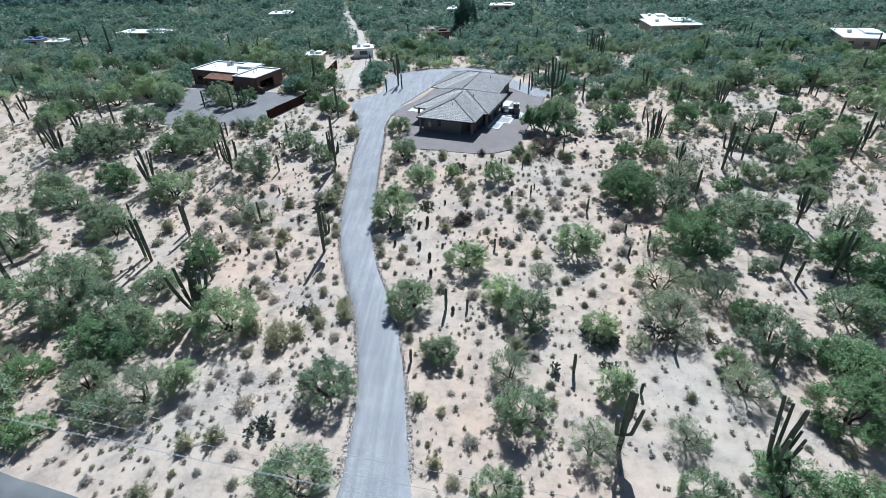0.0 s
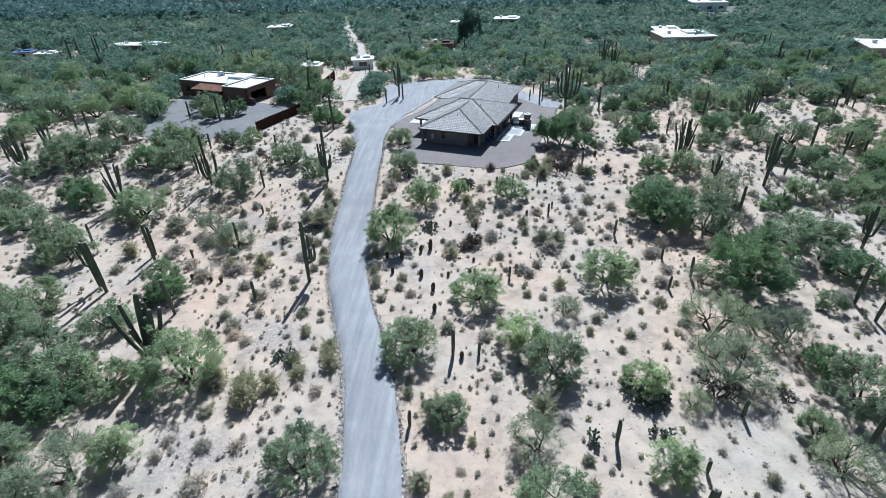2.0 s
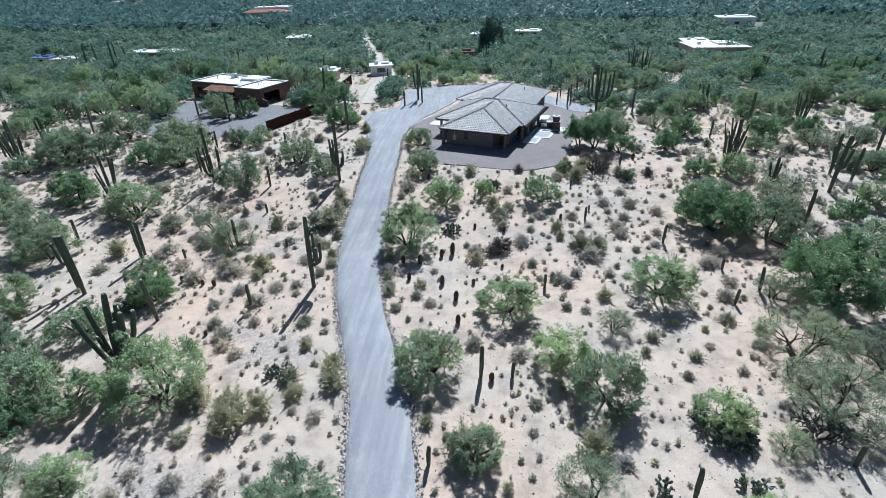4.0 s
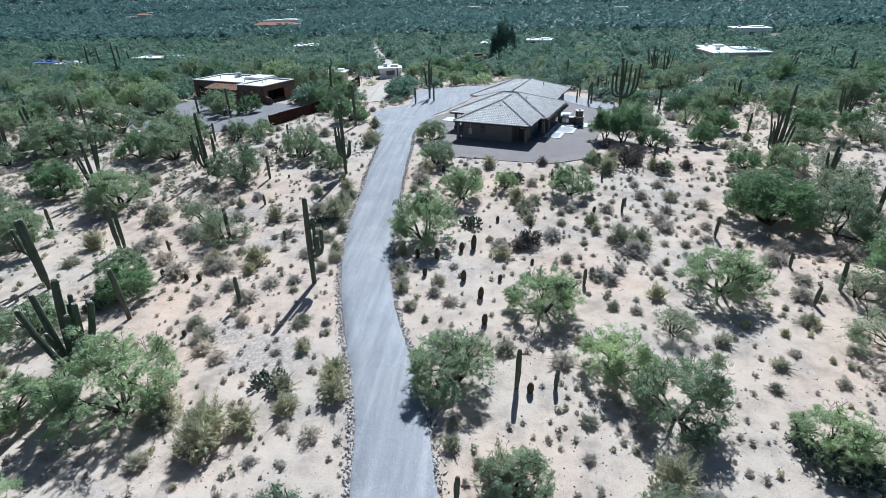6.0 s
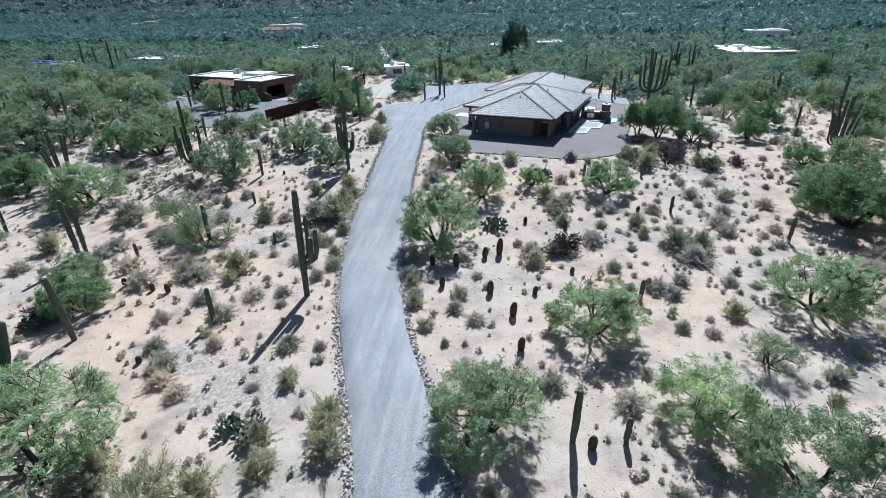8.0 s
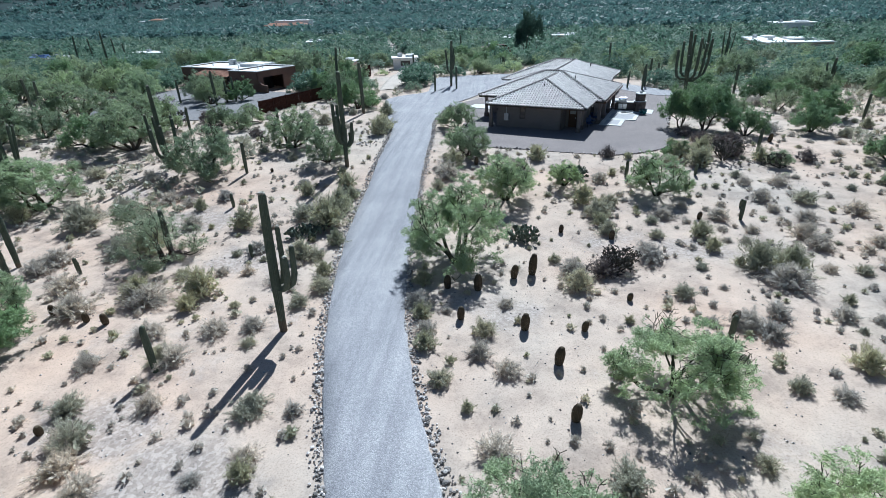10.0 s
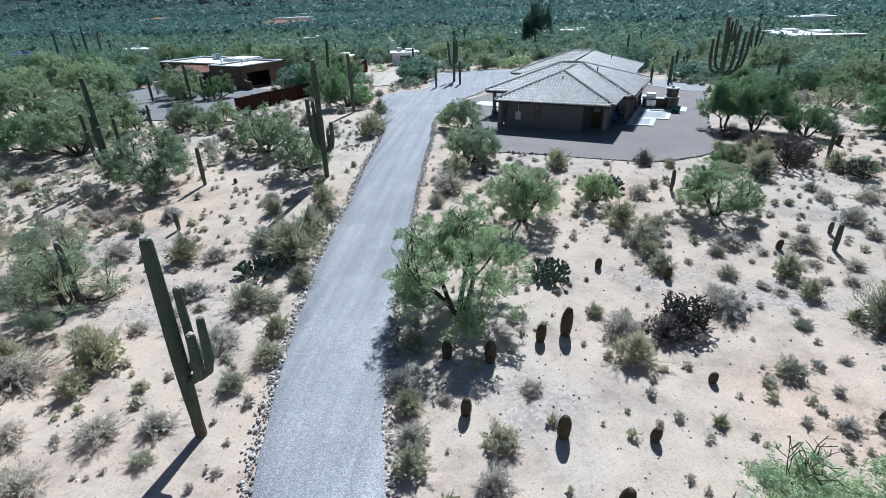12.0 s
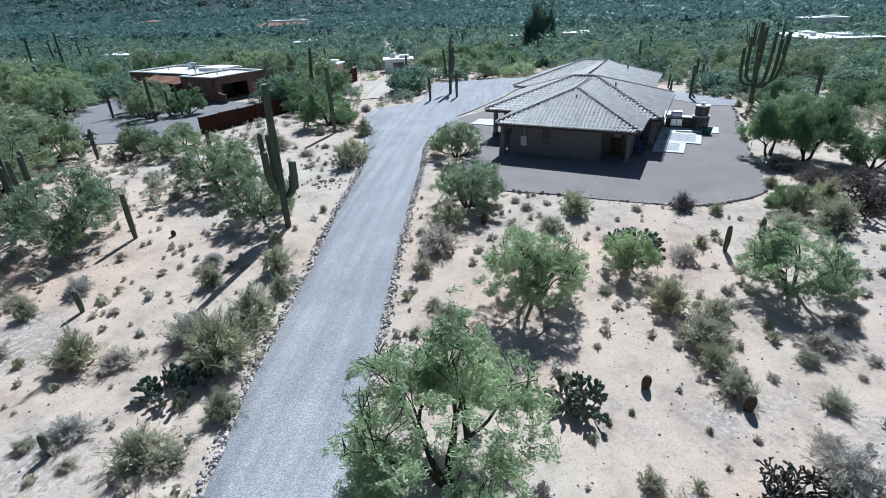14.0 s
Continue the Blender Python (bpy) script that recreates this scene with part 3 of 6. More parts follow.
def hip_roof(house, u0, u1, v0, v1, z, single=0, front_only=False, open_end=None):
    """A hipped roof over a rectangle of eaves at height z. open_end: the ridge runs on to that v instead of hipping at the back."""
    half = min(u1 - u0, v1 - v0) / 2
    if open_end is not None:
        half = (u1 - u0) / 2
        um, top = (u0 + u1) / 2 - 0.35, z + half * SLOPE + 0.12
        A, B = (um, v0 + half, top), (um, open_end, top)
        roof_face(house, [(u0, v0, z), (u1, v0, z), A], single)
        roof_face(house, [(u1, v0, z), (u1, open_end, z), B, A])
        roof_face(house, [(u0, open_end, z), (u0, v0, z), A, B])
        for p, q in (((u0, v0, z), A), ((u1, v0, z), A), (A, B)):
            cap_line(house, p, q)
        return
    top, vm = z + half * SLOPE, (v0 + v1) / 2
    A, B = (u0 + half, vm, top), (u1 - half, vm, top)
    roof_face(house, [(u0, v0, z), (u1, v0, z), B, A], single)
    roof_face(house, [(u1, v0, z), (u1, v1, z), B])
    roof_face(house, [(u1, v1, z), (u0, v1, z), A, B])
    roof_face(house, [(u0, v1, z), (u0, v0, z), A])
    for p, q in (((u0, v0, z), A), ((u0, v1, z), A), ((u1, v0, z), B), ((u1, v1, z), B), (A, B)):
        cap_line(house, p, q)


def window_in(house, a, way, s0, s1, h0, h1, blind=0.5):
    """A framed window set into a wall that starts at a and runs along way."""
    a, way = Vector(a), Vector(way).normalized()
    side = Vector((-way.y, way.x, 0))

    def slab(p0, p1, z0, z1, d0, d1):
        p, q = a + way * p0, a + way * p1
        return prism(bmesh.new(), [tuple((p + side * d0).xy), tuple((q + side * d0).xy), tuple((q + side * d1).xy), tuple((p + side * d1).xy)], z0, z1)

    f = 0.06
    win = part("window", slab(s0, s1, h0, h0 + f, 0.02, 0.12), PALE_FRAME, house)
    part("window_frame", slab(s0, s1, h1 - f, h1, 0.02, 0.12), PALE_FRAME, win)
    part("window_frame", slab(s0, s0 + f, h0 + f, h1 - f, 0.02, 0.12), PALE_FRAME, win)
    part("window_frame", slab(s1 - f, s1, h0 + f, h1 - f, 0.02, 0.12), PALE_FRAME, win)
    mid = (h0 + h1) / 2
    part("window_rail", slab(s0 + f, s1 - f, mid - 0.03, mid + 0.03, 0.03, 0.11), PALE_FRAME, win)
    part("pane", slab(s0 + f, s1 - f, h0 + f, mid - 0.03, 0.06, 0.075), GLASS, win)
    part("pane", slab(s0 + f, s1 - f, mid + 0.03, h1 - f, 0.06, 0.075), GLASS, win)
    part("blind", slab(s0 + f, s1 - f, h1 - (h1 - h0) * blind, h1 - f, 0.10, 0.115), BLIND, win)
    return win


def glass_material():
    m, nt, bsdf = shader("window_glass", 0.04)
    bsdf.inputs["Base Color"].default_value = (0.02, 0.022, 0.025, 1)
    bsdf.inputs["Specular IOR Level"].default_value = 0.6
    return m


GLASS = glass_material()


def tiled_house():
    H = thing("house", pose(-5.94, 87.0, 1.06, 0, 0, -19.6), "brown stucco ranch house with grey barrel-tiled hip roofs", "house")
    E_ = 2.56
    hip_roof(H, 0.0, 10.7, 0.0, 10.0, E_, 300, open_end=10.05)
    hip_roof(H, -2.7, 11.6, 4.75, 17.15, E_ + 0.02)
    hip_roof(H, -4.6, 9.6, 18.0, 30.2, E_)
    # the long ridge that joins the two hips
    A, B = (4.6, 11.0, E_ + 2.13), (4.2, 24.1, E_ + 2.11)
    roof_face(H, [(10.1, 14.0, E_ + 0.15), (9.9, 21.0, E_ + 0.15), B, A])
    roof_face(H, [(-1.2, 21.0, E_ + 0.15), (-1.2, 14.0, E_ + 0.15), A, B])
    cap_line(H, A, B)
    t = 0.2
    zt = E_ - 0.17
    # front block
    part("wall", wall_mesh((0.95, 0.95), (8.05, 0.95), 0, zt, t, [(2.6, 3.25, 1.0, 2.15)]), STUCCO, H)
    window_in(H, (0.95, 0.95, 0), (1, 0, 0), 2.6, 3.25, 1.0, 2.15, 0.52)
    part("wall", wall_mesh((8.05, 0.95), (8.05, 2.8), 0, zt, t), STUCCO, H)
    part("wall", wall_mesh((8.05, 2.8), (9.8, 2.8), 0, zt, t, [(0.35, 1.25, 0.0, 2.1)]), STUCCO, H)
    door = part("door", boxed(8.42, 2.86, 0.0, 9.28, 2.92, 2.08), WOOD_DARK, H, "dark panelled porch door with a pale blind")
    part("blind", boxed(8.55, 2.83, 1.45, 9.15, 2.855, 1.95), BLIND, door)
    part("handle", boxed(9.14, 2.80, 1.0, 9.18, 2.86, 1.12), STEEL, door)
    part("wall", wall_mesh((9.8, 2.8), (9.8, 6.0), 0, zt, t), STUCCO, H)
    part("wall", wall_mesh((0.95, 6.0), (0.95, 1.15), 0, zt, t), STUCCO, H)
    # main block
    part("wall", wall_mesh((-1.9, 7.4), (0.95, 7.4), 0, zt, t), STUCCO, H)
    part("wall", wall_mesh((-1.9, 16.4), (-1.9, 7.6), 0, zt, t, [(2.5, 5.0, 0.0, 2.2)]), STUCCO, H)
    part("garage_door", boxed(-1.86, 11.4, 0.02, -1.80, 13.88, 2.18), WOOD_DARK, H)
    part("wall", wall_mesh((9.8, 6.2), (9.8, 16.4), 0, zt, t, [(1.2, 3.6, 0.0, 2.1), (6.0, 7.5, 0.9, 2.1)]), STUCCO, H)
    slider = part("sliding_door", boxed(9.68, 7.42, 0.02, 9.74, 9.78, 2.08), GLASS, H, "dark glazed sliding patio door")
    for v in (7.42, 8.57, 9.72):
        part("door_frame", boxed(9.66, v, 0.02, 9.76, v + 0.06, 2.08), PALE_FRAME, slider)
    window_in(H, (9.8, 6.2, 0), (0, 1, 0), 6.0, 7.5, 0.9, 2.1, 0.3)
    # back block
    part("wall", wall_mesh((-3.8, 18.9), (8.8, 18.9), 0, zt, t), STUCCO, H)
    part("wall", wall_mesh((8.8, 19.1), (8.8, 29.4), 0, zt, t, [(2.0, 3.4, 0.9, 2.1)]), STUCCO, H)
    window_in(H, (8.8, 19.1, 0), (0, 1, 0), 2.0, 3.4, 0.9, 2.1, 0.4)
    part("wall", wall_mesh((-3.8, 29.4), (-3.8, 19.1), 0, zt, t, [(3.0, 4.3, 0.9, 2.1)]), STUCCO, H)
    window_in(H, (-3.8, 29.4, 0), (0, -1, 0), 3.0, 4.3, 0.9, 2.1, 0.4)
    part("wall", wall_mesh((8.8, 29.4), (-3.8, 29.4), 0, zt, t), STUCCO, H)
    part("wall", wall_mesh((-1.9, 18.7), (-1.9, 16.6), 0, zt, t), STUCCO, H)
    part("wall", wall_mesh((9.6, 16.6), (8.6, 18.7), 0, zt, t), STUCCO, H)
    # porch posts with bases
    for u, v in ((9.95, 0.75), (9.95, 2.2), (11.1, 5.5), (11.1, 8.6), (11.1, 12.0), (11.1, 15.6), (0.45, 0.6), (-2.0, 5.5)):
        post = part("porch_post", boxed(u - 0.16, v - 0.16, 0.0, u + 0.16, v + 0.16, zt, bevel=0.02), STUCCO, H)
        part("post_base", boxed(u - 0.22, v - 0.22, 0.0, u + 0.22, v + 0.22, 0.5, bevel=0.02), BLOCK, post)
    part("porch_beam", boxed(10.95, 5.6, zt - 0.28, 11.25, 15.5, zt), WOOD_DARK, H)
    part("porch_beam", boxed(9.82, 0.9, zt - 0.28, 10.1, 2.1, zt), WOOD_DARK, H)
    # eave boards
    for a in ((0.05, 0.02, 10.65, 0.06), (-2.65, 4.77, -0.05, 4.81), (10.75, 4.77, 11.8, 4.81), (11.79, 4.8, 11.83, 17.1), (-2.68, 4.8, -2.64, 17.1)):
        part("fascia", boxed(a[0], a[1], E_ - 0.2, a[2], a[3], E_ - 0.02), WOOD_DARK, H)
    box_ = part("meter_box", boxed(1.85, 0.80, 0.75, 2.35, 0.945, 1.5, bevel=0.02), METAL, H, "grey electric meter box on the wall")
    part("conduit", mesh_of("conduit", *tube([(2.1, 0.88, 1.5), (2.1, 0.88, zt)], [0.03, 0.03], 8), METAL), METAL, box_)
    lamp = part("wall_lamp", boxed(0.98, 0.84, 1.75, 1.1, 0.945, 2.0, bevel=0.01), DARK_METAL, H)
    part("lamp_glass", boxed(1.0, 0.82, 1.79, 1.08, 0.838, 1.95), PALE_FRAME, lamp)
    for u, v in ((5.3, 3.9), (7.4, 9.3), (2.1, 13.6), (6.6, 22.5), (3.0, 20.5)):
        d = min(u, v) if v < 4.5 else min(v - 4.75, 17.15 - v) if v < 17 else v - 18
        z = E_ + max(0.4, d) * SLOPE
        vent = part("roof_vent", mesh_of("roof_vent", *tube([(u, v, z - 0.1), (u, v, z + 0.32)], [0.06, 0.06], 10), DARK_METAL), None, H)
        part("vent_cap", mesh_of("vent_cap", *tube([(u, v, z + 0.32), (u, v, z + 0.38)], [0.09, 0.075], 10), DARK_METAL), None, vent)
    return H


HOUSE = tiled_house()
HM = HOUSE.matrix_basis.copy()


def at_house(u, v, z=0.0, turn=0.0):
    return HM @ pose(u, v, z, 0, 0, turn)


# patio: pale bands round grey panels
def patio_panel(u0, u1, v0, v1, b=0.42):
    P = thing("patio_slab", at_house(u0, v0, 0.0), "grey paved patio panel with a pale concrete border", "patio", "patio panels", "structure")
    U, V = u1 - u0, v1 - v0
    for a in ((0, 0, U, b), (0, V - b, U, V), (0, b, b, V - b), (U - b, b, U, V - b)):
        part("border", boxed(a[0], a[1], -0.1, a[2], a[3], 0.13, bevel=0.01), CONCRETE, P)
    n, k = max(2, round((U - 2 * b) / 0.6)), max(2, round((V - 2 * b) / 0.6))
    du, dv = (U - 2 * b) / n, (V - 2 * b) / k
    one = boxed(0.004, 0.004, -0.1, du - 0.004, dv - 0.004, 0.115, bevel=0.006)
    me = bpy.data.meshes.new("paver")
    one.to_mesh(me)
    one.free()
    me.materials.append(PAVER)
    for i in range(n):
        for j in range(k):
            ob = new("paver", me)
            ob.parent, ob.matrix_basis = P, pose(b + i * du, b + j * dv, 0)
    return P


patio_panel(11.3, 13.6, 4.9, 8.1)
patio_panel(11.3, 14.7, 8.15, 11.7)
for a, lab in (((11.3, 11.75, 12.6, 14.0), "pale concrete walk along the patio"), ((12.62, 12.4, 16.0, 14.9), "pale concrete hearth slab under the fireplace"),
               ((10.3, 15.9, 11.9, 21.5), "pale concrete walk beside the house"), ((-6.2, 9.5, -2.1, 12.0), "pale concrete apron before the garage")):
    bm = boxed(a[0], a[1], -0.12, a[2], a[3], 0.12, bevel=0.015)
    me = bpy.data.meshes.new("slab")
    bm.to_mesh(me)
    bm.free()
    me.materials.append(CONCRETE)
    ob = tagged(new("concrete_slab", me), lab, "concrete slab", kind="structure")
    ob.matrix_basis = HM.copy()


def stone_course(parent, outline_r, z0, z1, n, skip=()):
    """Blocks set round a ring."""
    for i in range(n):
        if i in skip:
            continue
        a0, a1 = 2 * math.pi * i / n, 2 * math.pi * (i + 1) / n - 0.02
        bm = bmesh.new()
        pts = [(outline_r * math.cos(a), outline_r * math.sin(a)) for a in (a0, a1)] + [((outline_r - 0.22) * math.cos(a), (outline_r - 0.22) * math.sin(a)) for a in (a1, a0)]
        prism(bm, pts, z0, z1 - 0.015)
        part("block", bm, BLOCK, parent)


def fireplace():
    F = thing("outdoor_fireplace", at_house(14.4, 13.7, 0.12, -60) @ Matrix.Diagonal((0.72, 0.72, 0.95, 1)), "round brown stone outdoor fireplace with a pale cap", "fireplace")
    core = part("body", prism(bmesh.new(), ring(16, 0.72), 0.0, 2.05), UNDERLAY, F)
    for k in range(6):
        stone_course(core, 0.98, k * 0.2, (k + 1) * 0.2, 14, (9, 10, 11) if 0 < k < 5 else ())
    for k in range(5):
        stone_course(core, 0.78, 1.2 + k * 0.18, 1.2 + (k + 1) * 0.18, 12)
    part("shoulder", prism(bmesh.new(), ring(18, 1.04), 1.2, 1.27), CONCRETE, F)
    cap = part("cap", prism(bmesh.new(), ring(18, 0.88), 2.1, 2.2), CONCRETE, F, "pale concrete cap")
    part("flue", prism(bmesh.new(), ring(10, 0.24), 2.2, 2.42), CONCRETE, cap)
    bench = part("bench", boxed(-1.9, -0.35, 0.0, -0.95, 0.35, 0.5, bevel=0.03), BLOCK, F)
    part("bench_top", boxed(-1.95, -0.4, 0.5, -0.93, 0.4, 0.57, bevel=0.015), CONCRETE, bench)
    return F


fireplace()


def barbecue():
    B = thing("barbecue_counter", at_house(11.6, 13.6, 0.12, 5), "stone outdoor kitchen counter with a steel grill", "barbecue")
    part("base", boxed(0, 0, 0, 2.2, 0.8, 0.88, bevel=0.02), BLOCK, B)
    part("worktop", boxed(-0.06, -0.06, 0.88, 2.26, 0.86, 0.95, bevel=0.012), CONCRETE, B)
    grill = part("grill", boxed(0.35, 0.1, 0.95, 1.25, 0.72, 1.12, bevel=0.02), STEEL, B, "stainless steel grill")
    v, f = tube([(0.35, 0.42, 1.12), (1.25, 0.42, 1.12)], [0.30, 0.30], 16)
    part("hood", mesh_of("hood", v, f + [tuple(range(15, -1, -1))], STEEL), None, grill)
    part("handle", mesh_of("handle", *tube([(0.45, 0.06, 1.2), (1.15, 0.06, 1.2)], [0.018, 0.018], 8), STEEL), None, grill)
    for i in range(2):
        part("door", boxed(0.4 + i * 0.5, -0.03, 0.12, 0.85 + i * 0.5, -0.002, 0.75, bevel=0.006), STEEL, B)
    return B


barbecue()


def planter(m, h, r):
    P = thing("glazed_pot", m, "teal glazed ceramic pot standing on the patio edge", "plant pot")
    prof = [(0.55, 0.0), (0.8, 0.25), (1.0, 0.6), (0.92, 0.88), (1.05, 1.0)]
    v, f = tube([(0, 0, h * z) for _, z in prof], [r * k for k, _ in prof], 16, cap=False)
    part("pot", mesh_of("pot", v, f, TEAL_GLAZE, True), None, P)
    part("soil", prism(bmesh.new(), ring(14, r * 0.95), h * 0.8, h * 0.92), UNDERLAY, P)
    return P


planter(at_house(15.2, 12.0, 0.12), 0.55, 0.26)
planter(at_house(14.8, 12.3, 0.12), 0.45, 0.22)


def patio_chair(m):
    C = thing("patio_chair", m, "dark metal patio chair with a blue cushion under the porch", "chair", "porch chairs")
    for x in (-0.24, 0.24):
        for y in (-0.24, 0.24):
            part("leg", mesh_of("leg", *tube([(x, y, 0), (x, y, 0.44)], [0.02, 0.02], 6), DARK_METAL), None, C)
    part("seat", boxed(-0.28, -0.28, 0.42, 0.28, 0.28, 0.52, bevel=0.03), TEAL_CLOTH, C)
    part("backrest", boxed(-0.28, 0.22, 0.52, 0.28, 0.3, 1.0, bevel=0.03), TEAL_CLOTH, C)
    return C


chair = patio_chair(at_house(10.5, 3.6, 0.0, 30))
copy_thing(chair, at_house(10.45, 5.1, 0.0, 80))
copy_thing(chair, at_house(10.4, 6.9, 0.0, 120))


# ---- the flat-roofed neighbour ----
def flat_house():
    N = thing("flat_roofed_house", pose(-63.1, 121.6, 0.85, 0, 0, -21.0) @ Matrix.Diagonal((0.9, 1, 1, 1)), "rust-brown stucco house with a white flat roof and tiled porch", "house")
    h = 3.25

    def block(u0, v0, u1, v1, holes_front=(), holes_right=(), top=h):
        part("wall", wall_mesh((u0, v0), (u1, v0), -1.6, top, 0.25, holes_front), NB_STUCCO, N)
        part("wall", wall_mesh((u1, v0 + 0.0), (u1, v1), -1.6, top, 0.25, holes_right), NB_STUCCO, N)
        part("wall", wall_mesh((u1 - 0.25, v1), (u0, v1), -1.6, top, 0.25), NB_STUCCO, N)
        part("wall", wall_mesh((u0, v1 - 0.25), (u0, v0 + 0.25), -1.6, top, 0.25), NB_STUCCO, N)
        roof = part("roof", boxed(u0 + 0.25, v0 + 0.25, top - 0.35, u1 - 0.25, v1 - 0.25, top - 0.16), WHITE_ROOF, N, "white coated flat roof")
        for a in ((u0 - 0.05, v0 - 0.05, u1 + 0.05, v0 + 0.3), (u0 - 0.05, v1 - 0.3, u1 + 0.05, v1 + 0.05), (u0 - 0.05, v0 + 0.3, u0 + 0.3, v1 - 0.3), (u1 - 0.3, v0 + 0.3, u1 + 0.05, v1 - 0.3)):
            part("parapet", boxed(a[0], a[1], top - 0.02, a[2], a[3], top + 0.1, bevel=0.02), WHITE_ROOF, roof)
        return roof

    main = block(0, 1.4, 16.4, 10.2, [(1.5, 3.0, 0.9, 2.1), (9.5, 10.5, 0.0, 2.1), (12.5, 14.5, 0.9, 2.1)])
    window_in(N, (0, 1.4, 0), (1, 0, 0), 1.5, 3.0, 0.9, 2.1, 0.4)
    window_in(N, (0, 1.4, 0), (1, 0, 0), 12.5, 14.5, 0.9, 2.1, 0.4)
    part("door", boxed(9.52, 1.5, 0.0, 10.48, 1.56, 2.08), WOOD_DARK, N)
    wing = block(16.42, -1.0, 23.6, 8.0, [(1.4, 2.2, 1.1, 2.1)], [(1.2, 5.8, 0.0, 2.3)], 3.3)
    window_in(N, (16.42, -1.0, 0), (1, 0, 0), 1.4, 2.2, 1.1, 2.1, 0.5)
    part("garage_door", boxed(20.6, 0.3, 0.0, 20.7, 4.9, 2.3), DARK_METAL, N)
    # raised white curb on the main roof
    part("roof_step", boxed(11.0, 6.0, h - 0.17, 16.3, 9.9, h + 0.32, bevel=0.03), WHITE_ROOF, main)
    for u, v, s in ((4.0, 5.5, 0.5), (8.6, 7.4, 0.35), (19.5, 3.0, 0.35), (13.6, 3.6, 0.4), (18.0, 5.4, 0.3)):
        vent = part("roof_vent", mesh_of("roof_vent", *tube([(u, v, h - 0.2), (u, v, h + s)], [0.09, 0.09], 10), METAL), None, main)
        part("vent_cap", mesh_of("vent_cap", *tube([(u, v, h + s), (u, v, h + s + 0.1)], [0.16, 0.1], 10), METAL), None, vent)
    cooler = part("roof_cooler", boxed(6.0, 7.6, h - 0.16, 7.1, 8.7, h + 0.75, bevel=0.04), METAL, N, "pale metal rooftop cooler")
    part("cooler_duct", boxed(7.1, 7.95, h - 0.16, 7.5, 8.35, h + 0.3), METAL, cooler)
    # tiled porch roof on posts
    C = [Vector(c) for c in ((7.2, -1.6, 2.35), (16.35, -1.6, 2.35), (16.35, 1.38, 2.95), (7.2, 1.38, 2.95))]
    roof_face(N, C, 0, RED_TILE, "red-brown clay tiled porch roof")
    for u in (7.4, 10.4, 13.4):
        part("porch_post", boxed(u - 0.13, -1.4, -0.7, u + 0.13, -1.14, 2.25, bevel=0.02), WOOD_DARK, N)
    # swept wing wall beside the garage
    bm = bmesh.new()
    prof = [(0.0, 2.1), (0.25, 1.75), (0.6, 1.45), (1.1, 1.3), (1.9, 1.25)]
    for (s0, z0), (s1, z1) in zip(prof, prof[1:]):
        bmesh.ops.recalc_face_normals(bm, faces=bm.faces[:])
        vs = [bm.verts.new((23.62 + s, v, z)) for v in (-1.0, -0.72) for s, z in ((s0, 0), (s1, 0), (s1, z1), (s0, z0))]
        for q in ((0, 1, 2, 3), (7, 6, 5, 4), (3, 2, 6, 7), (0, 3, 7, 4), (1, 5, 6, 2)):
            bm.faces.new([vs[i] for i in q])
    part("wing_wall", bm, NB_STUCCO, N)
    return N


flat_house()


# rusted steel fence between the two plots
def steel_fence(name, a, b, h, label):
    a, b = Vector(a), Vector(b)
    z_a = rise(a.x, a.y)
    F = thing(name, Matrix.Translation((a.x, a.y, z_a)), label, "fence")
    way = (b - a).normalized()
    side = Vector((-way.y, way.x))
    n = max(1, round((b - a).length / 2.4))
    L = (b - a).length / n
    for i in range(n):
        k = 24
        at = a + way * ((i + 0.5) * L)
        foot = rise(at.x, at.y) - z_a - 0.05
        drop = foot + 0.03 * math.sin(i * 1.7)
        vs, fs = [], []
        for j in range(k + 1):
            p = way * (i * L + 0.05 + (L - 0.1) * j / k) + side * (0.045 * math.cos(j * math.pi))
            vs += [(p.x, p.y, foot), (p.x, p.y, h + drop), (p.x + side.x * 0.012, p.y + side.y * 0.012, h + drop), (p.x + side.x * 0.012, p.y + side.y * 0.012, foot)]
        for j in range(k):
            for q in range(4):
                r = (q + 1) % 4
                fs.append((j * 4 + q, j * 4 + r, j * 4 + 4 + r, j * 4 + 4 + q))
        part("panel", mesh_of("panel", vs, fs, RUST), None, F)
    for i in range(n + 1):
        p = way * (i * L)
        foot = rise(a.x + p.x, a.y + p.y) - z_a - 0.1
        part("post", boxed(p.x - 0.05, p.y - 0.05, foot, p.x + 0.05, p.y + 0.05, foot + h + 0.16), RUST, F)
    return F


steel_fence("steel_fence", (-35.2, 94.5), (-30.6, 105.9), 1.75, "rust-red corrugated steel fence on the plot line")
steel_fence("steel_fence", (-30.5, 106.2), (-30.75, 122.0), 1.75, "rust-red corrugated steel fence half hidden by trees")
steel_fence("steel_fence", (-30.75, 122.3), (-30.8, 137.0), 2.2, "taller rust-red corrugated steel fence end beside the dirt track")


def wire_fence(points, label):
    F = thing("wire_fence", Matrix.Translation((points[0][0], points[0][1], 0)), label, "fence")
    line = spline(points, 3.0)
    o = line[0]
    for p in line:
        part("post", mesh_of("post", *tube([(p[0] - o[0], p[1] - o[1], gz(p[0], p[1]) - 0.1), (p[0] - o[0], p[1] - o[1], gz(p[0], p[1]) + 1.25)], [0.06, 0.05], 6), POST_WOOD), None, F)
    for z in (0.4, 0.8, 1.15):
        part("strand", mesh_of("strand", *tube([(p[0] - o[0], p[1] - o[1], gz(p[0], p[1]) + z) for p in line], [0.008] * len(line), 4), WIRE), None, F)
    return F


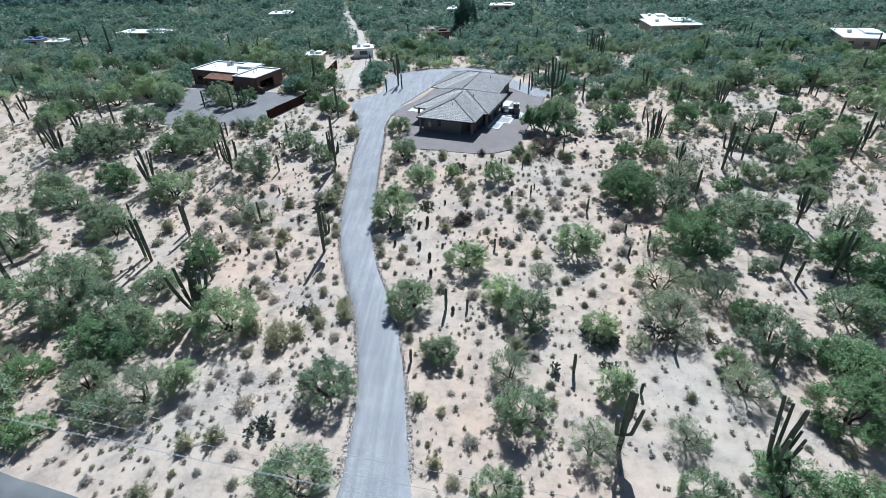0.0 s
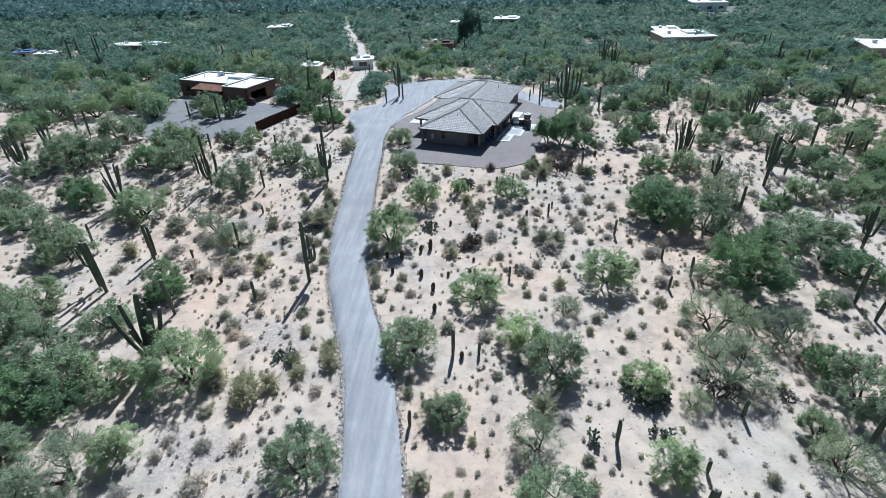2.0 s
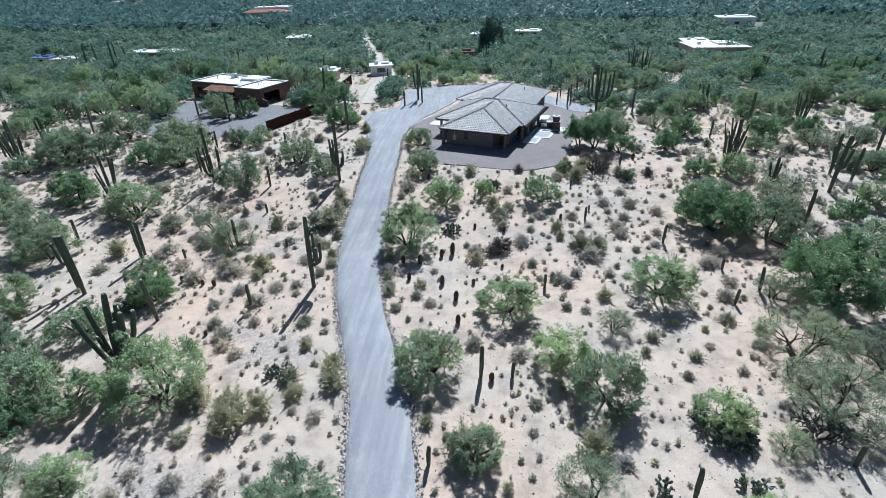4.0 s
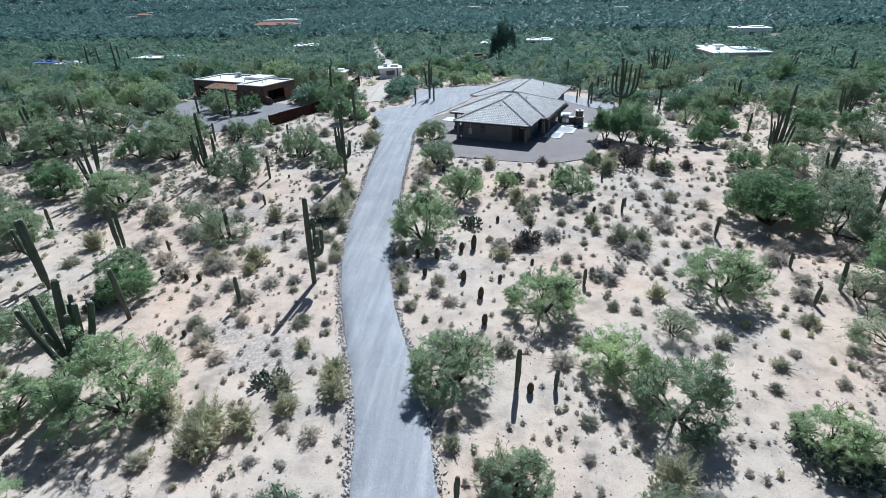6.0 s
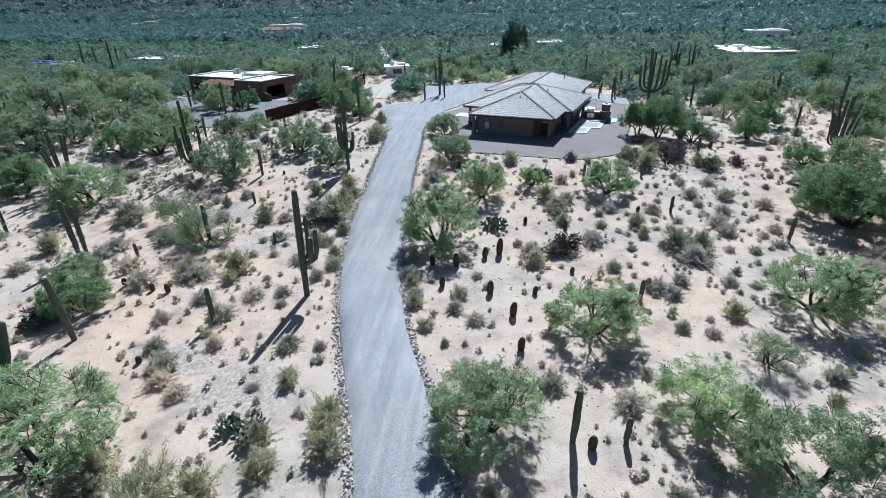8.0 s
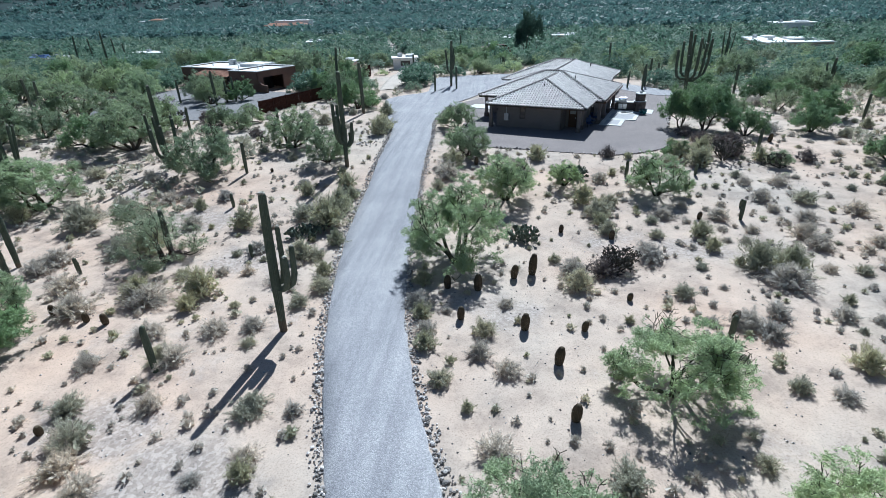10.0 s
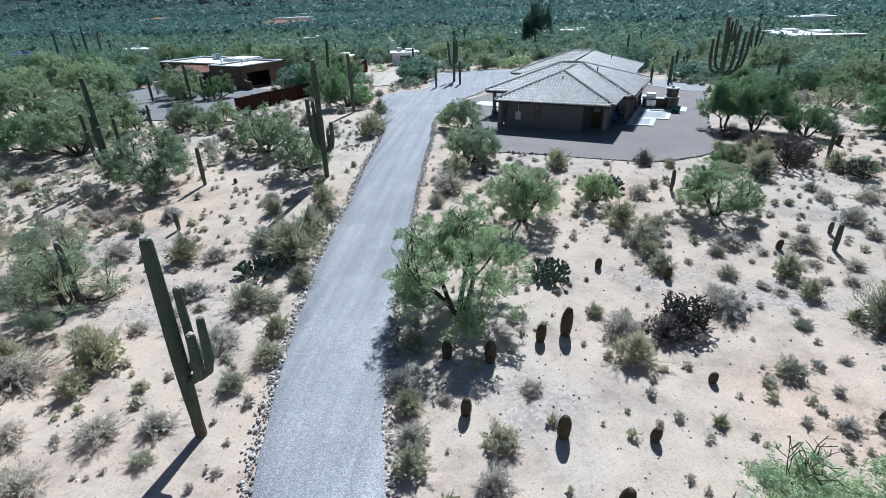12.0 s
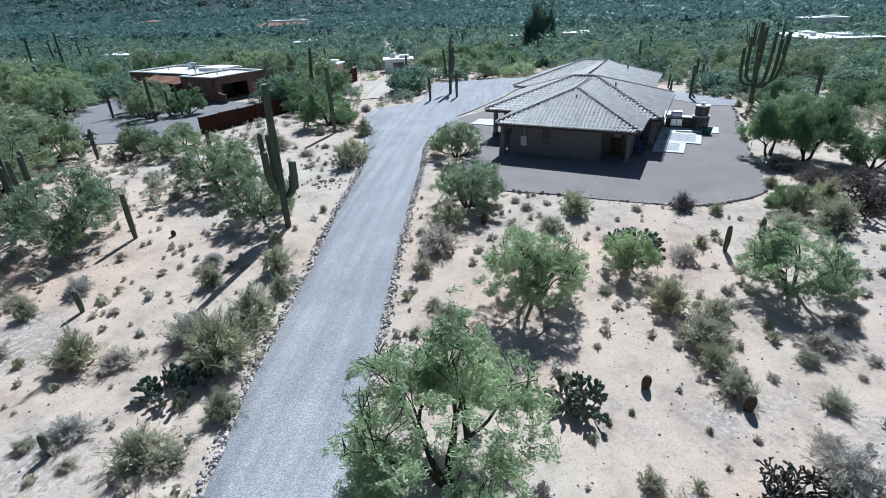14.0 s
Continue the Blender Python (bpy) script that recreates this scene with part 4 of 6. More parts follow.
wire_fence([(-31.3, 138.5), (-32.0, 144.0), (-31.0, 152.0)], "weathered wooden post and wire fence along the dirt track")
wire_fence([(-20.5, 124.0), (-23.0, 136.0), (-24.6, 146.0)], "weathered wooden post and wire fence along the dirt track")


# ---- far buildings ----
def far_house(x, y, w, d, h, turn, wall, roof, label, openings=3, pitched=False, carport=False):
    B = thing("far_house", pose(x, y, rise(x, y) - 0.15, 0, 0, turn), label, "building", "far houses")
    n = openings
    holes = [((i + 0.3) * w / n, (i + 0.7) * w / n, 0.9, min(2.1, h - 0.4)) for i in range(n)]
    if carport:
        for i in range(n + 1):
            px_ = i * (w - 0.3) / n
            part("post", boxed(px_, 0.1, 0, px_ + 0.25, 0.35, h), wall, B)
        part("wall", wall_mesh((w, d - 0.3), (0, d - 0.3), 0, h, 0.2), wall, B)
    else:
        part("wall", wall_mesh((0, 0), (w, 0), 0, h, 0.25, holes), wall, B)
        part("wall", wall_mesh((w, 0.25), (w, d), 0, h, 0.25), wall, B)
        part("wall", wall_mesh((w - 0.25, d), (0, d), 0, h, 0.25), wall, B)
        part("wall", wall_mesh((0, d - 0.25), (0, 0.25), 0, h, 0.25), wall, B)
        for s0, s1, z0, z1 in holes:
            part("window", boxed(s0, 0.1, z0, s1, 0.14, z1), GLASS, B)
    if pitched:
        bm = bmesh.new()
        k = min(w, d) * 0.5
        vs = [bm.verts.new(c) for c in ((-0.5, -0.5, h), (w + 0.5, -0.5, h), (w + 0.5, d + 0.5, h), (-0.5, d + 0.5, h), (k, d / 2, h + 1.5), (w - k, d / 2, h + 1.5))]
        for q in ((0, 1, 5, 4), (1, 2, 5), (2, 3, 4, 5), (3, 0, 4), (3, 2, 1, 0)):
            bm.faces.new([vs[i] for i in q])
        part("roof", bm, roof, B)
    else:
        r = part("roof", boxed(-0.35, -0.35, h, w + 0.35, d + 0.35, h + 0.25, bevel=0.03), roof, B)
        part("roof_step", boxed(w * 0.55, d * 0.4, h + 0.25, w * 0.9, d * 0.9, h + 0.7, bevel=0.03), roof, r)
        part("roof_unit", boxed(w * 0.2, d * 0.5, h + 0.25, w * 0.2 + 1.0, d * 0.5 + 1.0, h + 1.0), METAL, r)
    return B


far_house(-122, 191, 19, 6, 2.6, -9, TAN_WALL, WHITE_ROOF, "long open shed with a white flat roof among trees", 5, carport=True)
far_house(-79, 229, 9, 7, 2.7, 5, TAN_WALL, WHITE_ROOF, "small tan house with a white flat roof among trees")
far_house(-152, 358, 28, 8, 4.4, 2, TAN_WALL, RED_TILE, "house with a red tiled roof far among the trees", pitched=True)
far_house(-148, 368, 22, 9, 6.6, 2, WHITE_PAINT, WHITE_ROOF, "white flat-roofed house wing behind the red roof")
far_house(66, 194, 8, 9, 2.9, -8, TAN_WALL, WHITE_ROOF, "sprawling tan house with a bright white flat roof")
far_house(63.5, 178.5, 16, 13, 2.7, 0, TAN_WALL, WHITE_ROOF, "tan house wing with a bright white flat roof")
far_house(108, 272, 15, 10, 3.6, -8, WHITE_PAINT, WHITE_ROOF, "white block house with a flat white roof")
far_house(106, 150, 11, 14, 2.8, -18, TAN_WALL, WHITE_ROOF, "pale house with a white flat roof among dense trees")
far_house(-28.6, 150.0, 5.4, 4.6, 2.4, 12, WHITE_PAINT, WHITE_ROOF, "small white shed beside the dirt track", 1)
far_house(-40.5, 142.5, 4.5, 4, 2.4, 0, TAN_WALL, WHITE_ROOF, "small shed with a white roof half hidden by trees", 1)
far_house(-9, 172, 7, 5, 2.5, 5, NB_STUCCO, RUST, "small rust-red roofed shed among trees", 2)
far_house(-149, 180, 6, 4, 2.3, 8, TAN_WALL, BLUE_ROOF, "small shed with a blue sheet roof", 1)
far_house(-138, 176, 6, 4, 2.3, 0, TAN_WALL, WHITE_ROOF, "small shed with a white sheet roof", 1)
far_house(-4, 232, 8, 6, 2.6, -6, TAN_WALL, WHITE_ROOF, "house with a white roof far among trees", 2)
far_house(14, 240, 10, 7, 2.6, -10, TAN_WALL, WHITE_ROOF, "house with a white roof far among trees", 2)
rng = random.Random(77)
spots = []
while len(spots) < 20:
    y = rng.uniform(470, 1000)
    x = rng.uniform(-0.8, 0.8) * y
    if all((x - a) ** 2 + (y - b) ** 2 > 900 for a, b in spots) and (x + 137) ** 2 + (y - 352) ** 2 > 2200:
        spots.append((x, y))
        w = rng.uniform(9, 16)
        white = rng.random() < 0.9
        far_house(x, y, w, rng.uniform(7, 12), rng.uniform(3.2, 4.6), rng.uniform(-35, 35), TAN_WALL if rng.random() < 0.6 else WHITE_PAINT,
                  WHITE_ROOF if white else RED_TILE, "pale flat-roofed house far off in the valley" if white else "tan house with a tiled roof far off in the valley", 3, pitched=not white)


def parked_car(m, paint, label):
    C = thing("parked_car", m, label, "car")
    bm = bmesh.new()
    prof = [(-2.2, 0.45), (2.2, 0.45), (2.25, 0.85), (1.2, 1.0), (0.6, 1.5), (-1.5, 1.52), (-2.1, 1.0), (-2.25, 0.85)]
    a, b = [bm.verts.new((x, -0.85, z)) for x, z in prof], [bm.verts.new((x, 0.85, z)) for x, z in prof]
    bm.faces.new(a)
    bm.faces.new(b[::-1])
    for i in range(8):
        j = (i + 1) % 8
        bm.faces.new((a[j], a[i], b[i], b[j]))
    bmesh.ops.recalc_face_normals(bm, faces=bm.faces[:])
    bmesh.ops.bevel(bm, geom=bm.edges[:], offset=0.07, segments=2, affect="EDGES", profile=0.5)
    part("body", bm, paint, C)
    for s in (-1, 1):
        part("window", boxed(-1.3, s * 0.86 - 0.01, 1.05, 0.6, s * 0.86 + 0.01, 1.4), GLASS, C)
        for x in (-1.35, 1.4):
            wheel = part("wheel", mesh_of("wheel", *tube([(x, s * 0.7, 0.34), (x, s * 0.9, 0.34)], [0.34, 0.34], 16), RUBBER), None, C)
            part("rim", mesh_of("rim", *tube([(x, s * 0.9, 0.34), (x, s * 0.915, 0.34)], [0.2, 0.2], 12), STEEL), None, wheel)
    part("windscreen", mesh_of("windscreen", [(1.17, -0.7, 1.06), (1.17, 0.7, 1.06), (0.68, 0.66, 1.46), (0.68, -0.66, 1.46), (1.13, -0.7, 1.03), (1.13, 0.7, 1.03), (0.64, 0.66, 1.43), (0.64, -0.66, 1.43)],
                               [(0, 1, 2, 3), (7, 6, 5, 4), (0, 4, 5, 1), (3, 2, 6, 7)], GLASS), None, C)
    return C


parked_car(pose(-20.6, 154.5, gz(-20.6, 154.5) + 0.02, 1.5, 0, 75), CAR_PAINT, "dark parked car beside the white shed")
parked_car(pose(-62.0, 178.0, gz(-62.0, 178.0) + 0.02, 1.5, 0, 20), WHITE_PAINT, "white parked car among the trees")


# overhead wires beside the road
def span(a, b, sag, label):
    a, b = Vector(a), Vector(b)
    pts = [a.lerp(b, i / 40) - Vector((0, 0, sag * 4 * (i / 40) * (1 - i / 40))) for i in range(41)]
    return tagged(new("overhead_wire", mesh_of("overhead_wire", *tube(pts, [0.012] * 41, 5), WIRE)), label, "power line", "roadside wires")


for k, (dy, z) in enumerate(((0.0, 9.3), (0.9, 9.3), (1.9, 9.3), (0.6, 8.3))):
    span((-75.0, 29.0 + dy, z + 1.0), (45.0, 5.5 + dy, z + 1.0), 1.4, "thin grey overhead wire strung beside the road")
for x, y in ((-75.0, 30.0), (45.0, 6.5)):
    U = thing("utility_pole", Matrix.Translation((x, y, 0)), "weathered wooden utility pole carrying the wires", "utility pole", "roadside poles")
    part("pole", mesh_of("pole", *tube([(0, 0, -0.5), (0, 0, 11.0)], [0.16, 0.11], 10), POST_WOOD), None, U)
    part("crossarm", boxed(-0.06, -1.4, 10.1, 0.06, 1.4, 10.25), POST_WOOD, U)


# ---- desert plants ----
def blades(rng, centres, length, width, droop=0.0):
    """Small pointed blades at the given centres, turned at random."""
    n = len(centres)
    d = rng.normal(size=(n, 3))
    d[:, 2] -= droop
    d /= np.linalg.norm(d, axis=1)[:, None]
    s = np.cross(d, rng.normal(size=(n, 3)))
    s /= np.linalg.norm(s, axis=1)[:, None] + 1e-9
    L = (length * rng.uniform(0.6, 1.35, n))[:, None]
    W = (width * rng.uniform(0.7, 1.3, n))[:, None]
    c = np.asarray(centres)
    return np.stack([c - d * L / 2 + s * W / 2, c + d * L / 2, c - d * L / 2 - s * W / 2], axis=1)


def strokes(rng, centres, ways, length, width):
    """Slender pointed blades at the given centres, each drawn out along its own way."""
    n = len(centres)
    d = ways / (np.linalg.norm(ways, axis=1)[:, None] + 1e-9)
    s = np.cross(d, rng.normal(size=(n, 3)))
    s /= np.linalg.norm(s, axis=1)[:, None] + 1e-9
    L = (length * rng.uniform(0.6, 1.35, n))[:, None]
    W = (width * rng.uniform(0.7, 1.3, n))[:, None]
    return np.stack([centres - d * L / 2 + s * W / 2, centres + d * L / 2, centres - d * L / 2 - s * W / 2], axis=1)


def in_ball(rng, n):
    """Points spread evenly through a ball of radius 1."""
    d = rng.normal(size=(n, 3))
    return d / np.linalg.norm(d, axis=1)[:, None] * rng.uniform(0, 1, n)[:, None] ** (1 / 3)


def grown(seed, stems, tilt, levels, reach, wander=0.45, lift=0.12, kids=(2, 3)):
    """Limbs of a low desert tree as lists of (points, radii), and the ends of its twigs."""
    rng = random.Random(seed)
    limbs, tips = [], []

    def limb(p, d, length, r, level):
        pts, rad = [p], [r]
        n = 3
        for i in range(n):
            d = (d + Vector((rng.gauss(0, wander * 0.4), rng.gauss(0, wander * 0.4), rng.gauss(0, wander * 0.3) + lift * 0.3))).normalized()
            p = p + d * length / n
            if p.z < 0.06:
                p.z = 0.06
            pts.append(p)
            rad.append(r * (1 - 0.4 * (i + 1) / n))
        limbs.append((pts, rad, level))
        if level >= max(3, levels - 3):
            tips.extend([(q, level) for q in pts[1:]])
        if level < levels:
            for _ in range(rng.randint(*kids) if level < 3 else 2):
                q = pts[rng.choice((2, 3, 3))]
                e = (d + Vector((rng.gauss(0, wander), rng.gauss(0, wander), rng.gauss(0, wander * 0.6) + lift))).normalized()
                limb(q, e, length * rng.uniform(0.6, 0.85), rad[-1] * 0.72, level + 1)

    for k in range(stems):
        a = 2 * math.pi * (k + rng.uniform(-0.3, 0.3)) / stems
        t = radians(tilt + rng.uniform(-12, 12) + (24 if k % 2 else -8))
        d = Vector((math.cos(a) * math.sin(t), math.sin(a) * math.sin(t), math.cos(t)))
        limb(Vector((0.03 * math.cos(a), 0.03 * math.sin(a), -0.04)), d, reach, 0.055, 1)
    return limbs, tips


def tree_kind(seed, name, leaf, bark, label, stems=5, tilt=38, levels=5, reach=0.5, leaves=2600, size=0.085, fill=0.13, squash=1.22, slim=0.58, category="tree", clumps=320, low=0.5, dome=0.34, floor=0.16):
    """One tree of half width about 1, to be copied: trunk with limbs and twigs, and a crown of small blades."""
    rng = np.random.default_rng(seed)
    limbs, tips = grown(seed, stems, tilt, levels, reach, 0.55)
    P = np.array([q for q, _ in tips])
    k = 0.88 / np.percentile(np.hypot(P[:, 0], P[:, 1]), 80)
    kz = squash / np.percentile(P[:, 2], 96)
    T = thing(name, Matrix.Translation((0, 0, -60)), label, category)
    def held(p):
        f = (1 + (math.hypot(p.x * k, p.y * k) / 1.02) ** 4) ** -0.25
        return (p.x * k * f, p.y * k * f, p.z * kz / (1 + (p.z * kz / (squash * 0.95)) ** 6) ** (1 / 6))

    pieces = [tube([held(p) for p in (pts if lv < 3 else pts[::3])], [max(0.0045, r * k * 0.85) for r in (rad if lv < 3 else rad[::3])], 6 if lv < 3 else 3, cap=False)
              for pts, rad, lv in limbs if lv < 6 or leaves > 20000 or lv < levels]
    part("trunk", mesh_of("trunk", *joined(pieces), bark), None, T)
    P = P * np.array([k, k, kz])
    wide = np.hypot(P[:, 0], P[:, 1])[:, None]
    P[:, :2] /= (1 + (wide / 1.02) ** 4) ** 0.25
    # leaves gather in sprays of uneven size round some of the twig ends
    heads = P[rng.integers(0, len(P), clumps)]
    heads[:, 2] *= rng.uniform(low, 1.02, clumps)
    # outer sprays round the crown off to a dome
    n = int(clumps * dome)
    a, t, q = rng.uniform(0, 2 * np.pi, n), np.arccos(rng.uniform(0.03, 1.0, n)), rng.uniform(0.62, 0.98, n)
    heads[:n] = np.stack([np.cos(a) * np.sin(t) * q, np.sin(a) * np.sin(t) * q, (np.cos(t) * q * 0.74 + 0.24) * squash], axis=1)
    heads[:, 2] = np.maximum(heads[:, 2], floor * squash * rng.uniform(0.85, 1.3, clumps))
    # each head carries several feathery sprays that point outward
    sprays = clumps * 5
    home = rng.choice(clumps, sprays, p=(lambda w: w / w.sum())(rng.lognormal(0, 0.55, clumps)))
    centre = heads[home] + in_ball(rng, sprays) * fill * rng.uniform(0.8, 1.5, clumps)[home][:, None] * np.array([1, 1, 0.7])
    axis = centre * np.array([1, 1, 0.0]) * 0.9 + rng.normal(size=(sprays, 3)) * np.array([0.7, 0.7, 0.45]) + np.array([0, 0, 0.1])
    axis /= np.linalg.norm(axis, axis=1)[:, None]
    own = rng.integers(0, sprays, leaves)
    pick = centre[own] + axis[own] * (rng.uniform(-1, 1, leaves) * fill * 0.75)[:, None] + in_ball(rng, leaves) * fill * 0.34
    pick[:, 2] = np.maximum(pick[:, 2], 0.1)
    part("crown", blades_mesh("crown", strokes(rng, pick, axis[own] + rng.normal(size=(leaves, 3)) * 0.5, size, size * slim), leaf), None, T)
    return T


def shrub_kind(seed, name, leaf, label, stems, leaves, height, size, tilt=48, bare=0.25, category="shrub"):
    """A shrub of half width 1: many thin stems fanning from the base, with slender leaves drawn out along them."""
    rng = np.random.default_rng(seed)
    S = thing(name, Matrix.Translation((0, 0, -60)), label, category)
    pieces, centres, ways = [], [], []
    for i in range(stems):
        a = rng.uniform(0, 2 * math.pi)
        t = min(radians(abs(rng.normal(0, tilt * 0.62))), 1.3)
        L = rng.uniform(0.6, 1.0) * (1 + 0.16 * math.sin(3 * a + seed))
        end = np.array([math.cos(a) * math.sin(t) * L, math.sin(a) * math.sin(t) * L, max(0.1, math.cos(t) * L * height)])
        mid = end * 0.5 + rng.normal(size=3) * 0.05
        mid[2] = abs(mid[2]) + 0.06
        pieces.append(tube([(0.03 * math.cos(a), 0.03 * math.sin(a), -0.04), tuple(mid), tuple(end)], [0.012, 0.008, 0.004], 3, cap=False))
        n = leaves // stems
        f = rng.uniform(bare, 1.04, n)[:, None]
        q = np.where(f > 0.5, mid + (end - mid) * (f - 0.5) * 2, mid * f * 2)
        centres.append(q + in_ball(rng, n) * 0.085)
        ways.append(np.where(f > 0.5, end - mid, mid) / 0.5 + rng.normal(size=(n, 3)) * 0.42 + np.array([0, 0, 0.12]))
    part("branchwork", mesh_of("branchwork", *joined(pieces), TWIG), None, S)
    C, D = np.concatenate(centres), np.concatenate(ways)
    C[:, 2] = np.maximum(C[:, 2], 0.04)
    # short old growth fills the heart of the bush
    n = 150
    core = in_ball(rng, n) * np.array([0.55, 0.55, 0.32 * height]) + np.array([0, 0, 0.3 * height])
    B = np.concatenate([strokes(rng, C, D, size * 1.8, size * 0.27), strokes(rng, core, rng.normal(size=(n, 3)), 0.2, 0.1)])
    part("foliage", blades_mesh("foliage", B, leaf), None, S)
    return S


def placed(ob, x, y, half, turn, tall=1.0, group="", sink=0.03):
    m = pose(x, y, gz(x, y) - sink, 0, 0, turn) @ Matrix.Diagonal((half, half, half * tall, 1))
    c = copy_thing(ob, m)
    if group:
        c["group"] = group
    return c


KIND = {
    "p": [tree_kind(11 + i, "palo_verde_tree", LEAF_P, GREEN_BARK, "light green palo verde tree with thin open branches", 5, 46, 6, 0.5, 30000, 0.05, 0.1, 1.3, 0.3) for i in range(3)],
    "m": [tree_kind(31 + i, "mesquite_tree", LEAF_M, BARK, "grey-green mesquite tree with several dark stems", 5, 48, 6, 0.5, 30000, 0.05, 0.1, 1.3, 0.3) for i in range(3)],
    "d": [tree_kind(51 + i, "ironwood_tree", LEAF_D, BARK, "dense dark green desert tree with a rounded crown", 5, 44, 6, 0.5, 32000, 0.052, 0.11, 1.25, 0.32) for i in range(3)],
    "s": [tree_kind(71 + i, "thin_tree", LEAF_S, BARK, "sparse grey desert tree with bare dark twigs", 5, 46, 6, 0.5, 17000, 0.045, 0.1, 1.3, 0.26) for i in range(3)],
}
FINE = {
    "p": [tree_kind(311 + i, "palo_verde_tree", LEAF_P, GREEN_BARK, "pale green palo verde tree with fine feathery leaves", 5, 48, 6, 0.5, 48000, 0.042, 0.095, 1.4, 0.28, dome=0.45, floor=0.2) for i in range(2)],
    "m": [tree_kind(331 + i, "mesquite_tree", LEAF_M, BARK, "grey-green mesquite tree with fine feathery leaves", 5, 48, 6, 0.5, 48000, 0.042, 0.095, 1.4, 0.28, dome=0.45, floor=0.16) for i in range(2)],
}
KIND_FAR = {
    "p": [tree_kind(211 + i, "palo_verde_tree", LEAF_M, GREEN_BARK, "light green palo verde tree in the thicker scrub", 5, 44, 5, 0.5, 9000, 0.085, 0.11, slim=0.34) for i in range(2)],
    "m": [tree_kind(231 + i, "mesquite_tree", LEAF_M, BARK, "grey-green mesquite tree in the thicker scrub", 5, 46, 5, 0.5, 9000, 0.085, 0.11, slim=0.34) for i in range(2)],
    "d": [tree_kind(251 + i, "ironwood_tree", LEAF_D, BARK, "dense dark green tree in the thicker scrub", 5, 42, 5, 0.5, 9500, 0.09, 0.12, 1.2, slim=0.34) for i in range(2)],
    "s": [tree_kind(271 + i, "thin_tree", LEAF_S, BARK, "sparse grey tree in the thicker scrub", 5, 44, 5, 0.5, 5500, 0.08, 0.1, slim=0.3) for i in range(2)],
}
SHRUB = {
    "c": [shrub_kind(91 + i, "creosote_bush", LEAF_C, "olive creosote bush with thin upright stems", 90, 5400, 0.9, 0.062, 54) for i in range(3)],
    "b": [shrub_kind(101 + i, "bursage_bush", LEAF_B, "low grey dry bursage bush on the sand", 80, 5000, 0.66, 0.064, 68, 0.15) for i in range(3)],
    "g": [shrub_kind(111 + i, "brittlebush", LEAF_G, "grey-green rounded brittlebush on the sand", 80, 5000, 0.72, 0.066, 64, 0.2) for i in range(3)],
}
SHRUB["w"] = [shrub_kind(121 + i, "dead_bush", LEAF_W, "dark leafless bush of tangled dry twigs", 90, 2600, 0.75, 0.05, 62, 0.1) for i in range(2)]
TURN = random.Random(9)
for x, y, w, k in ((-76.5, 146.0, 7.5, "m"), (-71.0, 150.0, 7.0, "d"), (-60.0, 147.0, 7.5, "m"), (-52.0, 141.0, 7.0, "p"), (-45.3, 133.4, 7.5, "p"), (-40.2, 127.0, 7.5, "m"), (-36.3, 134.0, 6.0, "m"),
                   (-33.5, 126.0, 5.0, "d"), (-58.8, 103.9, 5.5, "p"), (-46.3, 102.6, 4.4, "m"), (-43.0, 105.4, 4.0, "d"), (-73.0, 114.3, 6.5, "m"), (-71.2, 105.0, 6.0, "p"), (-67.0, 110.0, 6.0, "p"),
                   (-37.0, 87.8, 3.4, "m"), (-28.9, 104.6, 3.4, "d"), (-29.2, 109.5, 4.2, "m"), (-28.6, 115.5, 4.6, "d"), (-29.2, 121.5, 4.4, "m"), (-32.6, 112.5, 4.4, "d"), (-33.0, 119.0, 4.6, "m")):
    placed(KIND[k][0], x, y, w * 0.54, 70 * y, 1.15)
# the broad tree on two trunks at the edge of the pad
SHADE = tree_kind(352, "shade_tree", LEAF_D, BARK, "broad green shade tree with a dense crown beside the pad", 3, 30, 6, 0.5, 60000, 0.045, 0.12, 1.35, 0.3, low=0.75, dome=0.4, floor=0.4)
placed(SHADE, 14.6, 86.9, 2.4, 30, 1.3)
placed(SHADE, 16.4, 85.6, 2.8, 200, 1.25)

# trees with a place of their own: x, y, width of crown
PALO_VERDES = [
    (-20.4, 36.6, 6.2), (2.5, 46.8, 4.8), (6, 40.9, 4.3), (15.1, 49.7, 5.4), (-38.9, 63.6, 5.9), (-25.9, 35.5, 3.8), (-21.6, 29.7, 3.4), (14.6, 36, 3.4),
    (14.3, 29.1, 3.4), (-3.9, 66.4, 4.6), (0.7, 69.2, 2.6), (7.2, 67.6, 4.3), (-6.7, 57.2, 5.9), (-60.6, 107.6, 6.5),
]
MESQUITES_NEAR = [
    (18.4, 73.9, 2), (-3.1, 39.6, 4.8), (28.4, 59.7, 6.3), (36, 55.3, 6.8), (33.8, 45.7, 2.6), (24.7, 32, 2.8), (-41.1, 77.7, 7.1), (-57.7, 79, 7.8), (-57.2, 90.7, 7.9),
    (-38.8, 39.7, 8.1), (-52.2, 50.9, 7.2), (-42, 54.1, 5.9), (-32.9, 38.4, 5.2), (-29.3, 29, 4.2), (-9, 28.6, 4.7), (-9.4, 20, 5.8), (8.3, 37.6, 4.6), (0.1, 32.9, 3.1),
    (6.5, 26.2, 4.7), (29.2, 34.5, 5.6), (17.8, 20.1, 3.3), (4.3, 19.9, 3.6),
]
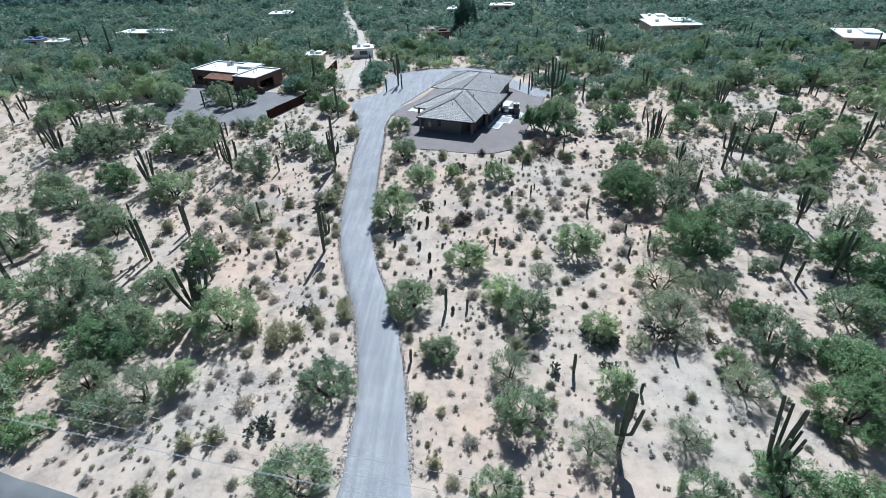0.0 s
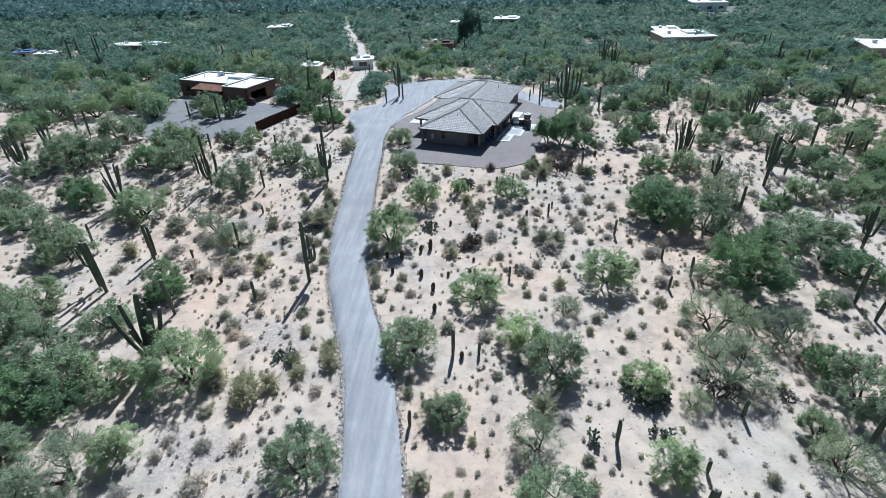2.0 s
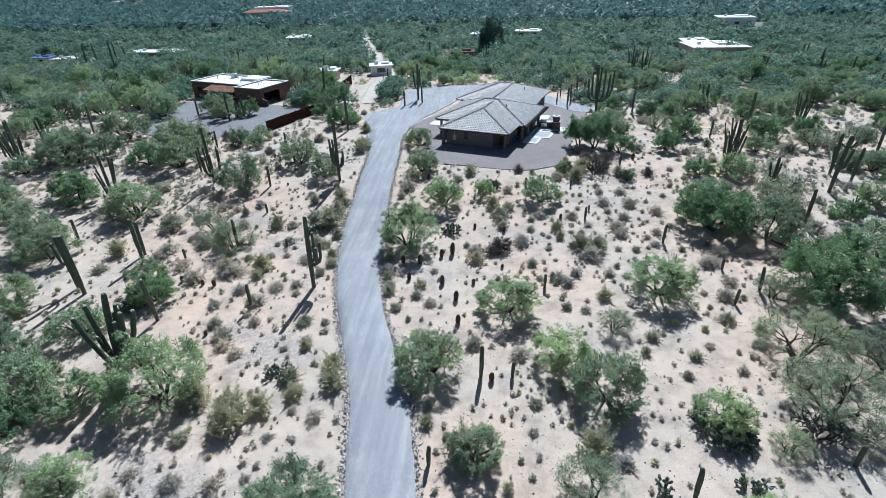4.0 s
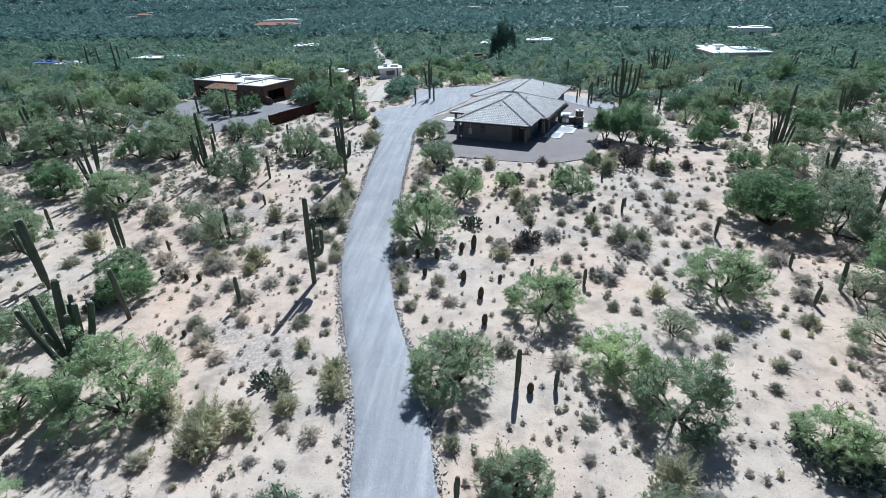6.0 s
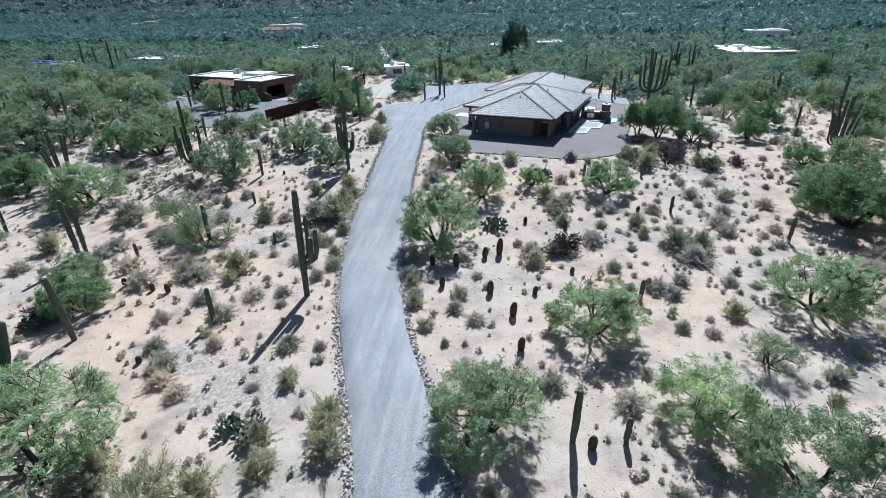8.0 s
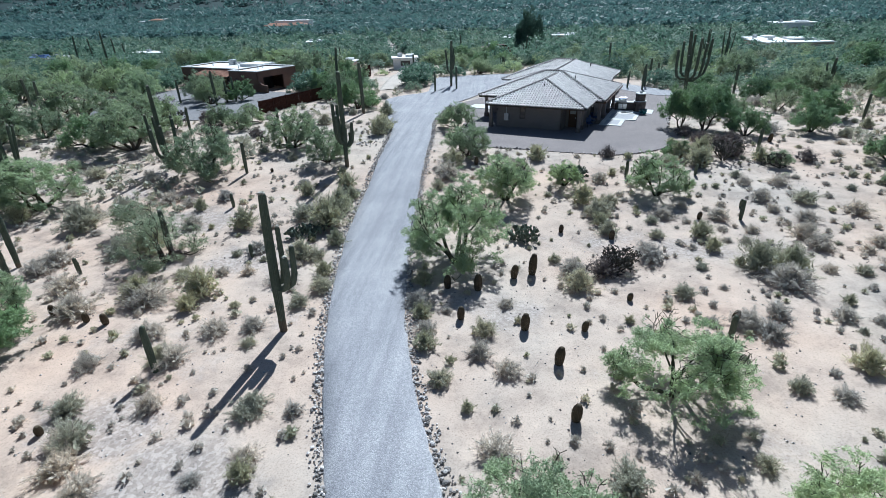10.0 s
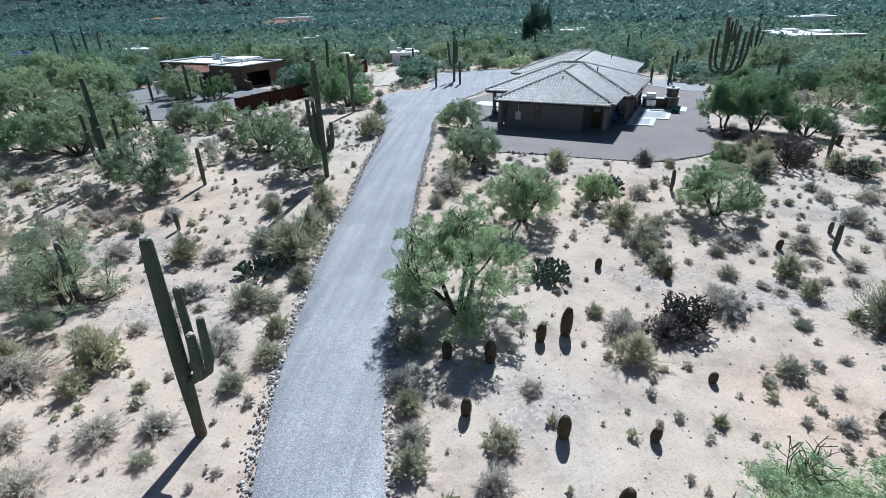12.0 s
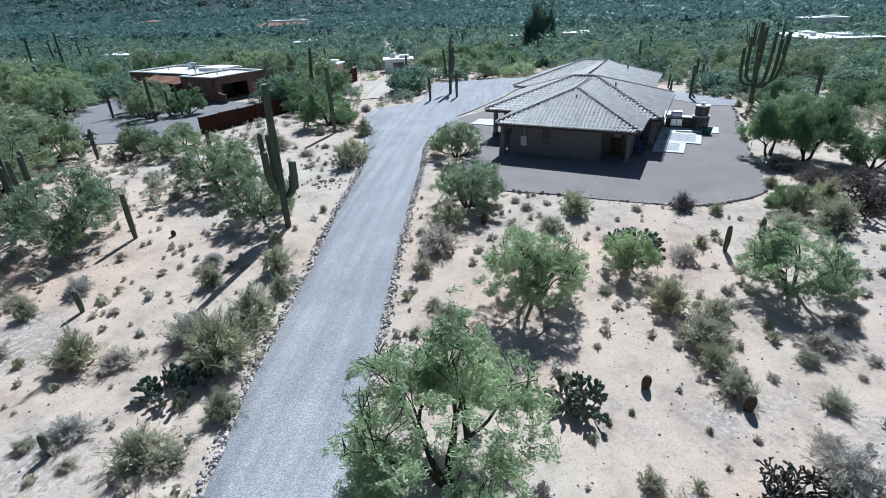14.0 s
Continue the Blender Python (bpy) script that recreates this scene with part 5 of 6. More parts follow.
MESQUITES_FAR = [
    (25.6, 68.9, 4.1), (-9, 86.6, 4.5), (-7.3, 76, 4.5), (-29.3, 70.5, 5.8), (-19.7, 74.1, 4.2), (-34.4, 90.1, 3.3), (-43, 85.1, 5.7), (-45, 56.6, 5.1), (-49.6, 107.3, 6.4),
    (-33.8, 86.1, 3.3), (-60.8, 81.4, 6.4), (-55, 82.4, 4.6), (-45.8, 85.8, 6.6), (-61.6, 75, 4.3), (-38.9, 46, 4.5), (-24.5, 78.6, 5.1), (-29.1, 49.7, 3.5), (40.5, 56.6, 4.1),
    (47.7, 61.4, 3.7), (58.3, 82.6, 5.7), (48.3, 76.4, 4.6), (38.2, 83.9, 3.8), (46.6, 67, 3.4),
]
IRONWOODS = [
    (19.5, 83.4, 3.9), (-27.1, 47.4, 3.8), (26.4, 84.9, 4.1), (23.9, 61.7, 7.2), (28.6, 37.7, 3.3), (27.9, 48.9, 8), (-47.7, 66.7, 4.8), (-35.4, 30.2, 3.8), (31, 26.5, 5.8),
    (23.1, 20.2, 5.4), (42.9, 45.7, 7.6), (30.8, 91.4, 5.1), (-23.3, 98.1, 5.6), (-50.3, 68.8, 4.7), (24.5, 64.4, 5.4), (27.4, 75.1, 3.5), (38.4, 64.1, 3.3), (48.6, 91.5, 4.5),
    (10.9, 76.2, 2.2),
]
THIN_TREES = [
    (10.4, 44.8, 2.8), (5.9, 30.6, 3.7), (-23.9, 27.6, 5.2), (11.5, 23.8, 4), (21.4, 37, 6), (27.2, 41.1, 4.4), (18.2, 24.4, 3.4), (-24.2, 56.2, 4.7), (22.2, 42.1, 6.2),
    (-28, 60.1, 4.1), (35.1, 73.2, 3.7), (24.1, 49.6, 3.2), (17.7, 34.2, 2.4), (24.6, 29, 4),
]
for kind, rows in (("p", PALO_VERDES), ("m", MESQUITES_NEAR), ("m", MESQUITES_FAR), ("d", IRONWOODS), ("s", THIN_TREES)):
    for x, y, w in rows:
        close = kind in FINE and -22 < x < 17 and 33 < y < 78
        placed(TURN.choice((FINE if close else KIND)[kind]), x, y, w * 0.54, TURN.uniform(0, 360), TURN.uniform(0.88, 1.08))
# the tall dark tree beyond the house
EVERGREEN = tree_kind(361, "evergreen_tree", LEAF_T, BARK, "tall dark evergreen tree rising over the scrub", 3, 22, 6, 0.5, 16000, 0.08, 0.13, 1.3, 0.4, floor=0.2)
placed(EVERGREEN, 3.6, 186.0, 3.9, 40, 2.3)


def ribbed(points, radii, ribs=13, deep=0.2):
    """A fluted column along a line of points with a round top."""
    pts, rad = [Vector(p) for p in points], list(radii)
    way, r = (pts[-1] - pts[-2]).normalized(), rad[-1]
    for a in (25, 50, 72, 86):
        pts.append(Vector(points[-1]) + way * r * 0.9 * math.sin(radians(a)))
        rad.append(r * math.cos(radians(a)))
    sides = ribs * 4
    verts, faces = tube(pts, [1.0] * len(pts), sides, True)
    out = []
    for i, p in enumerate(pts):
        for k in range(sides):
            f = 1 - deep * (0.5 - 0.5 * math.cos(2 * math.pi * k / 4))
            out.append(p + (verts[i * sides + k] - p) * rad[i] * f)
    return out, faces


def buds(p, r, seed):
    """A knobbly crown of buds and dry flowers on the top of a column, as verts and faces."""
    rng = random.Random(seed)
    bm = bmesh.new()
    bmesh.ops.create_icosphere(bm, subdivisions=2, radius=1.0)
    verts = []
    for v in bm.verts:
        k = rng.uniform(0.7, 1.25)
        verts.append(Vector(p) + Vector((v.co.x * r * 0.72 * k, v.co.y * r * 0.72 * k, v.co.z * 0.07 * k - 0.02)))
    faces = [tuple(v.index for v in f.verts) for f in bm.faces]
    bm.free()
    return verts, faces


def saguaro(x, y, h, form, seed, label="", arm_at=None):
    """A saguaro: n a single column, a one with arms, c a candelabra of many arms."""
    rng = random.Random(seed)
    label = label or {"n": "single dark green saguaro column rising from the sand", "a": "tall saguaro with upturned arms", "c": "many-armed saguaro cactus with a dense candelabra of columns"}[form]
    S = thing("saguaro", pose(x, y, gz(x, y) - 0.05, 0, 0, 0 if arm_at else rng.uniform(0, 360)), label, "cactus", "saguaros")
    r = (min(0.22, 0.10 + 0.018 * h) if h > 2.0 else 0.10 + 0.018 * h) * ((0.78 if h < 7 else 0.62) if form == "c" else 1.0)
    lean = (rng.gauss(0, 0.025), rng.gauss(0, 0.025))
    n = 9
    pts = [(lean[0] * h * (i / n) ** 1.4 + rng.gauss(0, 0.008), lean[1] * h * (i / n) ** 1.4 + rng.gauss(0, 0.008), h * i / n - r * 0.5 * (i == n)) for i in range(n + 1)]
    swell = [0.78, 0.86, 0.95, 1.0, 1.05, 1.05, 1.02, 0.98, 0.92, 0.80]
    part("trunk", mesh_of("trunk", *ribbed(pts, [r * s for s in swell]), CACTUS, True), None, S)
    if h > 3.5:
        v, f = ribbed([(0, 0, 0), (pts[1][0], pts[1][1], pts[1][2] * 0.8)], [r * 0.82, r * 0.86], 13, 0.1)
        part("base", mesh_of("base", v, f, CORK, True), None, S)
    if h > 2.5 and (rng.random() < 0.7 or arm_at):
        part("tip", mesh_of("tip", *buds((pts[-1][0], pts[-1][1], h + r * 0.3), r, seed), BLOOM), None, S)
    arms = len(arm_at) if arm_at else {"n": 0, "a": rng.randint(2, 3), "c": rng.randint(6, 8)}[form]
    for k in range(arms):
        a = radians(arm_at[k]) if arm_at else 2 * math.pi * (k + rng.uniform(-0.25, 0.25)) / max(arms, 1)
        z0 = h * (rng.uniform(0.30, 0.48) if form == "a" else rng.uniform(0.10, 0.24))
        out = rng.uniform(2.4, 3.4) * r if form == "a" else rng.uniform(2.8, 5.8) * r
        up = h * (rng.uniform(0.2, 0.36) if form == "a" else rng.uniform(0.24, 0.68))
        if arm_at:
            z0, up = h * (0.28 + 0.05 * k), h * (0.13 + 0.04 * (k % 2))
        flare = 0.12 if form == "a" else rng.uniform(0.06, 0.24)
        c, s = math.cos(a), math.sin(a)
        base = Vector((pts[3][0], pts[3][1], z0))
        path = [base, base + Vector((c * out * 0.55, s * out * 0.55, 0.02 * h)), base + Vector((c * out * 0.9, s * out * 0.9, 0.10 * r + 0.05 * h)),
                base + Vector((c * out, s * out, 0.12 * h)), base + Vector((c * (out + flare * up * 0.5), s * (out + flare * up * 0.5), 0.12 * h + up * 0.5)),
                base + Vector((c * (out + flare * up), s * (out + flare * up), 0.12 * h + up))]
        ar = r * rng.uniform(0.62, 0.78)
        arm = part("arm", mesh_of("arm", *ribbed(path, [ar * q for q in (0.8, 0.85, 0.95, 1.0, 1.02, 0.85)], 11), CACTUS, True), None, S)
        if rng.random() < 0.6 or arm_at:
            e = path[-1]
            part("tip", mesh_of("tip", *buds(e + Vector((0, 0, ar * 0.75)), ar, seed + k), BLOOM), None, arm)
    return S


def branched_saguaro(x, y, h, r, arms, label, lean=(0.0, 0.0), low=0.0):
    """A saguaro with arms of known shape: each arm is (x, y, height where it leaves, height of its tip, radius)."""
    S = thing("saguaro", pose(x, y, gz(x, y) - 0.05), label, "cactus", "saguaros")
    n = 9
    at = [Vector((lean[0] * (i / n) ** 1.3, lean[1] * (i / n) ** 1.3, h * i / n)) for i in range(n + 1)]
    at[-1].z -= r * 0.6
    part("trunk", mesh_of("trunk", *ribbed(at, [r * q for q in (0.76, 0.84, 0.95, 1.02, 1.05, 1.03, 1.0, 0.97, 0.92, 0.82)], 15, 0.24), CACTUS, True), None, S)
    part("base", mesh_of("base", *ribbed([(0, 0, 0), (0, 0, min(0.7, h * 0.09))], [r * 0.86, r * 0.88], 15, 0.1), CORK, True), None, S)
    part("tip", mesh_of("tip", *buds((at[-1].x, at[-1].y, h + r * 0.22), r, int(h * 100)), BLOOM), None, S)
    for dx, dy, z0, z1, ar in arms:
        o = Vector((lean[0], lean[1], 0)) * (z0 / h)
        e = Vector((dx, dy, 0))
        k = z1 - z0
        if low:
            path = [o + Vector((0, 0, z0)), o + e * 0.3 + Vector((0, 0, z0 + k * 0.12)), o + e * 0.55 + Vector((0, 0, z0 + k * 0.35)), o + e * 0.8 + Vector((0, 0, z0 + k * 0.65)), o + e + Vector((0, 0, z1))]
        else:
            path = [o + Vector((0, 0, z0)), o + e * 0.5 + Vector((0, 0, z0 + 0.04)), o + e * 0.82 + Vector((0, 0, z0 + k * 0.1 + 0.1)), o + e * 0.95 + Vector((0, 0, z0 + k * 0.35 + 0.1)), o + e + Vector((0, 0, z1))]
        arm = part("arm", mesh_of("arm", *ribbed(path, [ar * q for q in (0.72, 0.85, 0.98, 1.05, 0.88)], 12, 0.24), CACTUS, True), None, S)
        part("tip", mesh_of("tip", *buds(path[-1] + Vector((0, 0, ar * 0.8)), ar, int(z1 * 100)), BLOOM), None, arm)
    return S


branched_saguaro(-14.2, 49.85, 6.85, 0.2, [(1.0, 0.0, 2.35, 4.4, 0.13), (0.66, -0.12, 2.3, 3.9, 0.15), (0.45, 0.15, 2.6, 5.25, 0.12)], "tall saguaro with three upturned arms beside the drive", (0.22, 0.0))
branched_saguaro(-17.55, 72.85, 7.95, 0.2, [(-0.75, 0.05, 2.1, 5.35, 0.15), (-0.5, 0.42, 2.3, 5.2, 0.13), (-0.38, -0.42, 2.2, 4.45, 0.14), (0.72, 0.1, 1.9, 3.8, 0.15), (0.4, 0.5, 2.0, 2.9, 0.14)],
                 "tall saguaro with a close bundle of arms above the drive", (0.08, 0.0))
branched_saguaro(-33.7, 72.1, 7.2, 0.17, [(-1.1, 0.1, 1.1, 4.7, 0.13), (-0.6, 0.35, 1.3, 4.5, 0.12), (1.4, 0.0, 1.5, 4.4, 0.12), (1.0, 0.5, 1.4, 4.6, 0.12), (-0.4, -0.6, 1.0, 3.6, 0.12), (0.5, -0.5, 1.2, 3.9, 0.12)],
                 "tall saguaro with six slender upturned arms on open sand")
branched_saguaro(-24.45, 38.7, 6.5, 0.21, [(-1.7, -0.2, 0.25, 4.7, 0.164), (-0.75, 0.0, 0.5, 5.6, 0.164), (0.5, 0.9, 0.6, 5.1, 0.139), (-0.35, -0.55, 1.0, 3.5, 0.123), (1.15, -0.35, 0.5, 4.6, 0.148),
                                         (1.5, 0.0, 0.4, 5.1, 0.164), (1.95, 0.5, 0.5, 4.9, 0.172), (0.95, -0.7, 0.3, 1.9, 0.156), (0.1, 1.0, 0.6, 4.4, 0.139)],
                 "huge saguaro with a fan of thick columns rising from the base", (0.75, 0.25), 1.0)

branched_saguaro(20.4, 104.6, 8.4, 0.24, [(-1.6, 0.0, 2.4, 6.0, 0.17), (-0.9, 0.4, 2.8, 7.0, 0.16), (1.0, -0.3, 2.4, 7.4, 0.17), (1.9, 0.2, 2.2, 6.7, 0.17), (0.5, 0.8, 2.9, 7.8, 0.16), (2.6, 0.4, 2.5, 7.3, 0.16), (-0.4, -0.7, 2.7, 5.4, 0.16)],
                 "giant saguaro with a high crown of many arms behind the pad", (-0.5, 0.0))


COLUMNS_NEAR = [
    (17.4, 113.7, 3.4), (16.1, 118.7, 1.8), (37.5, 124.6, 2.9), (37.5, 112.2, 1.3), (42.4, 117.2, 2.9), (41.3, 134.4, 2.3), (32.1, 116.3, 1), (40.7, 119.1, 2), (-111.5, 156.8, 8.5),
    (-120.7, 165.3, 4.6), (-117.1, 167.4, 3.1), (-119.9, 172.5, 7.5), (-102.1, 155, 9.4), (-118.9, 180.4, 7.2), (-115.1, 179.5, 5.7), (-32.8, 55, 3.6), (-18.5, 46.6, 2.3), (-28.3, 54.4, 1.1),
    (-37.2, 75.7, 3), (-24, 56.7, 3.1), (18.2, 58.8, 2), (21.8, 53.8, 1.2),
]
COLUMNS_FAR = [
    (23.5, 50.5, 2.3), (25.9, 43.6, 1.9), (11.4, 31.1, 2.2), (16.4, 29, 1.2), (0.4, 39.4, 2.7), (-2.5, 32.4, 1.5), (49.4, 55, 2.7), (-34.1, 48.1, 5.7), (-32.1, 53.6, 4.5),
    (-25.4, 44.6, 4), (-70.3, 81.4, 3.2), (-11.3, 113.7, 3.4), (-26, 71.2, 2.7), (-28.4, 84.4, 2.8), (-39.8, 85.9, 2.6), (-23.9, 64.4, 1.1), (-19.1, 57.1, 0.9), (8, 72.6, 1.1),
    (-25.6, 79.4, 1.2), (-19.3, 78.9, 1.9), (16.4, 111, 3.4), (14.7, 113, 1.9), (-51.6, 103.4, 3.3), (-45, 101.7, 4.7), (-43.5, 104.6, 3.5), (-44.4, 103.7, 3), (-14.4, 111.3, 3),
    (-21.6, 94.9, 6.1), (-31.9, 117.9, 6.5), (11.5, 63.7, 1.4), (20.7, 48.5, 1.5), (5.8, 50.4, 1.4), (2.5, 39.5, 1.3), (20.6, 33.4, 1.7), (5.7, 71, 1.4), (11.1, 71.5, 0.9),
    (18.2, 77.4, 2.1), (12.2, 65.5, 0.7),
]
ARMED = [
    (39.9, 107.6, 4.5), (64.5, 96.9, 4.2), (-35.3, 49, 5.2), (13.2, 23.6, 6.5), (40.1, 70.3, 6.6), (-12.4, 116.5, 7),
]
CANDELABRAS = [
    (37.6, 137.3, 7.7), (50.8, 97.6, 5.3), (63, 137.4, 5.4), (36.4, 144.3, 7.3), (23, 22.1, 6.6), (33.4, 80.2, 5.6),
    (-43.6, 66.7, 5.9), (-64.8, 78, 6.3), (-66.3, 79.2, 4.4), (32.2, 79.2, 5.4),
]
for k, (x, y, h) in enumerate(COLUMNS_NEAR + COLUMNS_FAR):
    saguaro(x, y, h, "n", 400 + k)
for k, (x, y, h) in enumerate(ARMED):
    saguaro(x, y, h, "a", 500 + k)
for k, (x, y, h) in enumerate(CANDELABRAS):
    saguaro(x, y, h, "c", 600 + k)


# barrel cacti
def barrel_kind(seed):
    rng = random.Random(seed)
    B = thing("barrel_cactus", Matrix.Translation((0, 0, -60)), "stout brownish ribbed barrel cactus on the sand", "cactus", "barrel cacti")
    zs = [0.0, 0.12, 0.3, 0.5, 0.7, 0.84]
    rs = [0.16, 0.2, 0.225, 0.23, 0.21, 0.155]
    v, f = ribbed([(0.06 * z * z, -0.12 * z * z, z) for z in zs], rs, 16, 0.16)
    part("body", mesh_of("body", v, f, BARREL, True), None, B)
    spines = []
    for k in range(70):
        a, z = rng.uniform(0, 6.283), rng.uniform(0.1, 0.95)
        r = 0.222 if z < 0.7 else 0.13
        p = Vector((r * math.cos(a), r * math.sin(a), z))
        spines.append(tube([p, p + Vector((math.cos(a) * 0.05, math.sin(a) * 0.05, 0.05))], [0.006, 0.002], 3, False))
    part("spines", mesh_of("spines", *joined(spines), BLOOM), None, B)
    return B


BARRELS_KIND = [barrel_kind(s) for s in (1, 2)]
BARRELS = [
    (-3, 50.7, 1), (-1.7, 48.3, 1), (-2.4, 56, 1.4), (-3.4, 55.5, 0.9), (-6.9, 54.2, 0.9), (-5.3, 54.1, 1.1), (-6, 51.4, 0.8), (-0.3, 50.8, 0.6), (2.3, 53.6, 0.5),
    (6.6, 51.9, 0.8), (-1.4, 45.2, 0.9), (2.7, 60.6, 0.7), (8.9, 63.7, 0.6), (-0.3, 61.4, 0.6), (-6.3, 73.6, 0.8), (1.1, 39.1, 0.8), (-26.4, 50.3, 0.7), (-20.6, 43, 0.5),
    (-23.9, 71.6, 0.4), (-24.3, 49.9, 0.6), (-23.2, 49.8, 0.7), (12.2, 73.2, 0.8), (20.7, 80.8, 0.9),
]
for x, y, h in BARRELS:
    placed(TURN.choice(BARRELS_KIND), x, y, max(0.55, min(1.0, 0.35 + h * 0.55)), TURN.uniform(-25, 25), h / (1.02 * max(0.55, min(1.0, 0.35 + h * 0.55))))


# prickly pears, each pad a piece
def pad_mesh():
    bm = bmesh.new()
    bmesh.ops.create_icosphere(bm, subdivisions=2, radius=1.0)
    for v in bm.verts:
        k = 0.72 + 0.28 * (v.co.z * 0.5 + 0.5)
        v.co = Vector((v.co.x * 0.13 * k, v.co.y * 0.028, v.co.z * 0.17 + 0.16))
    me = bpy.data.meshes.new("pad")
    bm.to_mesh(me)
    bm.free()
    me.materials.append(PEAR)
    me.polygons.foreach_set("use_smooth", [True] * len(me.polygons))
    return me


PAD_MESH = pad_mesh()


def prickly_pear(x, y, w, seed):
    rng = random.Random(seed)
    P = thing("prickly_pear", pose(x, y, gz(x, y) - 0.04), "dark green prickly pear clump of flat pads", "cactus", "prickly pears")

    def pad(m, level):
        ob = new("pad", PAD_MESH)
        ob.parent, ob.matrix_basis = P, m
        if level < 4 and (m.translation.x ** 2 + m.translation.y ** 2) ** 0.5 < w * 0.5:
            for _ in range(rng.randint(1, 3)):
                a = rng.uniform(-60, 60)
                top = Matrix.Translation((0.11 * math.sin(radians(a)), 0, 0.17 + 0.13 * math.cos(radians(a))))
                s = rng.uniform(0.85, 1.02)
                pad(m @ top @ pose(0, 0, 0, rng.uniform(-35, 35), a * 0.8, rng.uniform(-70, 70)) @ Matrix.Scale(s, 4), level + 1)

    n = max(9, round(w * w * 8))
    for k in range(n):
        rr, a = w * 0.4 * math.sqrt(rng.random()), rng.uniform(0, 6.283)
        lean = Vector((math.cos(a), math.sin(a), 0)) * (rr / w * 1.6) + Vector((0, 0, 1))
        m = Matrix.Translation((rr * math.cos(a), rr * math.sin(a), 0.0)) @ lean.to_track_quat("Z", "Y").to_matrix().to_4x4()
        pad(m @ pose(0, 0, 0, rng.uniform(-12, 12), rng.uniform(-12, 12), rng.uniform(0, 360)) @ Matrix.Scale(rng.uniform(0.72, 0.98), 4), 2)
    return P


PEARS = [
    (-28.6, 45.8, 1.7), (-16.9, 59.9, 1.8), (-2.7, 60.5, 1.8), (-13.2, 38.9, 1.8), (14.8, 34.9, 2.5), (-13.3, 25.2, 2), (13.7, 35.6, 1.5), (14.5, 31.5, 1.3), (9.9, 31.3, 1), (1.4, 71.2, 2.6),
    (-16.3, 60.7, 1.3),
]
for k, (x, y, w) in enumerate(PEARS):
    prickly_pear(x, y, w, 700 + k)


# chollas and dead shrubs with bare jointed arms
def cholla_kind(seed):
    limbs, tips = grown(seed, 4, 40, 6, 0.42, 0.7, 0.1, (2, 3))
    C = thing("cholla", Matrix.Translation((0, 0, -60)), "dark spiny cholla with tangled jointed arms", "cactus", "chollas")
    P = np.array([q for q, _ in tips])
    k = 0.93 / np.percentile(np.hypot(P[:, 0], P[:, 1]), 92)
    part("trunk", mesh_of("trunk", *joined([tube([p * k for p in pts], [0.045, 0.04, 0.034, 0.03], 6) for pts, rad, lv in limbs if lv < 3]), CHOLLA), None, C)
    part("arm_tangle", mesh_of("arm_tangle", *joined([tube([p * k for p in pts], [0.014, 0.024, 0.024, 0.014], 4) for pts, rad, lv in limbs if lv >= 3]), CHOLLA), None, C)
    return C


CHOLLAS_KIND = [cholla_kind(s) for s in (5, 6, 8)]
CHOLLAS = [
    (2.2, 57.0, 2.3), (2.4, 56.7, 2.5), (2.0, 56.8, 2.2), (-28.5, 47.3, 3.1), (19.6, 35.3, 3), (18.2, 73.2, 2.7), (-42, 86.7, 3.2), (-36.4, 85.1, 2.5),
    (14.5, 75.1, 3.1), (-28.9, 80.5, 1.8), (13.9, 36.6, 1.9), (24.4, 34.8, 2), (15.9, 77.1, 2.5),
]
for x, y, w in CHOLLAS:
    placed(TURN.choice(CHOLLAS_KIND), x, y, w * 0.5, TURN.uniform(0, 360), TURN.uniform(0.85, 1.1))

# shrubs with a place of their own
DEAD_BUSHES_NEAR = [
    (13.7, 83.2, 2.8), (14.4, 80.3, 3), (17, 80.3, 3.3), (15.6, 79.8, 2.3), (16.2, 77.2, 2.4), (21.1, 75.1, 2.6), (1.4, 56.2, 2.7), (-23.7, 56.6, 2),
    (-44.4, 89, 3.1), (-40.1, 90.1, 3.1), (-30.5, 83.2, 2.7), (15.3, 76.2, 3.2), (5.1, 76, 2.3),
]
CREOSOTES_NEAR = [
    (-15.7, 64.2, 3.3), (-17.1, 83.8, 3.5), (-7.3, 64.2, 2.5), (-1, 75, 2.4), (-8.2, 73.1, 2.9), (-15.3, 66.4, 1.9), (-9.4, 38, 2.6), (-15.3, 35.5, 3.6), (-12.4, 38.5, 1.9),
    (-19.1, 66.9, 2), (-19.9, 52.8, 3), (-23.2, 52.3, 2.5), (-14.5, 59.2, 1.9), (-21.6, 61.2, 2.8), (-26.2, 63.9, 1.6), (1.7, 66.1, 2.7), (2.4, 62.6, 1.9), (-25.8, 57.3, 3.2),
    (11.4, 57, 3.2), (12, 42.2, 1.3), (-2.9, 35.2, 1.6), (-0.5, 33.2, 3.4), (6.8, 33.7, 3.3), (-7.4, 49.1, 1.7), (-7.9, 51.4, 1.6), (8.2, 61.2, 2.3), (-16.7, 24.4, 2.6),
    (-18.6, 23.7, 2.2), (-19.9, 19.7, 2.4), (-1.5, 27.9, 2.3),
]
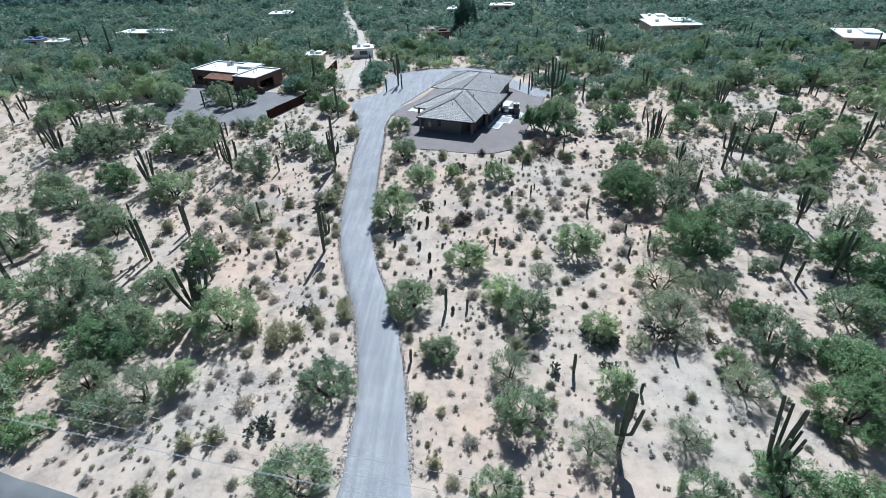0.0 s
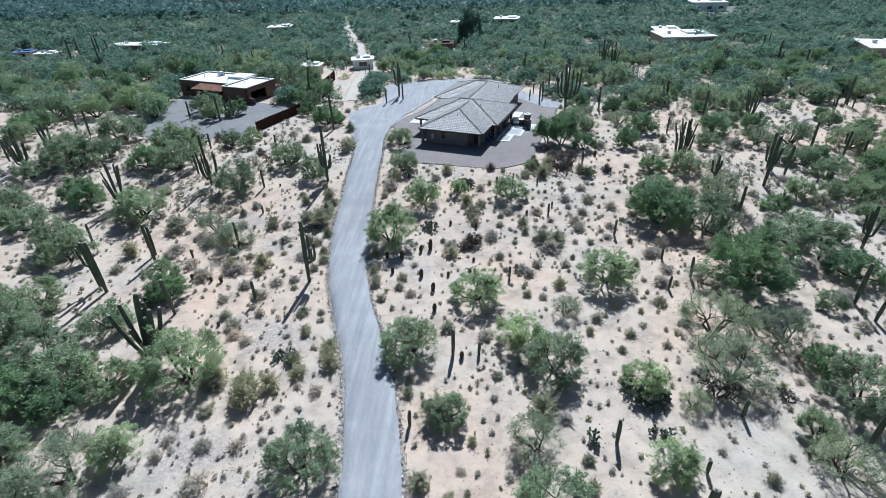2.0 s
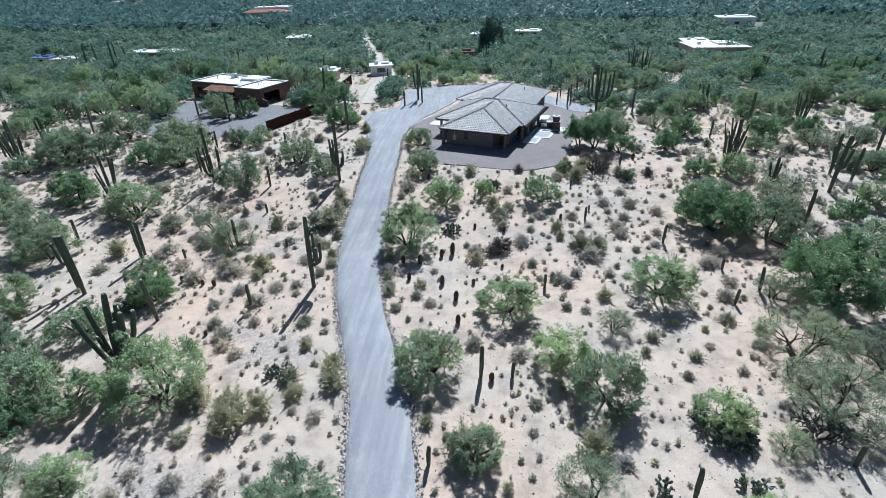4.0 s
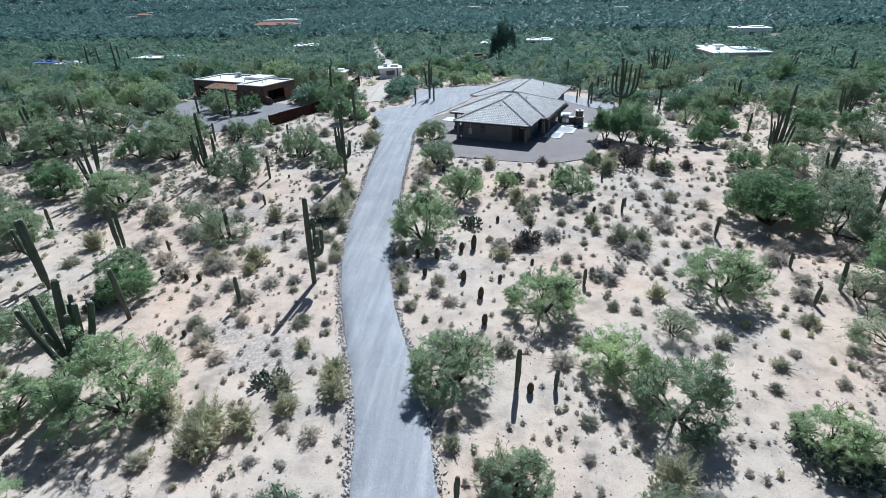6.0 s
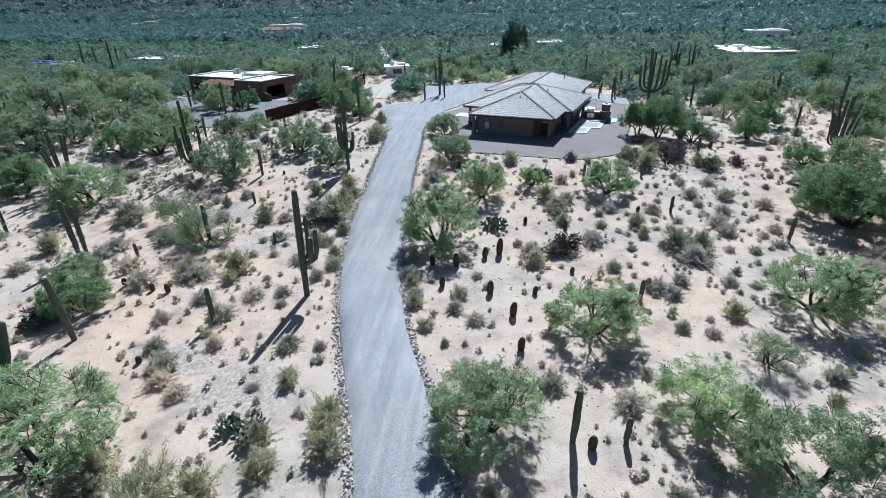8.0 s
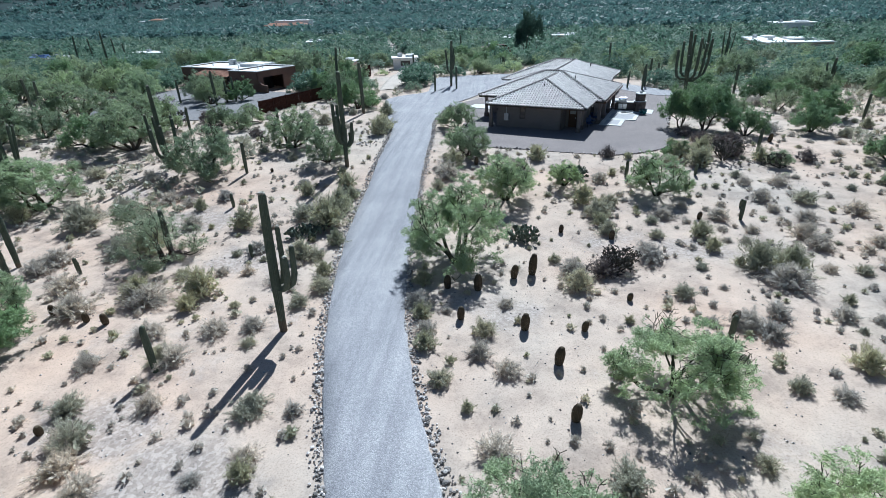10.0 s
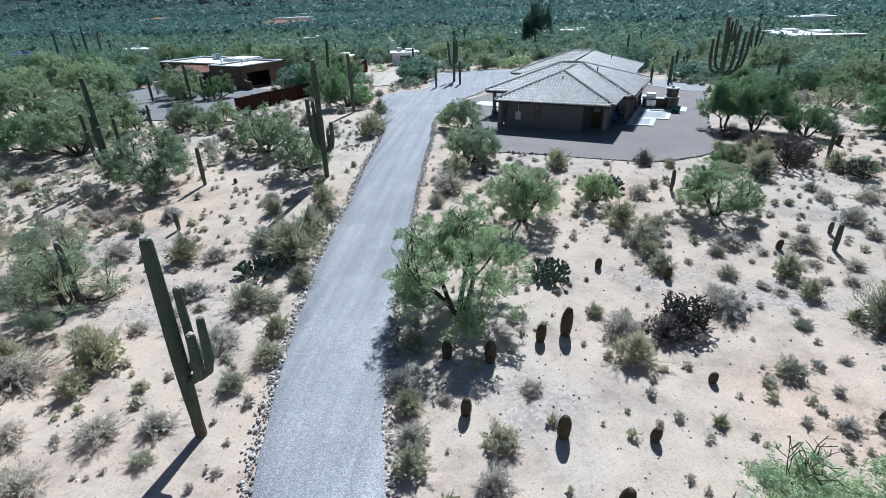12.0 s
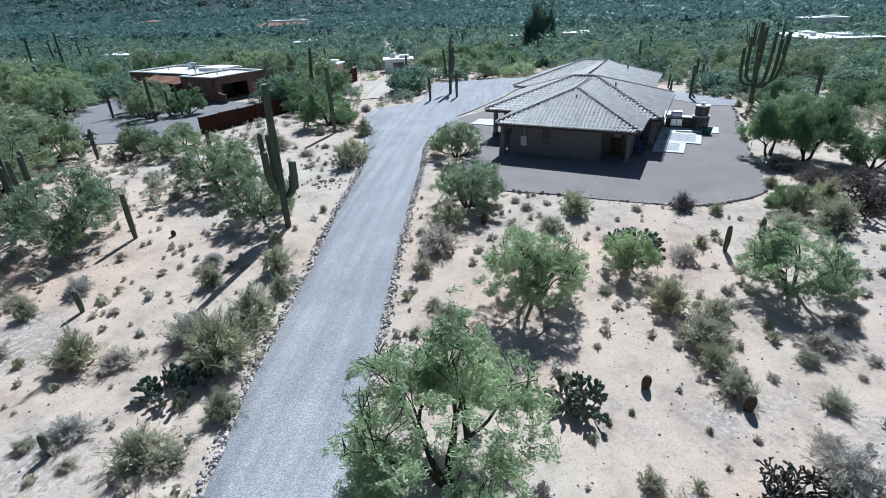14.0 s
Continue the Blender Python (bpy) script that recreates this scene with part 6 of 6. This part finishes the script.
CREOSOTES_MID = [
    (0.1, 22.3, 1.8), (11.6, 79.9, 1.5), (13.3, 77, 3.1), (17.4, 75.1, 2.3), (-14.9, 34.3, 3.5), (-9.8, 39.2, 2.3), (-11.7, 36.9, 2), (-12.4, 41.8, 1.4), (-19.8, 51.3, 1.7),
    (-14, 55.3, 1.7), (-8.3, 54.6, 1.8), (10, 57.3, 3.2), (8.3, 59.4, 1.6), (-15.8, 61.6, 4.1), (-38.7, 61.3, 2.8), (-35.4, 55, 2.9), (-1.2, 75.9, 2.4), (12.1, 73.7, 3.1),
    (-16.9, 85.5, 3.7), (-18.5, 94.1, 3), (-16.1, 59.4, 0.7), (-2.4, 59, 0.5), (-1.8, 59.7, 0.4), (-1, 60.2, 0.4), (1.2, 59.6, 0.4), (9.2, 57.8, 1.1), (-5.3, 45.4, 0.8),
    (-16.3, 68.3, 2.5), (12.7, 75.1, 2.8), (11, 75.6, 2.8),
]
CREOSOTES_FAR = [
    (11, 77.4, 1.5),
]
BRITTLEBUSHES_NEAR = [
    (-2.9, 36.6, 1.3), (-13.6, 53.6, 1.8), (-9, 68.4, 1.6), (-13.5, 44.5, 1.5), (-19, 42.7, 2.2), (-18.7, 47.3, 1.8), (-15.1, 57.2, 1.6), (3.4, 65.6, 2), (5.7, 63.1, 1.3), (5.5, 61, 1.4), (15.3, 41.9, 1.5),
    (3.8, 37, 1.4), (-4.9, 50.2, 1.7), (-6.5, 46.8, 1.5), (5.1, 54.2, 1.6), (16.9, 66.7, 2.4), (-18.7, 37, 2.3), (-27.5, 57, 3.1), (-17.5, 51.7, 0.9), (-14.3, 52, 1.5),
    (-15.4, 48.7, 1.1), (-33, 60.4, 3.8), (-16, 57.2, 2.6), (-17.8, 63, 2.8), (0, 54.7, 2.4), (2.3, 64, 2.8), (2.6, 61.4, 2), (9.8, 73.8, 2.3), (44.4, 65.4, 3.3),
    (48, 68.1, 2.7), (-32.9, 42.9, 2.1), (-17.7, 35.9, 2.4),
]
BRITTLEBUSHES_MID = [
    (-17.4, 33.2, 1.7), (-20.4, 44.1, 1.8), (20.2, 28.5, 1.5), (-18.2, 56.7, 0.9), (-20.1, 57.2, 1), (-24.7, 89.1, 2.9), (-22.8, 99.8, 3.2), (48.5, 86, 3.4), (42.4, 83.7, 3.4),
    (30.1, 68.8, 2.8), (14.1, 40, 1.2), (11.8, 58, 2.5), (-30.2, 63.3, 1.6), (-39, 69.9, 2.5),
]
BURSAGES_NEAR = [
    (-16, 54.3, 2.4), (-18.4, 55.1, 1.2), (-19.9, 54.9, 1.2), (8.3, 65.4, 1.2), (-1.6, 36.9, 1), (-11.8, 44.8, 1.1), (16.5, 69.9, 2), (14.1, 69.9, 1.7), (-17.3, 40.7, 1.4), (-22.4, 51.8, 3.2), (14.3, 61.4, 2.5), (18.1, 60.6, 1.6), (-3.8, 47.6, 1.6), (7.8, 50.9, 1.9), (-0.2, 56.1, 2.4),
    (-19.9, 61.3, 1.9), (-29.4, 65.2, 2.3), (-7.5, 50.2, 1.6), (-17.4, 49.5, 2), (-25.2, 65.8, 1.8), (-27.6, 52.6, 2.5), (-25.4, 50.5, 2.7), (-30.6, 55.5, 2.6), (-30.9, 54.3, 2.2),
    (-15.8, 50, 1.7), (-19.1, 57.8, 2), (-25.3, 61.1, 2.1), (-20.4, 49, 2), (-8.5, 70.8, 3.1), (4.4, 58.2, 2.5), (10.2, 63.9, 2.1), (10.7, 55.7, 3.3), (15.6, 63.8, 2),
    (14.5, 60, 2.2), (17.3, 58.1, 1.6), (19.3, 65.1, 2.4),
]
BURSAGES_MID = [
    (-8.2, 52.5, 2.1), (22.8, 56.8, 2.4), (20.8, 54.5, 2.3), (20.3, 49.4, 2.4), (34.1, 59.1, 2.8), (34, 61.6, 2.6), (-18.9, 30.8, 1.4), (-19.1, 29.5, 1.5), (-16.3, 30.4, 1.8),
    (-14, 30.4, 1.6), (-12.4, 30.9, 1), (-15.5, 27.4, 2.7), (-20, 26.7, 2.2), (-21.7, 46.7, 1.7), (-17.4, 44.6, 1.6), (16.7, 43.1, 1.1), (17.9, 40.6, 1.3), (18, 30.5, 0.9),
    (35.5, 46.7, 3), (34.9, 42.8, 1.8), (-27.5, 64.7, 1.7), (4.1, 62.1, 0.7), (4.4, 59.2, 1.4), (7.1, 62.3, 0.5), (-1.6, 63.4, 0.5), (27.2, 55.8, 3), (29, 54.7, 2.6),
    (11.7, 52.6, 1.7), (8.8, 52.6, 1.7), (14.1, 66.9, 2.1),
]
BURSAGES_FAR = [
    (7.6, 70.8, 1.9), (3.5, 70.1, 1.9), (-27.4, 83.9, 2.3), (-28, 92.1, 2.5), (-33, 92.3, 2), (22.2, 84.5, 2.6), (27, 98.9, 3), (27, 89.6, 2.3), (11.1, 39.9, 0.9),
    (-5, 48.7, 1.6), (7.1, 51.7, 2.1), (-26.4, 51.1, 1.4), (-18.6, 41.6, 2), (-12.2, 33.7, 1.1), (-11.4, 35.8, 1), (25.3, 57, 2), (21.5, 51.5, 1.9), (21.6, 55, 1.9),
    (6.7, 63.9, 1.9), (-30.4, 72.5, 2),
]
CREOSOTES_BY_DRIVE = [(-17.8, 36.5, 2.5), (-9.9, 40.1, 2.3), (-13.6, 35.8, 2.5)]
BRITTLEBUSHES_BY_DRIVE = [(-11.8, 37.4, 1.9), (-13.4, 44.9, 1.8), (-18.5, 35.7, 1.7)]
BURSAGES_BY_DRIVE = [(-12.6, 42.5, 1.4), (-17.4, 41.0, 1.5), (-19.2, 42.5, 1.9), (-18.2, 47.3, 2.0)]
SHRUB_ROWS = (("w", DEAD_BUSHES_NEAR), ("c", CREOSOTES_NEAR), ("c", CREOSOTES_MID), ("c", CREOSOTES_FAR), ("g", BRITTLEBUSHES_NEAR), ("g", BRITTLEBUSHES_MID), ("b", BURSAGES_NEAR), ("b", BURSAGES_MID), ("b", BURSAGES_FAR), ("c", CREOSOTES_BY_DRIVE), ("g", BRITTLEBUSHES_BY_DRIVE), ("b", BURSAGES_BY_DRIVE))
for kind, rows in SHRUB_ROWS:
    for x, y, w in rows:
        placed(TURN.choice(SHRUB[kind]), x, y, w * 0.56, TURN.uniform(0, 360), TURN.uniform(0.9, 1.15))

# ---- scrub that fills the rest ----
TAKEN = {}


def claim(x, y, r):
    TAKEN.setdefault((int(x // 8), int(y // 8)), []).append((x, y, r))


def free(x, y, r):
    i, j = int(x // 8), int(y // 8)
    return all((x - a) ** 2 + (y - b) ** 2 > (r + c) ** 2 for p in (i - 1, i, i + 1) for q in (j - 1, j, j + 1) for a, b, c in TAKEN.get((p, q), ()))


DRIVE_Y = {}
for x, y, h in DRIVE:
    DRIVE_Y.setdefault(int(y), (x, h))
HOUSE_SPOTS = [(o.matrix_basis.translation.x, o.matrix_basis.translation.y) for o in scene.objects if o.get("category") == "building"]


def bare(x, y, r):
    """True where nothing may grow: drive, courts, houses, track and road."""
    for k in (int(y) - 1, int(y), int(y) + 1):
        if k in DRIVE_Y and abs(x - DRIVE_Y[k][0]) < DRIVE_Y[k][1] + 0.35 + r * 0.7:
            return True
    for poly in (COURT, PAD, YARD):
        if inside(x, y, poly) or inside(x + r, y, poly) or inside(x - r, y, poly) or inside(x, y - r, poly) or inside(x, y + r, poly):
            return True
    if -9 < x < 18 and 84 < y < 122:
        return True
    u, v = x + 62.8, y - 122.5
    a, b = 0.934 * u - 0.358 * v, 0.358 * u + 0.934 * v
    if -1.5 < a < 24.5 and -2.6 < b < 11.5:
        return True
    if 93.5 < y < 139 and abs(x - (-35.2 + (y - 94.5) * 0.404 if y < 106 else -30.5 - (y - 106) * 0.02)) < 0.4 + r:
        return True
    if 112 < y < 290:
        k = min(range(len(TRACK)), key=lambda i: abs(TRACK[i][1] - y))
        if abs(x - TRACK[k][0]) < TRACK[k][2] + 0.6 + r * 0.8:
            return True
    road_y = 21.35 - 0.258 * (x + 31.3)
    return road_y - 7.2 - r < y < road_y + 0.3 + r


def crowding(x, y):
    """How thickly trees stand: thin on the open plot, thick to both sides and behind."""
    n = noise.noise(Vector((x * 0.03, y * 0.03, 7.0)))
    edge_l, edge_r = -34 - 0.25 * max(0, y - 40), 20 + 0.2 * max(0, min(y, 85) - 50)
    if (-37 < x < -16 and 76 < y < 112) or (10 < x < 17 and 74 < y < 104) or (22.5 < x < 26.5 and 70 < y < 97):
        return 0.0
    if x < -12 - 0.5 * (y - 14) and y < 36:
        return 1.0
    if (y < 80 and edge_l < x < edge_r) or (y < 60 and 0 < x < 27):
        return 0.0
    if y < 95 and x < edge_l:
        return 0.6 + 0.5 * n
    if y < 95:
        return 0.85 + 0.4 * n
    return (0.95 if x > 30 else 0.75) + 0.45 * n


for o in list(scene.objects):
    if o.parent is None and o.get("category") in ("tree", "shrub", "cactus") and o.location.z > -20:
        t = o.matrix_basis.translation
        claim(t.x, t.y, {"tree": 1.6, "shrub": 0.7, "cactus": 0.4}[o["category"]])
for x, y in HOUSE_SPOTS:
    claim(x + 4, y + 2, 7.0)

rng = random.Random(2024)
grown_trees = 0
tries = 0
while grown_trees < 330 and tries < 9000:
    tries += 1
    y = rng.uniform(14, 150) if grown_trees < 160 else rng.uniform(92, 160)
    x = rng.uniform(-1, 1) * (34 + 0.86 * y)
    w = rng.uniform(2.2, 5.0) if x > 0 and y < 112 else rng.uniform(2.6, 6.4)
    if rng.random() > crowding(x, y) or bare(x, y, w * 0.42) or not free(x, y, w * 0.26):
        continue
    k = rng.choices("pmds", (2, 4, 4, 2))[0] if y < 95 else rng.choices("pmds", (3, 4, 4, 1))[0]
    placed(rng.choice(KIND_FAR[k]), x, y, w * 0.6, rng.uniform(0, 360), rng.uniform(0.85, 1.15))
    claim(x, y, w * 0.3)
    grown_trees += 1

# the thickest stands
for many, x0, x1, y0, y1 in ((20, -60, -24, 16, 44), (30, 38, 100, 62, 122)):
    count, tries = 0, 0
    while count < many and tries < 2500:
        tries += 1
        x, y, w = rng.uniform(x0, x1), rng.uniform(y0, y1), rng.uniform(2.2, 4.8)
        if bare(x, y, w * 0.4) or not free(x, y, w * 0.2) or (x < 0 and x > -22 - 0.15 * y and y > 36):
            continue
        placed(rng.choice(KIND_FAR[rng.choices("pmds", (2, 4, 4, 2))[0]]), x, y, w * 0.6, rng.uniform(0, 360), rng.uniform(0.85, 1.1))
        claim(x, y, w * 0.3)
        count += 1

# saguaros scattered through the thicker scrub
count, tries = 0, 0
while count < 130 and tries < 5000:
    tries += 1
    y = rng.uniform(28, 170)
    x = rng.uniform(-1, 1) * (20 + 0.85 * y)
    if crowding(x, y) < 0.1 or bare(x, y, 0.4) or not free(x, y, 0.2) or (x < 0 and y < 90 and rng.random() < 0.6) or (x < 0 and y > 90 and rng.random() < 0.35):
        continue
    saguaro(x, y, rng.uniform(1.6, 6.0), rng.choices("nac", (16, 3, 1))[0], 900 + count)
    claim(x, y, 0.4)
    count += 1

# single shrubs
count, tries = 0, 0
while count < 330 and tries < 20000:
    tries += 1
    y = rng.uniform(17, 106)
    x = rng.uniform(-1, 1) * (22 + 0.62 * y)
    w = rng.choice((0.8, 1.0, 1.2, 1.4, 1.7, 2.2))
    if noise.noise(Vector((x * 0.09, y * 0.09, 2.0))) < rng.uniform(-0.5, 0.35) or bare(x, y, w * 0.5) or not free(x, y, w * 0.5):
        continue
    placed(rng.choice(SHRUB[rng.choices("cbg", (2, 4, 3))[0]]), x, y, w * 0.54, rng.uniform(0, 360), rng.uniform(0.8, 1.1))
    claim(x, y, w * 0.5)
    count += 1


# grey bushes on the open sand beside the pad
count, tries = 0, 0
while count < 60 and tries < 3000:
    tries += 1
    x, y, w = rng.uniform(5, 27), rng.uniform(46, 84), rng.choice((0.7, 0.9, 1.1, 1.4))
    if bare(x, y, w * 0.5) or not free(x, y, w * 0.4):
        continue
    placed(rng.choice(SHRUB[rng.choices("cbg", (1, 5, 2))[0]]), x, y, w * 0.54, rng.uniform(0, 360), rng.uniform(0.8, 1.1))
    claim(x, y, w * 0.5)
    count += 1


# low tufts too many to count
def tufts(name, spots, leaf, many, label, category):
    r = np.random.default_rng(len(spots))
    out = []
    for x, y, s in spots:
        a, t = r.uniform(0, 2 * np.pi, many), np.abs(r.normal(0, 0.75, many)).clip(0, 1.35)
        way = np.stack([np.cos(a) * np.sin(t), np.sin(a) * np.sin(t), np.cos(t) * r.uniform(0.6, 0.95)], axis=1)
        c = way * (s * r.uniform(0.3, 0.9, many))[:, None] + np.array([x, y, gz(x, y) + 0.03])
        out.append(strokes(r, c, way + r.normal(size=(many, 3)) * 0.3, s * 0.42, s * 0.07))
        n = many // 7
        out.append(strokes(r, in_ball(r, n) * s * 0.5 * np.array([1, 1, 0.6]) + np.array([x, y, gz(x, y) + s * 0.35]), r.normal(size=(n, 3)), s * 0.6, s * 0.4))
    return tagged(new(name, blades_mesh(name, np.concatenate(out), leaf)), label, category, kind="stuff")


def spread(n, lo, hi, xs_, rmin, rmax, seed, patchy=0.3):
    r, out, tries_ = random.Random(seed), [], 0
    while len(out) < n and tries_ < n * 12:
        tries_ += 1
        y = r.uniform(lo, hi)
        x = r.uniform(-1, 1) * xs_(y)
        s = r.uniform(rmin, rmax)
        if noise.noise(Vector((x * 0.12, y * 0.12, seed))) < r.uniform(-0.6, patchy) or bare(x, y, s) or not free(x, y, s * 0.4):
            continue
        out.append((x, y, s))
    return out


tufts("bursage_tufts", spread(2500, 16, 90, lambda y: 24 + 0.6 * y, 0.14, 0.42, 3), LEAF_B, 110, "small grey bursage tufts dotted over the sand", "low scrub")
tufts("green_tufts", spread(600, 16, 90, lambda y: 24 + 0.6 * y, 0.16, 0.44, 4), LEAF_G, 110, "small grey-green tufts dotted over the sand", "low scrub")
tufts("olive_tufts", spread(250, 16, 90, lambda y: 24 + 0.6 * y, 0.2, 0.5, 5), LEAF_C, 100, "small olive tufts dotted over the sand", "low scrub")
tufts("far_tufts", [q for q in spread(6500, 62, 190, lambda y: 30 + 0.8 * y, 0.4, 1.1, 6, 0.0) if q[1] > 96 or abs(q[0]) > 27], LEAF_G, 42, "grey-green undergrowth between the farther trees", "low scrub")


# grit and small stones lying about
verts, faces = [], []
rr = random.Random(88)
for x, y, s in spread(5200, 26, 78, lambda y: 14 + 0.42 * y, 0.02, 0.075, 9, 0.4):
    k, z = len(verts), gz(x, y)
    a = rr.uniform(0, 6.283)
    for i in range(4):
        q = a + i * 1.571 + rr.uniform(-0.3, 0.3)
        verts.append((x + s * math.cos(q) * rr.uniform(0.7, 1.3), y + s * math.sin(q) * rr.uniform(0.7, 1.3), z - 0.01))
    verts.append((x + rr.uniform(-0.3, 0.3) * s, y + rr.uniform(-0.3, 0.3) * s, z + s * rr.uniform(0.6, 1.1)))
    faces += [(k + i, k + (i + 1) % 4, k + 4) for i in range(4)]
tagged(new("loose_pebbles", mesh_of("loose_pebbles", verts, faces, ROCK_LOOSE)), "loose pebbles and broken stone scattered on the sand", "pebbles", kind="stuff")


# the wooded plain
CROWNS = []
for kinds in KIND_FAR.values():
    for ob in kinds:
        me = next(o for o in ob.children if o.name.startswith("crown")).data
        co = np.zeros(len(me.vertices) * 3, np.float32)
        me.vertices.foreach_get("co", co)
        CROWNS.append(co.reshape(-1, 3, 3))


def wood(name, n, lo, hi, rmin, rmax, quads, leaf, label, seed, blade=2.0, lie=rise):
    r = np.random.default_rng(seed)
    q = random.Random(seed)
    out, done, tries_ = [], 0, 0
    while done < n and tries_ < n * 8:
        tries_ += 1
        y = lo + (hi - lo) * q.random() ** 1.5
        x = q.uniform(-1, 1) * (25 + 0.95 * y)
        s = q.uniform(rmin, rmax)
        if bare(x, y, s * 0.5) or not free(x, y, s * 0.5) or crowding(x, y) <= 0.0:
            continue
        if y > 240 and any(abs(x - a - 7) < 11 and -5 < b - y < 34 for a, b in HOUSE_SPOTS):
            continue
        # a crown shaped like those of the nearer trees, of fewer and larger sprays
        full = CROWNS[q.randrange(len(CROWNS))]
        pick = full[r.integers(0, len(full), quads)]
        mid = pick.mean(axis=1, keepdims=True)
        pick = mid + (pick - mid) * blade
        a = q.uniform(0, 6.283)
        turn = np.array([[math.cos(a), -math.sin(a), 0], [math.sin(a), math.cos(a), 0], [0, 0, q.uniform(0.8, 1.0)]])
        out.append((pick @ turn.T) * s * 1.12 + np.array([x, y, lie(x, y) - 0.05 * s]))
        done += 1
    return tagged(new(name, blades_mesh(name, np.concatenate(out), leaf)), label, "woodland", kind="stuff")


wood("desert_woodland", 260, 112, 156, 1.3, 3.0, 850, LEAF_FAR_HAZED, "dark green desert trees spread behind the houses", 21, 2.25)
wood("light_woodland", 280, 112, 156, 1.2, 2.8, 850, LEAF_HAZE_GREY, "grey-green desert trees with a slight haze tint behind the houses", 22, 2.25)
wood("pale_woodland", 90, 112, 156, 1.0, 2.3, 800, LEAF_P, "light green desert trees spread behind the houses", 25, 2.2)
wood("plain_woodland", 430, 150, 215, 1.8, 3.9, 560, LEAF_FAR_HAZED, "dark green desert trees spread over the plain", 41, 2.85)
wood("grey_woodland", 460, 150, 215, 1.5, 3.3, 520, LEAF_HAZE_GREY, "grey-green desert trees with a slight haze tint over the plain", 42, 2.85)
wood("pale_plain_woodland", 420, 150, 330, 1.2, 2.8, 330, LEAF_M, "pale green desert trees spread over the plain", 43, 3.0)
wood("wide_woodland", 1250, 205, 350, 1.7, 4.2, 190, LEAF_FAR_HAZED, "dark green trees farther out on the plain", 26, 4.5)
wood("wide_light_woodland", 1150, 205, 350, 1.5, 3.6, 180, LEAF_HAZE_GREY, "grey-green trees with a slight haze tint farther out on the plain", 27, 4.5)
# the farthest woods carry painted haze in their leaf colour
wood("distant_woodland", 6500, 290, 760, 2.1, 5.5, 54, LEAF_HAZED, "dark trees spread over the valley floor, tinted blue-green for haze", 23, 6.8)
wood("horizon_woodland", 5200, 740, 2600, 5.0, 10.0, 30, LEAF_HAZED, "dark trees reaching to the horizon, tinted blue-green for haze", 24, 8.5)



def slope(x, y):
    return float(np.interp(math.hypot(x, y), (2400, 2700, 3100, 3600), (-14, 40, 95, 130)))


wood("slope_woodland", 4200, 1750, 3500, 12.0, 24.0, 16, LEAF_HAZED, "dark trees covering the far slopes, tinted blue-green for haze", 28, 12.0, slope)
# wooded slopes that close the view behind the valley, coloured blue-green for haze
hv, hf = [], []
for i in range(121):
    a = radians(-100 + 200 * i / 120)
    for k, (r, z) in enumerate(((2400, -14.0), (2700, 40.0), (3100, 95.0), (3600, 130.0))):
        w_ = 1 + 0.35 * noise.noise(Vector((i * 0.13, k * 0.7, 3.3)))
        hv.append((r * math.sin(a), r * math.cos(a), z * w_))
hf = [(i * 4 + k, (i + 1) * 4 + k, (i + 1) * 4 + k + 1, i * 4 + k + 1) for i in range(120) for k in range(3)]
tagged(new("backdrop", mesh_of("backdrop", hv, hf, HILL_HAZED, True)), "wooded slopes beyond the valley, painted blue-green for haze", "hills", kind="structure")

# rock edging and loose stones, last
rng = random.Random(31)
rock_edging("drive_edging", edge_of(DRIVE, -1)[14:176], "pale and dark fist-sized rocks lining the gravel drive", rng, 52.0, 0.16, 50, 57, 0.44)
rock_edging("drive_edging", edge_of(DRIVE, 1)[14:170], "pale and dark fist-sized rocks lining the gravel drive", rng, 52.0, 0.16, 50, 57, 0.44)
rock_edging("pad_edging", [(p[0], p[1]) for p in spline(PAD[1:16], 0.8)], "low row of rocks edging the brown gravel pad", rng, 3.6, 0.07, 70, 90, 0.9)
rock_edging("culvert_rocks", [(-19.5 + 0.5 * i, 79.5 + 0.12 * i) for i in range(9)], "spill of broken rock beside the drive", rng, 14.0, 0.55, 60, 95, 0.8)

for kinds in (*KIND.values(), *FINE.values(), *KIND_FAR.values(), *SHRUB.values(), [SHADE], [EVERGREEN], BARRELS_KIND, CHOLLAS_KIND):
    for ob in kinds:
        for o in (*ob.children_recursive, ob):
            bpy.data.objects.remove(o)
